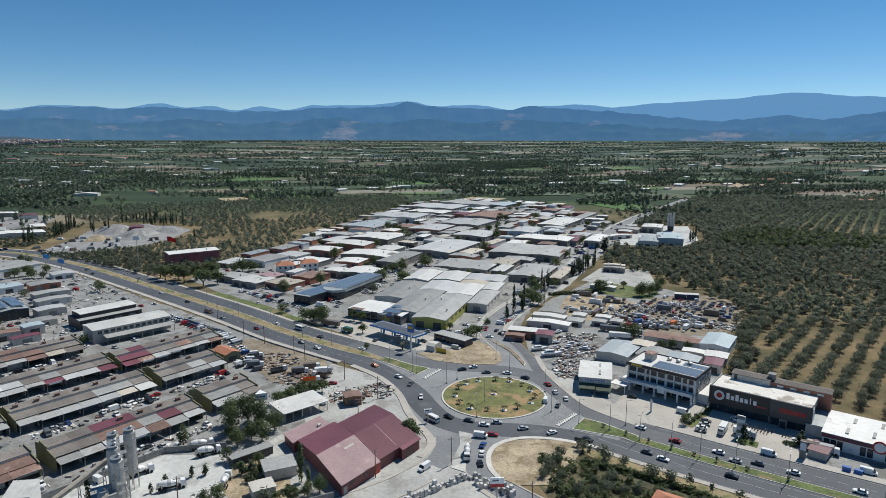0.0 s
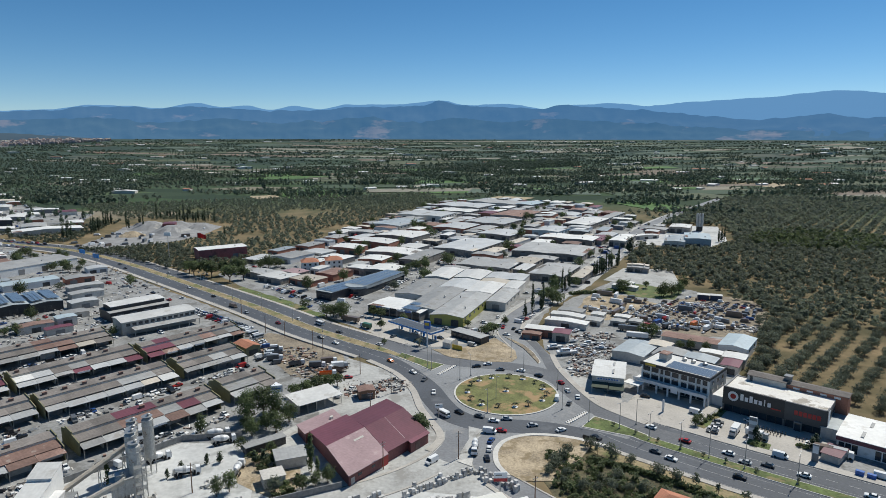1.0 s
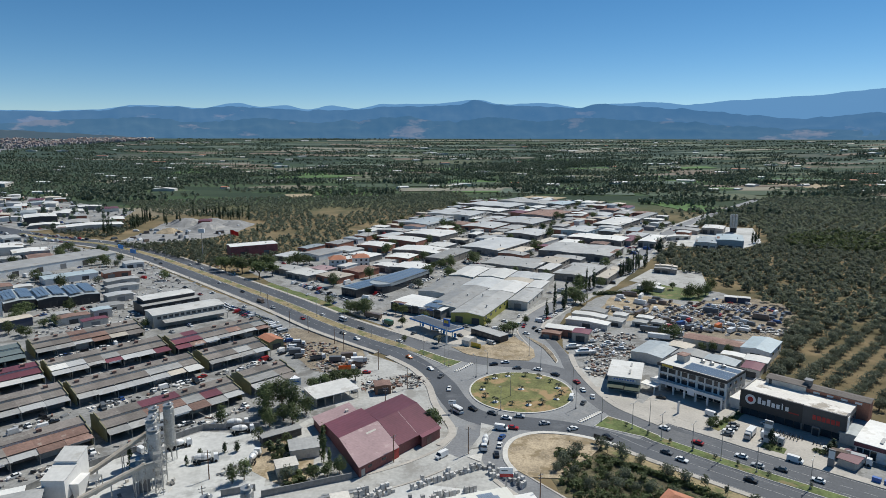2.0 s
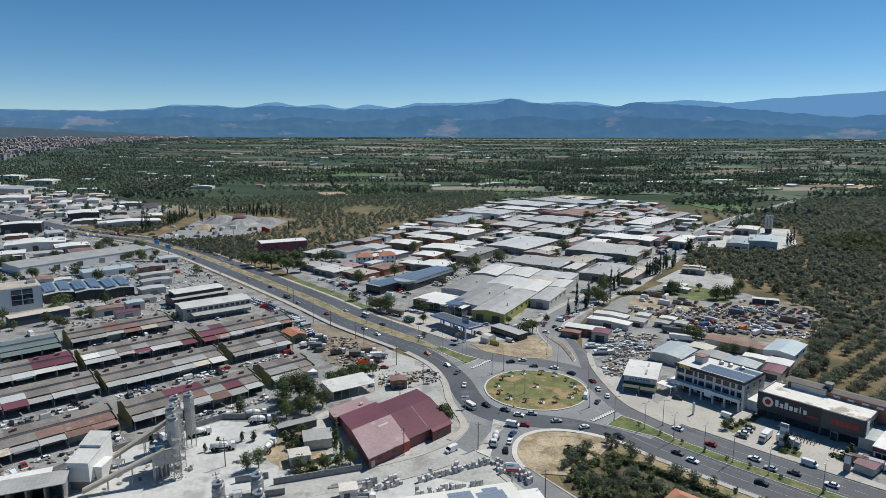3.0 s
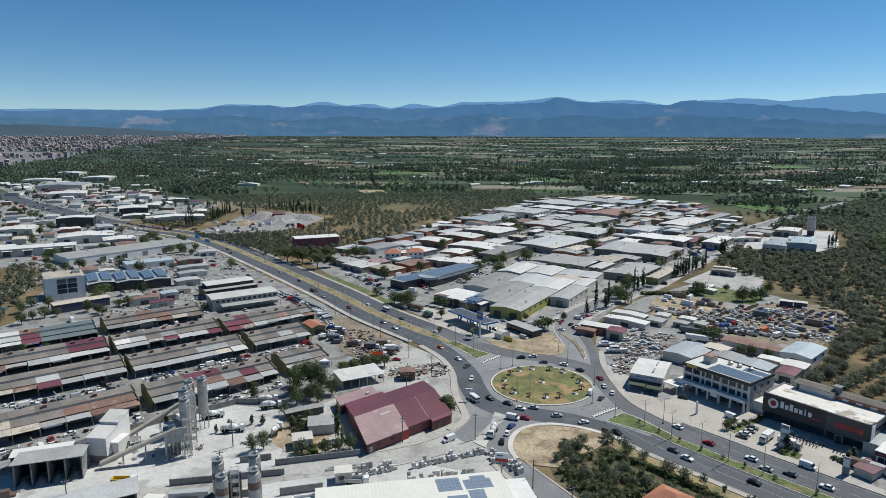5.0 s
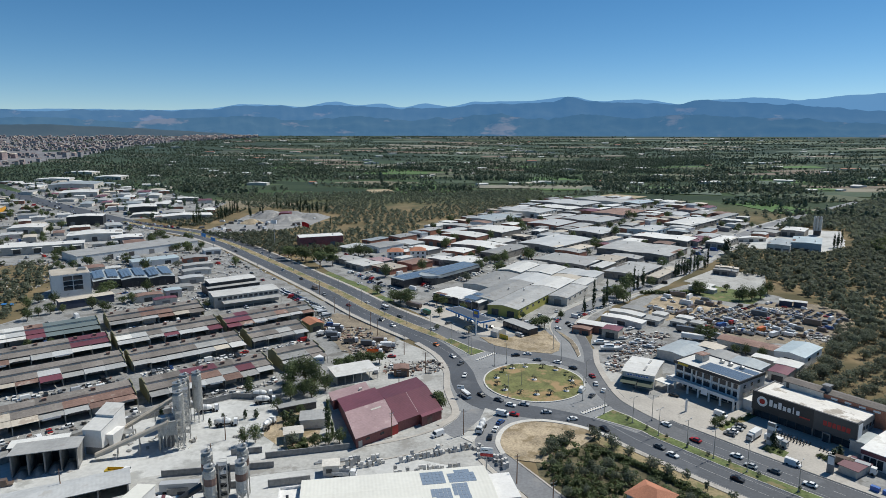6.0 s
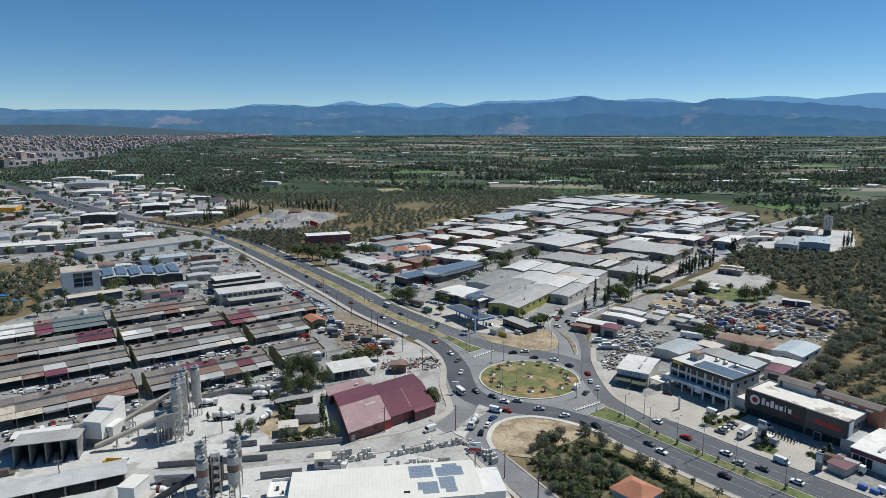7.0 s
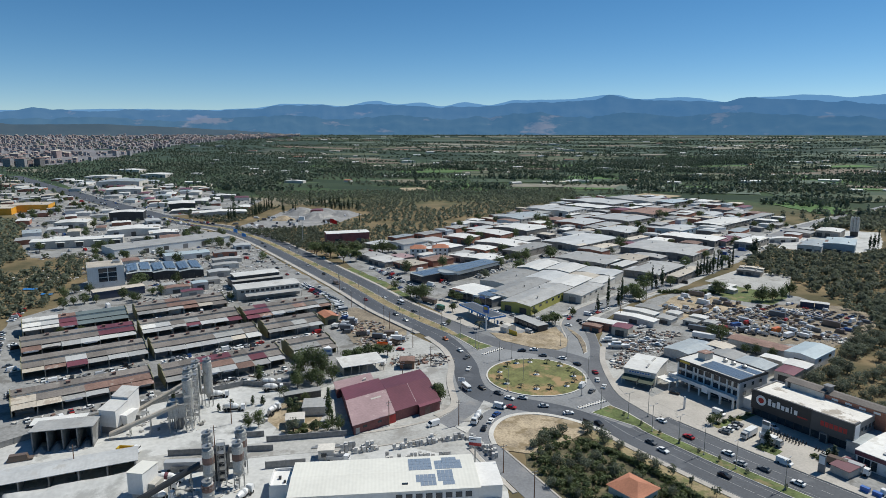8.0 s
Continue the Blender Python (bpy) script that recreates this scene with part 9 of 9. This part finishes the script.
splitter("traffic_island", -5.6, 245.2, 0.8, 256.2, 1.1, "kerb")
splitter("traffic_island", 41.2, 202.8, 49.5, 212.4, 1.1, "kerb")
for name, pts in (("north_island", [(23.1, 297.4), (27.3, 292.6), (32.4, 284.3), (35.8, 274), (37.6, 263.2), (36.6, 260.2), (35.0, 267.4), (31.3, 280.7), (26.7, 289.8)]),):
    setting(name + "_kerb", patch(pts, 0.32), "kerb", "pale kerb of a curved traffic island", "kerb")
    setting(name, patch([(x * 0.94 + 31.5 * 0.06, y * 0.97 + 277 * 0.03) for x, y in pts], 0.36), "oily_dirt", "brown planted curved traffic island", "traffic island")
setting("slip_island", patch([(4.6, 174.6), (9.4, 177.6), (9.0, 171.8)], 0.25), "kerb", "small triangular kerb island", "traffic island")
setting("plant_island", patch([(7.6, 198.4), (12.2, 196.4), (9.6, 190), (8.2, 181), (5.2, 179.6), (7.8, 189)], 0.2), "pale_lot", "dusty triangular island between slip roads", "traffic island")
# lane marks and arrows
mark = Shape().box(-1.5, 1.5, -0.07, 0.07, 0, 0.012).mesh("lane_dash", M["paint"])
marks = {}
for name, line, offs in (("west", WEST[34:-4], (-7.2, 7.2)), ("east", EAST[8:-4], (-7.8, 8.0))):
    road = tagged(new("road_markings_" + name), "white broken lane lines on the asphalt", "road marking", "", "structure")
    for i in range(len(line) - 1):
        a, b = line[i], line[i + 1]
        n = math.dist(a[:2], b[:2])
        d = Vector((b[0] - a[0], b[1] - a[1])).normalized()
        for j in range(int(n / 9) + 1):
            if (j + 0.5) * 9 > n and j:
                continue
            u = (j + 0.5) * n / max(1, int(n / 9))
            for o in offs:
                ob = part("lane_dash", mark, None, road)
                ob.matrix_basis = pose(a[0] + d.x * u - d.y * o, a[1] + d.y * u + d.x * o, 0.135, 0, 0, math.degrees(math.atan2(d.y, d.x)))
for name, line, offs in (("edge_lines_west", WEST[34:-7], (-11.9, -3.6, 3.6, 11.6)), ("edge_lines_east", EAST[9:], (-12.6, -3.7, 3.7, 12.9))):
    s = Shape()
    for o in offs:
        st = strip(line, o + 0.045, -o + 0.045, 0.12, 0.142)
        s.add(st.v, st.f)
    setting(name, s, "paint", "white edge lines on the asphalt", "road marking")


def billboard(x, y, turn, h, w, bh, material, label, marks=3):
    t = thing("billboard", x, y, 0, turn, label, "billboard")
    part("post", Shape().tube((0, 0, 0), (0, 0, h - bh), 0.22, 0.2, 8), "metal", t)
    b = part("board", Shape().box(-w / 2, w / 2, -0.2, 0.2, h - bh, h), material, t)
    for i in range(marks):
        part("text_bar", Shape().box(-w * 0.38, w * (0.1 + 0.09 * i), -0.26, -0.19, h - bh * (0.3 + 0.22 * i) - 0.12, h - bh * (0.3 + 0.22 * i) + 0.12), "charcoal" if material != "charcoal" else "lettering", b)
    return t


t = thing("billboard", -61.2, 207.8, 0, 20, "three-sided white advertising sign on a steel post", "billboard")
part("post", Shape().tube((0, 0, 0), (0, 0, 7.2), 0.25, 0.22, 8), "metal", t)
part("board", Shape().add([(-2.1, -1.2, 7), (2.1, -1.2, 7), (0, 2.4, 7), (-2.1, -1.2, 9.6), (2.1, -1.2, 9.6), (0, 2.4, 9.6)], [(2, 1, 0), (3, 4, 5), (0, 1, 4, 3), (1, 2, 5, 4), (2, 0, 3, 5)]), "lettering", t)
part("text_bar", Shape().box(-1.5, 1.4, -1.27, -1.19, 8.2, 8.7), "sign_blue", t)
t = billboard(16.9, 154.1, 5, 8.6, 3.6, 2.6, "lettering", "white and red pole sign at the slip road", 1)
part("red_panel", Shape().box(-1.82, 1.82, -0.25, 0.25, 5.98, 6.9), "red", t)
t = thing("sign_pylon", 99.6, 195.2, 0.08, -35, "tall white pylon sign with stacked panels", "sign")
part("frame", Shape().box(-1.2, 1.2, -0.25, 0.25, 0, 7.6), "white_wall", t)
for i in range(5):
    part("sign_panel", Shape().box(-1.1, 1.1, -0.32, -0.24, 1.6 + i * 1.2, 2.6 + i * 1.2), ("grey_panel", "lettering", "car_silver", "lettering", "grey_panel")[i], t)
t = thing("sign_pylon", 112.5, 181.4, 0.08, -35, "grey steel pylon sign at the forecourt edge", "sign")
part("frame", Shape().box(-0.9, 0.9, -0.3, 0.3, 0, 5.6), "grey_panel", t)
part("sign_panel", Shape().box(-0.8, 0.8, -0.36, -0.28, 2.8, 5.2), "lettering", t)
t = thing("sign_pylon", 76.5, 214.5, 0.1, -40, "slim white sign post on the forecourt", "sign")
part("frame", Shape().box(-0.35, 0.35, -0.15, 0.15, 0, 4.6), "white_wall", t)
billboard(45.2, 188.2, -30, 3.2, 2.2, 1.4, "charcoal", "small dark roadside board on posts", 0)
billboard(-3.0, 205.0, 10, 5.0, 2.6, 1.4, "lettering", "small white roadside board on a post", 1)
billboard(-300, 470, -30, 9, 8, 3, "tarp", "pale blue roadside billboard", 0)
billboard(-278, 452, -30, 9, 8, 3, "tarp", "pale blue roadside billboard", 0)
t = thing("flagpole", -230.2, 469.9, 0, 0, "very tall pole with a square sign head", "pole")
part("pole", Shape().tube((0, 0, 0), (0, 0, 22), 0.35, 0.2, 10), "metal", t)
part("head", Shape().box(-2.6, 2.6, -0.6, 0.6, 20.4, 23.4), "lettering", t)
t = thing("red_flag", -226, 512, 0, 10, "red flag hanging on a pole", "flag")
part("pole", Shape().tube((0, 0, 0), (0, 0, 17), 0.2, 0.12, 8), "metal", t)
part("cloth", Shape().add([(0, 0, 16.5), (2.4, 0.6, 16.2), (4.8, -0.4, 15.2), (6.8, 0.3, 14.6), (6.8, 0.3, 11.0), (4.8, -0.4, 11.5), (2.4, 0.6, 12.2), (0, 0, 12.4)], [(0, 1, 6, 7), (1, 2, 5, 6), (2, 3, 4, 5), (7, 6, 1, 0), (6, 5, 2, 1), (5, 4, 3, 2)]), "red", t)
for x, y, turn in ((-64, 116, 20), (-58, 119, 20)):
    billboard(x, y, turn, 3.4, 2, 1.2, "charcoal", "small dark sign board in the plant yard", 0)
# heaps and rubble
for i, (x, y, r, h) in enumerate(((-300, 618, 26, 7), (-340, 650, 24, 7), (-330, 596, 14, 4), (-284, 645, 16, 5), (-318, 668, 16, 5))):
    t = thing("gravel_heap", x, y, 0, i * 40, "broad grey heap of gravel", "heap", "gravel heaps")
    n = Shape().lathe([(r, -0.2), (r * 0.75, h * 0.3), (r * 0.45, h * 0.75), (r * 0.2, h), (0.5, h * 1.02)], 20)
    n.v = [(a + noise.noise((a * 0.1, b * 0.1, i)) * 3, b + noise.noise((b * 0.1, a * 0.1, i)) * 3, c + noise.noise((a * 0.2, b * 0.2, i)) * (1.2 if c > 0.5 else 0)) for a, b, c in n.v]
    part("heap_body", n, "gravel" if i != 2 else "dirt", t)
k = random.Random(31)
rubble = Shape()
for x0, y0, r, n in ((-22, 234, 6, 200), (-36, 232, 6, 60), (60, 277, 11, 200), (68, 268, 8, 160), (58, 262, 7, 80), (-318, 348, 14, 0), (54, 252, 4, 90), (142, 316, 8, 160), (60, 290, 12, 260), (74, 284, 8, 160), (-350, 372, 12, 200), (-372, 362, 10, 150), (-62, 246, 7, 120)):
    for i in range(n):
        a, d, s = k.uniform(0, 6.28), r * math.sqrt(k.random()), k.uniform(0.12, 0.4)
        x, y = x0 + math.cos(a) * d * 1.2, y0 + math.sin(a) * d
        c, m = math.cos(a * 3) * s, math.sin(a * 3) * s
        w, h = k.uniform(0.5, 1.6), k.uniform(0.3, 1.2) * s
        if free(x, y, 0.3):
            rubble.add([(x + c * w, y + m * w, 0), (x - m, y + c, 0), (x - c * w, y - m * w, 0), (x + m, y - c, 0), (x + c * w * 0.8, y + m * w * 0.8, h), (x - m * 0.8, y + c * 0.8, h * 1.2), (x - c * w * 0.8, y - m * w * 0.8, h), (x + m * 0.8, y - c * 0.8, h * 0.8)],
                       [(4, 5, 6, 7), (0, 1, 5, 4), (1, 2, 6, 5), (2, 3, 7, 6), (3, 0, 4, 7)])
tagged(new("rubble", rubble.mesh("rubble", M["stone"])), "scattered pale broken stone and marble offcuts", "rubble", "", "stuff")
for x, y, turn, w in ((-148, 203, 52, 4), (-300, 268, 20, 10), (-280, 262, 20, 7)):
    t = thing("tarpaulin", x, y, 0, turn, "crumpled bright blue tarpaulin sheet", "tarpaulin")
    part("sheet", Shape().slab(-w / 2, w / 2, -1.3, 0, 0.6, 1.3, 0.05).slab(-w / 2, w / 2, 0, 1.3, 1.3, 0.5, 0.05), "tarp", t)
for i, (x, y) in enumerate(((128.5, 203.5), (131, 201.8), (133.5, 200.2), (137.5, 197.5), (124, 172.5), (121.5, 174))):
    t = thing("pipe_pallet", x, y, 0.03, -38, "stacked bright blue pallets of goods", "pallet", "blue pallets")
    part("load", Shape().box(-1.1, 1.1, -0.6, 0.6, 0.15, 1.3 + 0.2 * (i % 2)), "sign_blue", t)
    part("pallet_base", Shape().box(-1.1, 1.1, -0.6, 0.6, 0, 0.13), "wood", t)


# ---- fields on the plain ----
for name, x, y, w, d, turn, m in (("field", 250, 905, 60, 120, 20, "green_field"), ("field", -280, 1050, 90, 150, 30, "green_field"), ("field", -120, 1240, 80, 220, 28, "green_field"), ("field", 740, 1010, 60, 150, 25, "green_field"), ("field", -330, 990, 40, 60, 30, "tan_field"), ("field", 60, 1010, 60, 40, -28, "tan_field"),
                                  ("field", 330, 1500, 120, 260, 20, "green_field"), ("field", -480, 1500, 120, 200, 20, "green_field"), ("field", 600, 1350, 120, 160, 20, "tan_field")):
    c, n = math.cos(radians(turn)), math.sin(radians(turn))
    h = rise(math.hypot(x, y)) + 0.6
    f = patch([(x + u * w / 2 * c - v * d / 2 * n, y + u * w / 2 * n + v * d / 2 * c) for u, v in ((-1, -1), (1, -1), (1, 1), (-1, 1))], h, 4, 12)
    setting(name, f, m, "flat cultivated field on the plain", "field")

k = random.Random(41)
for m, col in (("olive_field", (0.085, 0.10, 0.055)), ("brown_field", (0.175, 0.14, 0.105)), ("pale_field", (0.21, 0.2, 0.155)), ("dark_field", (0.05, 0.078, 0.042)), ("sage_field", (0.088, 0.122, 0.088))):
    M[m] = mat(m, col, 0.95, 0.25, 25, 4)


def draped(pts_of, lift, nx=6, ny=4):
    """A sheet over the rising plain."""
    f = Shape()
    for a in range(nx + 1):
        for b in range(ny + 1):
            px, py = pts_of(a / nx, b / ny)
            f.v.append((px, py, rise(math.hypot(px, py)) + lift))
    f.f = [(a * (ny + 1) + b, (a + 1) * (ny + 1) + b, (a + 1) * (ny + 1) + b + 1, a * (ny + 1) + b + 1) for a in range(nx) for b in range(ny)]
    return f


for i in range(210):
    r, a = (k.uniform(1080, 2300), k.uniform(-28, 42)) if i < 90 else (k.uniform(2300, 3480), k.uniform(-32, 44))
    x, y = r * math.sin(radians(a)), r * math.cos(radians(a))
    far_off = r > 2300
    w, d, turn = k.uniform(110, 300) * (1.5 if far_off else 1.0), k.uniform(35, 90) * (1.2 if far_off else 1.0), radians(k.choice([12, 20, 24, -4]))
    if in_town(x - w * 0.6, y) or (y < 1250 and x < -250):
        continue
    c, n = math.cos(turn), math.sin(turn)
    tone = k.choice(["pale_field", "sage_field", "sage_field", "brown_field", "olive_field", "sage_field", "dark_field", "dark_field"] if far_off else ["green_field", "olive_field", "sage_field", "brown_field", "pale_field", "dark_field", "olive_field"])
    setting("field", draped(lambda p, q2: (x + (p - 0.5) * w * c - (q2 - 0.5) * d * n, y + (p - 0.5) * w * n + (q2 - 0.5) * d * c), 0.7 + 0.004 * i), tone, "flat cultivated field on the plain", "field")
setting("airstrip", draped(lambda p, q2: ((3470 + 50 * q2) * math.sin(radians(-16.5 + 28 * p)), (3470 + 50 * q2) * math.cos(radians(-16.5 + 28 * p))), 2.0, 40, 2), "pale_field", "long pale dry airfield across the plain", "field")

# ---- the plan brought to true size ----
for ob in list(scene.objects):
    if ob.parent is None and ob.type in ("MESH", "EMPTY"):
        ob.matrix_basis = Matrix.Scale(SCALE, 4) @ ob.matrix_basis
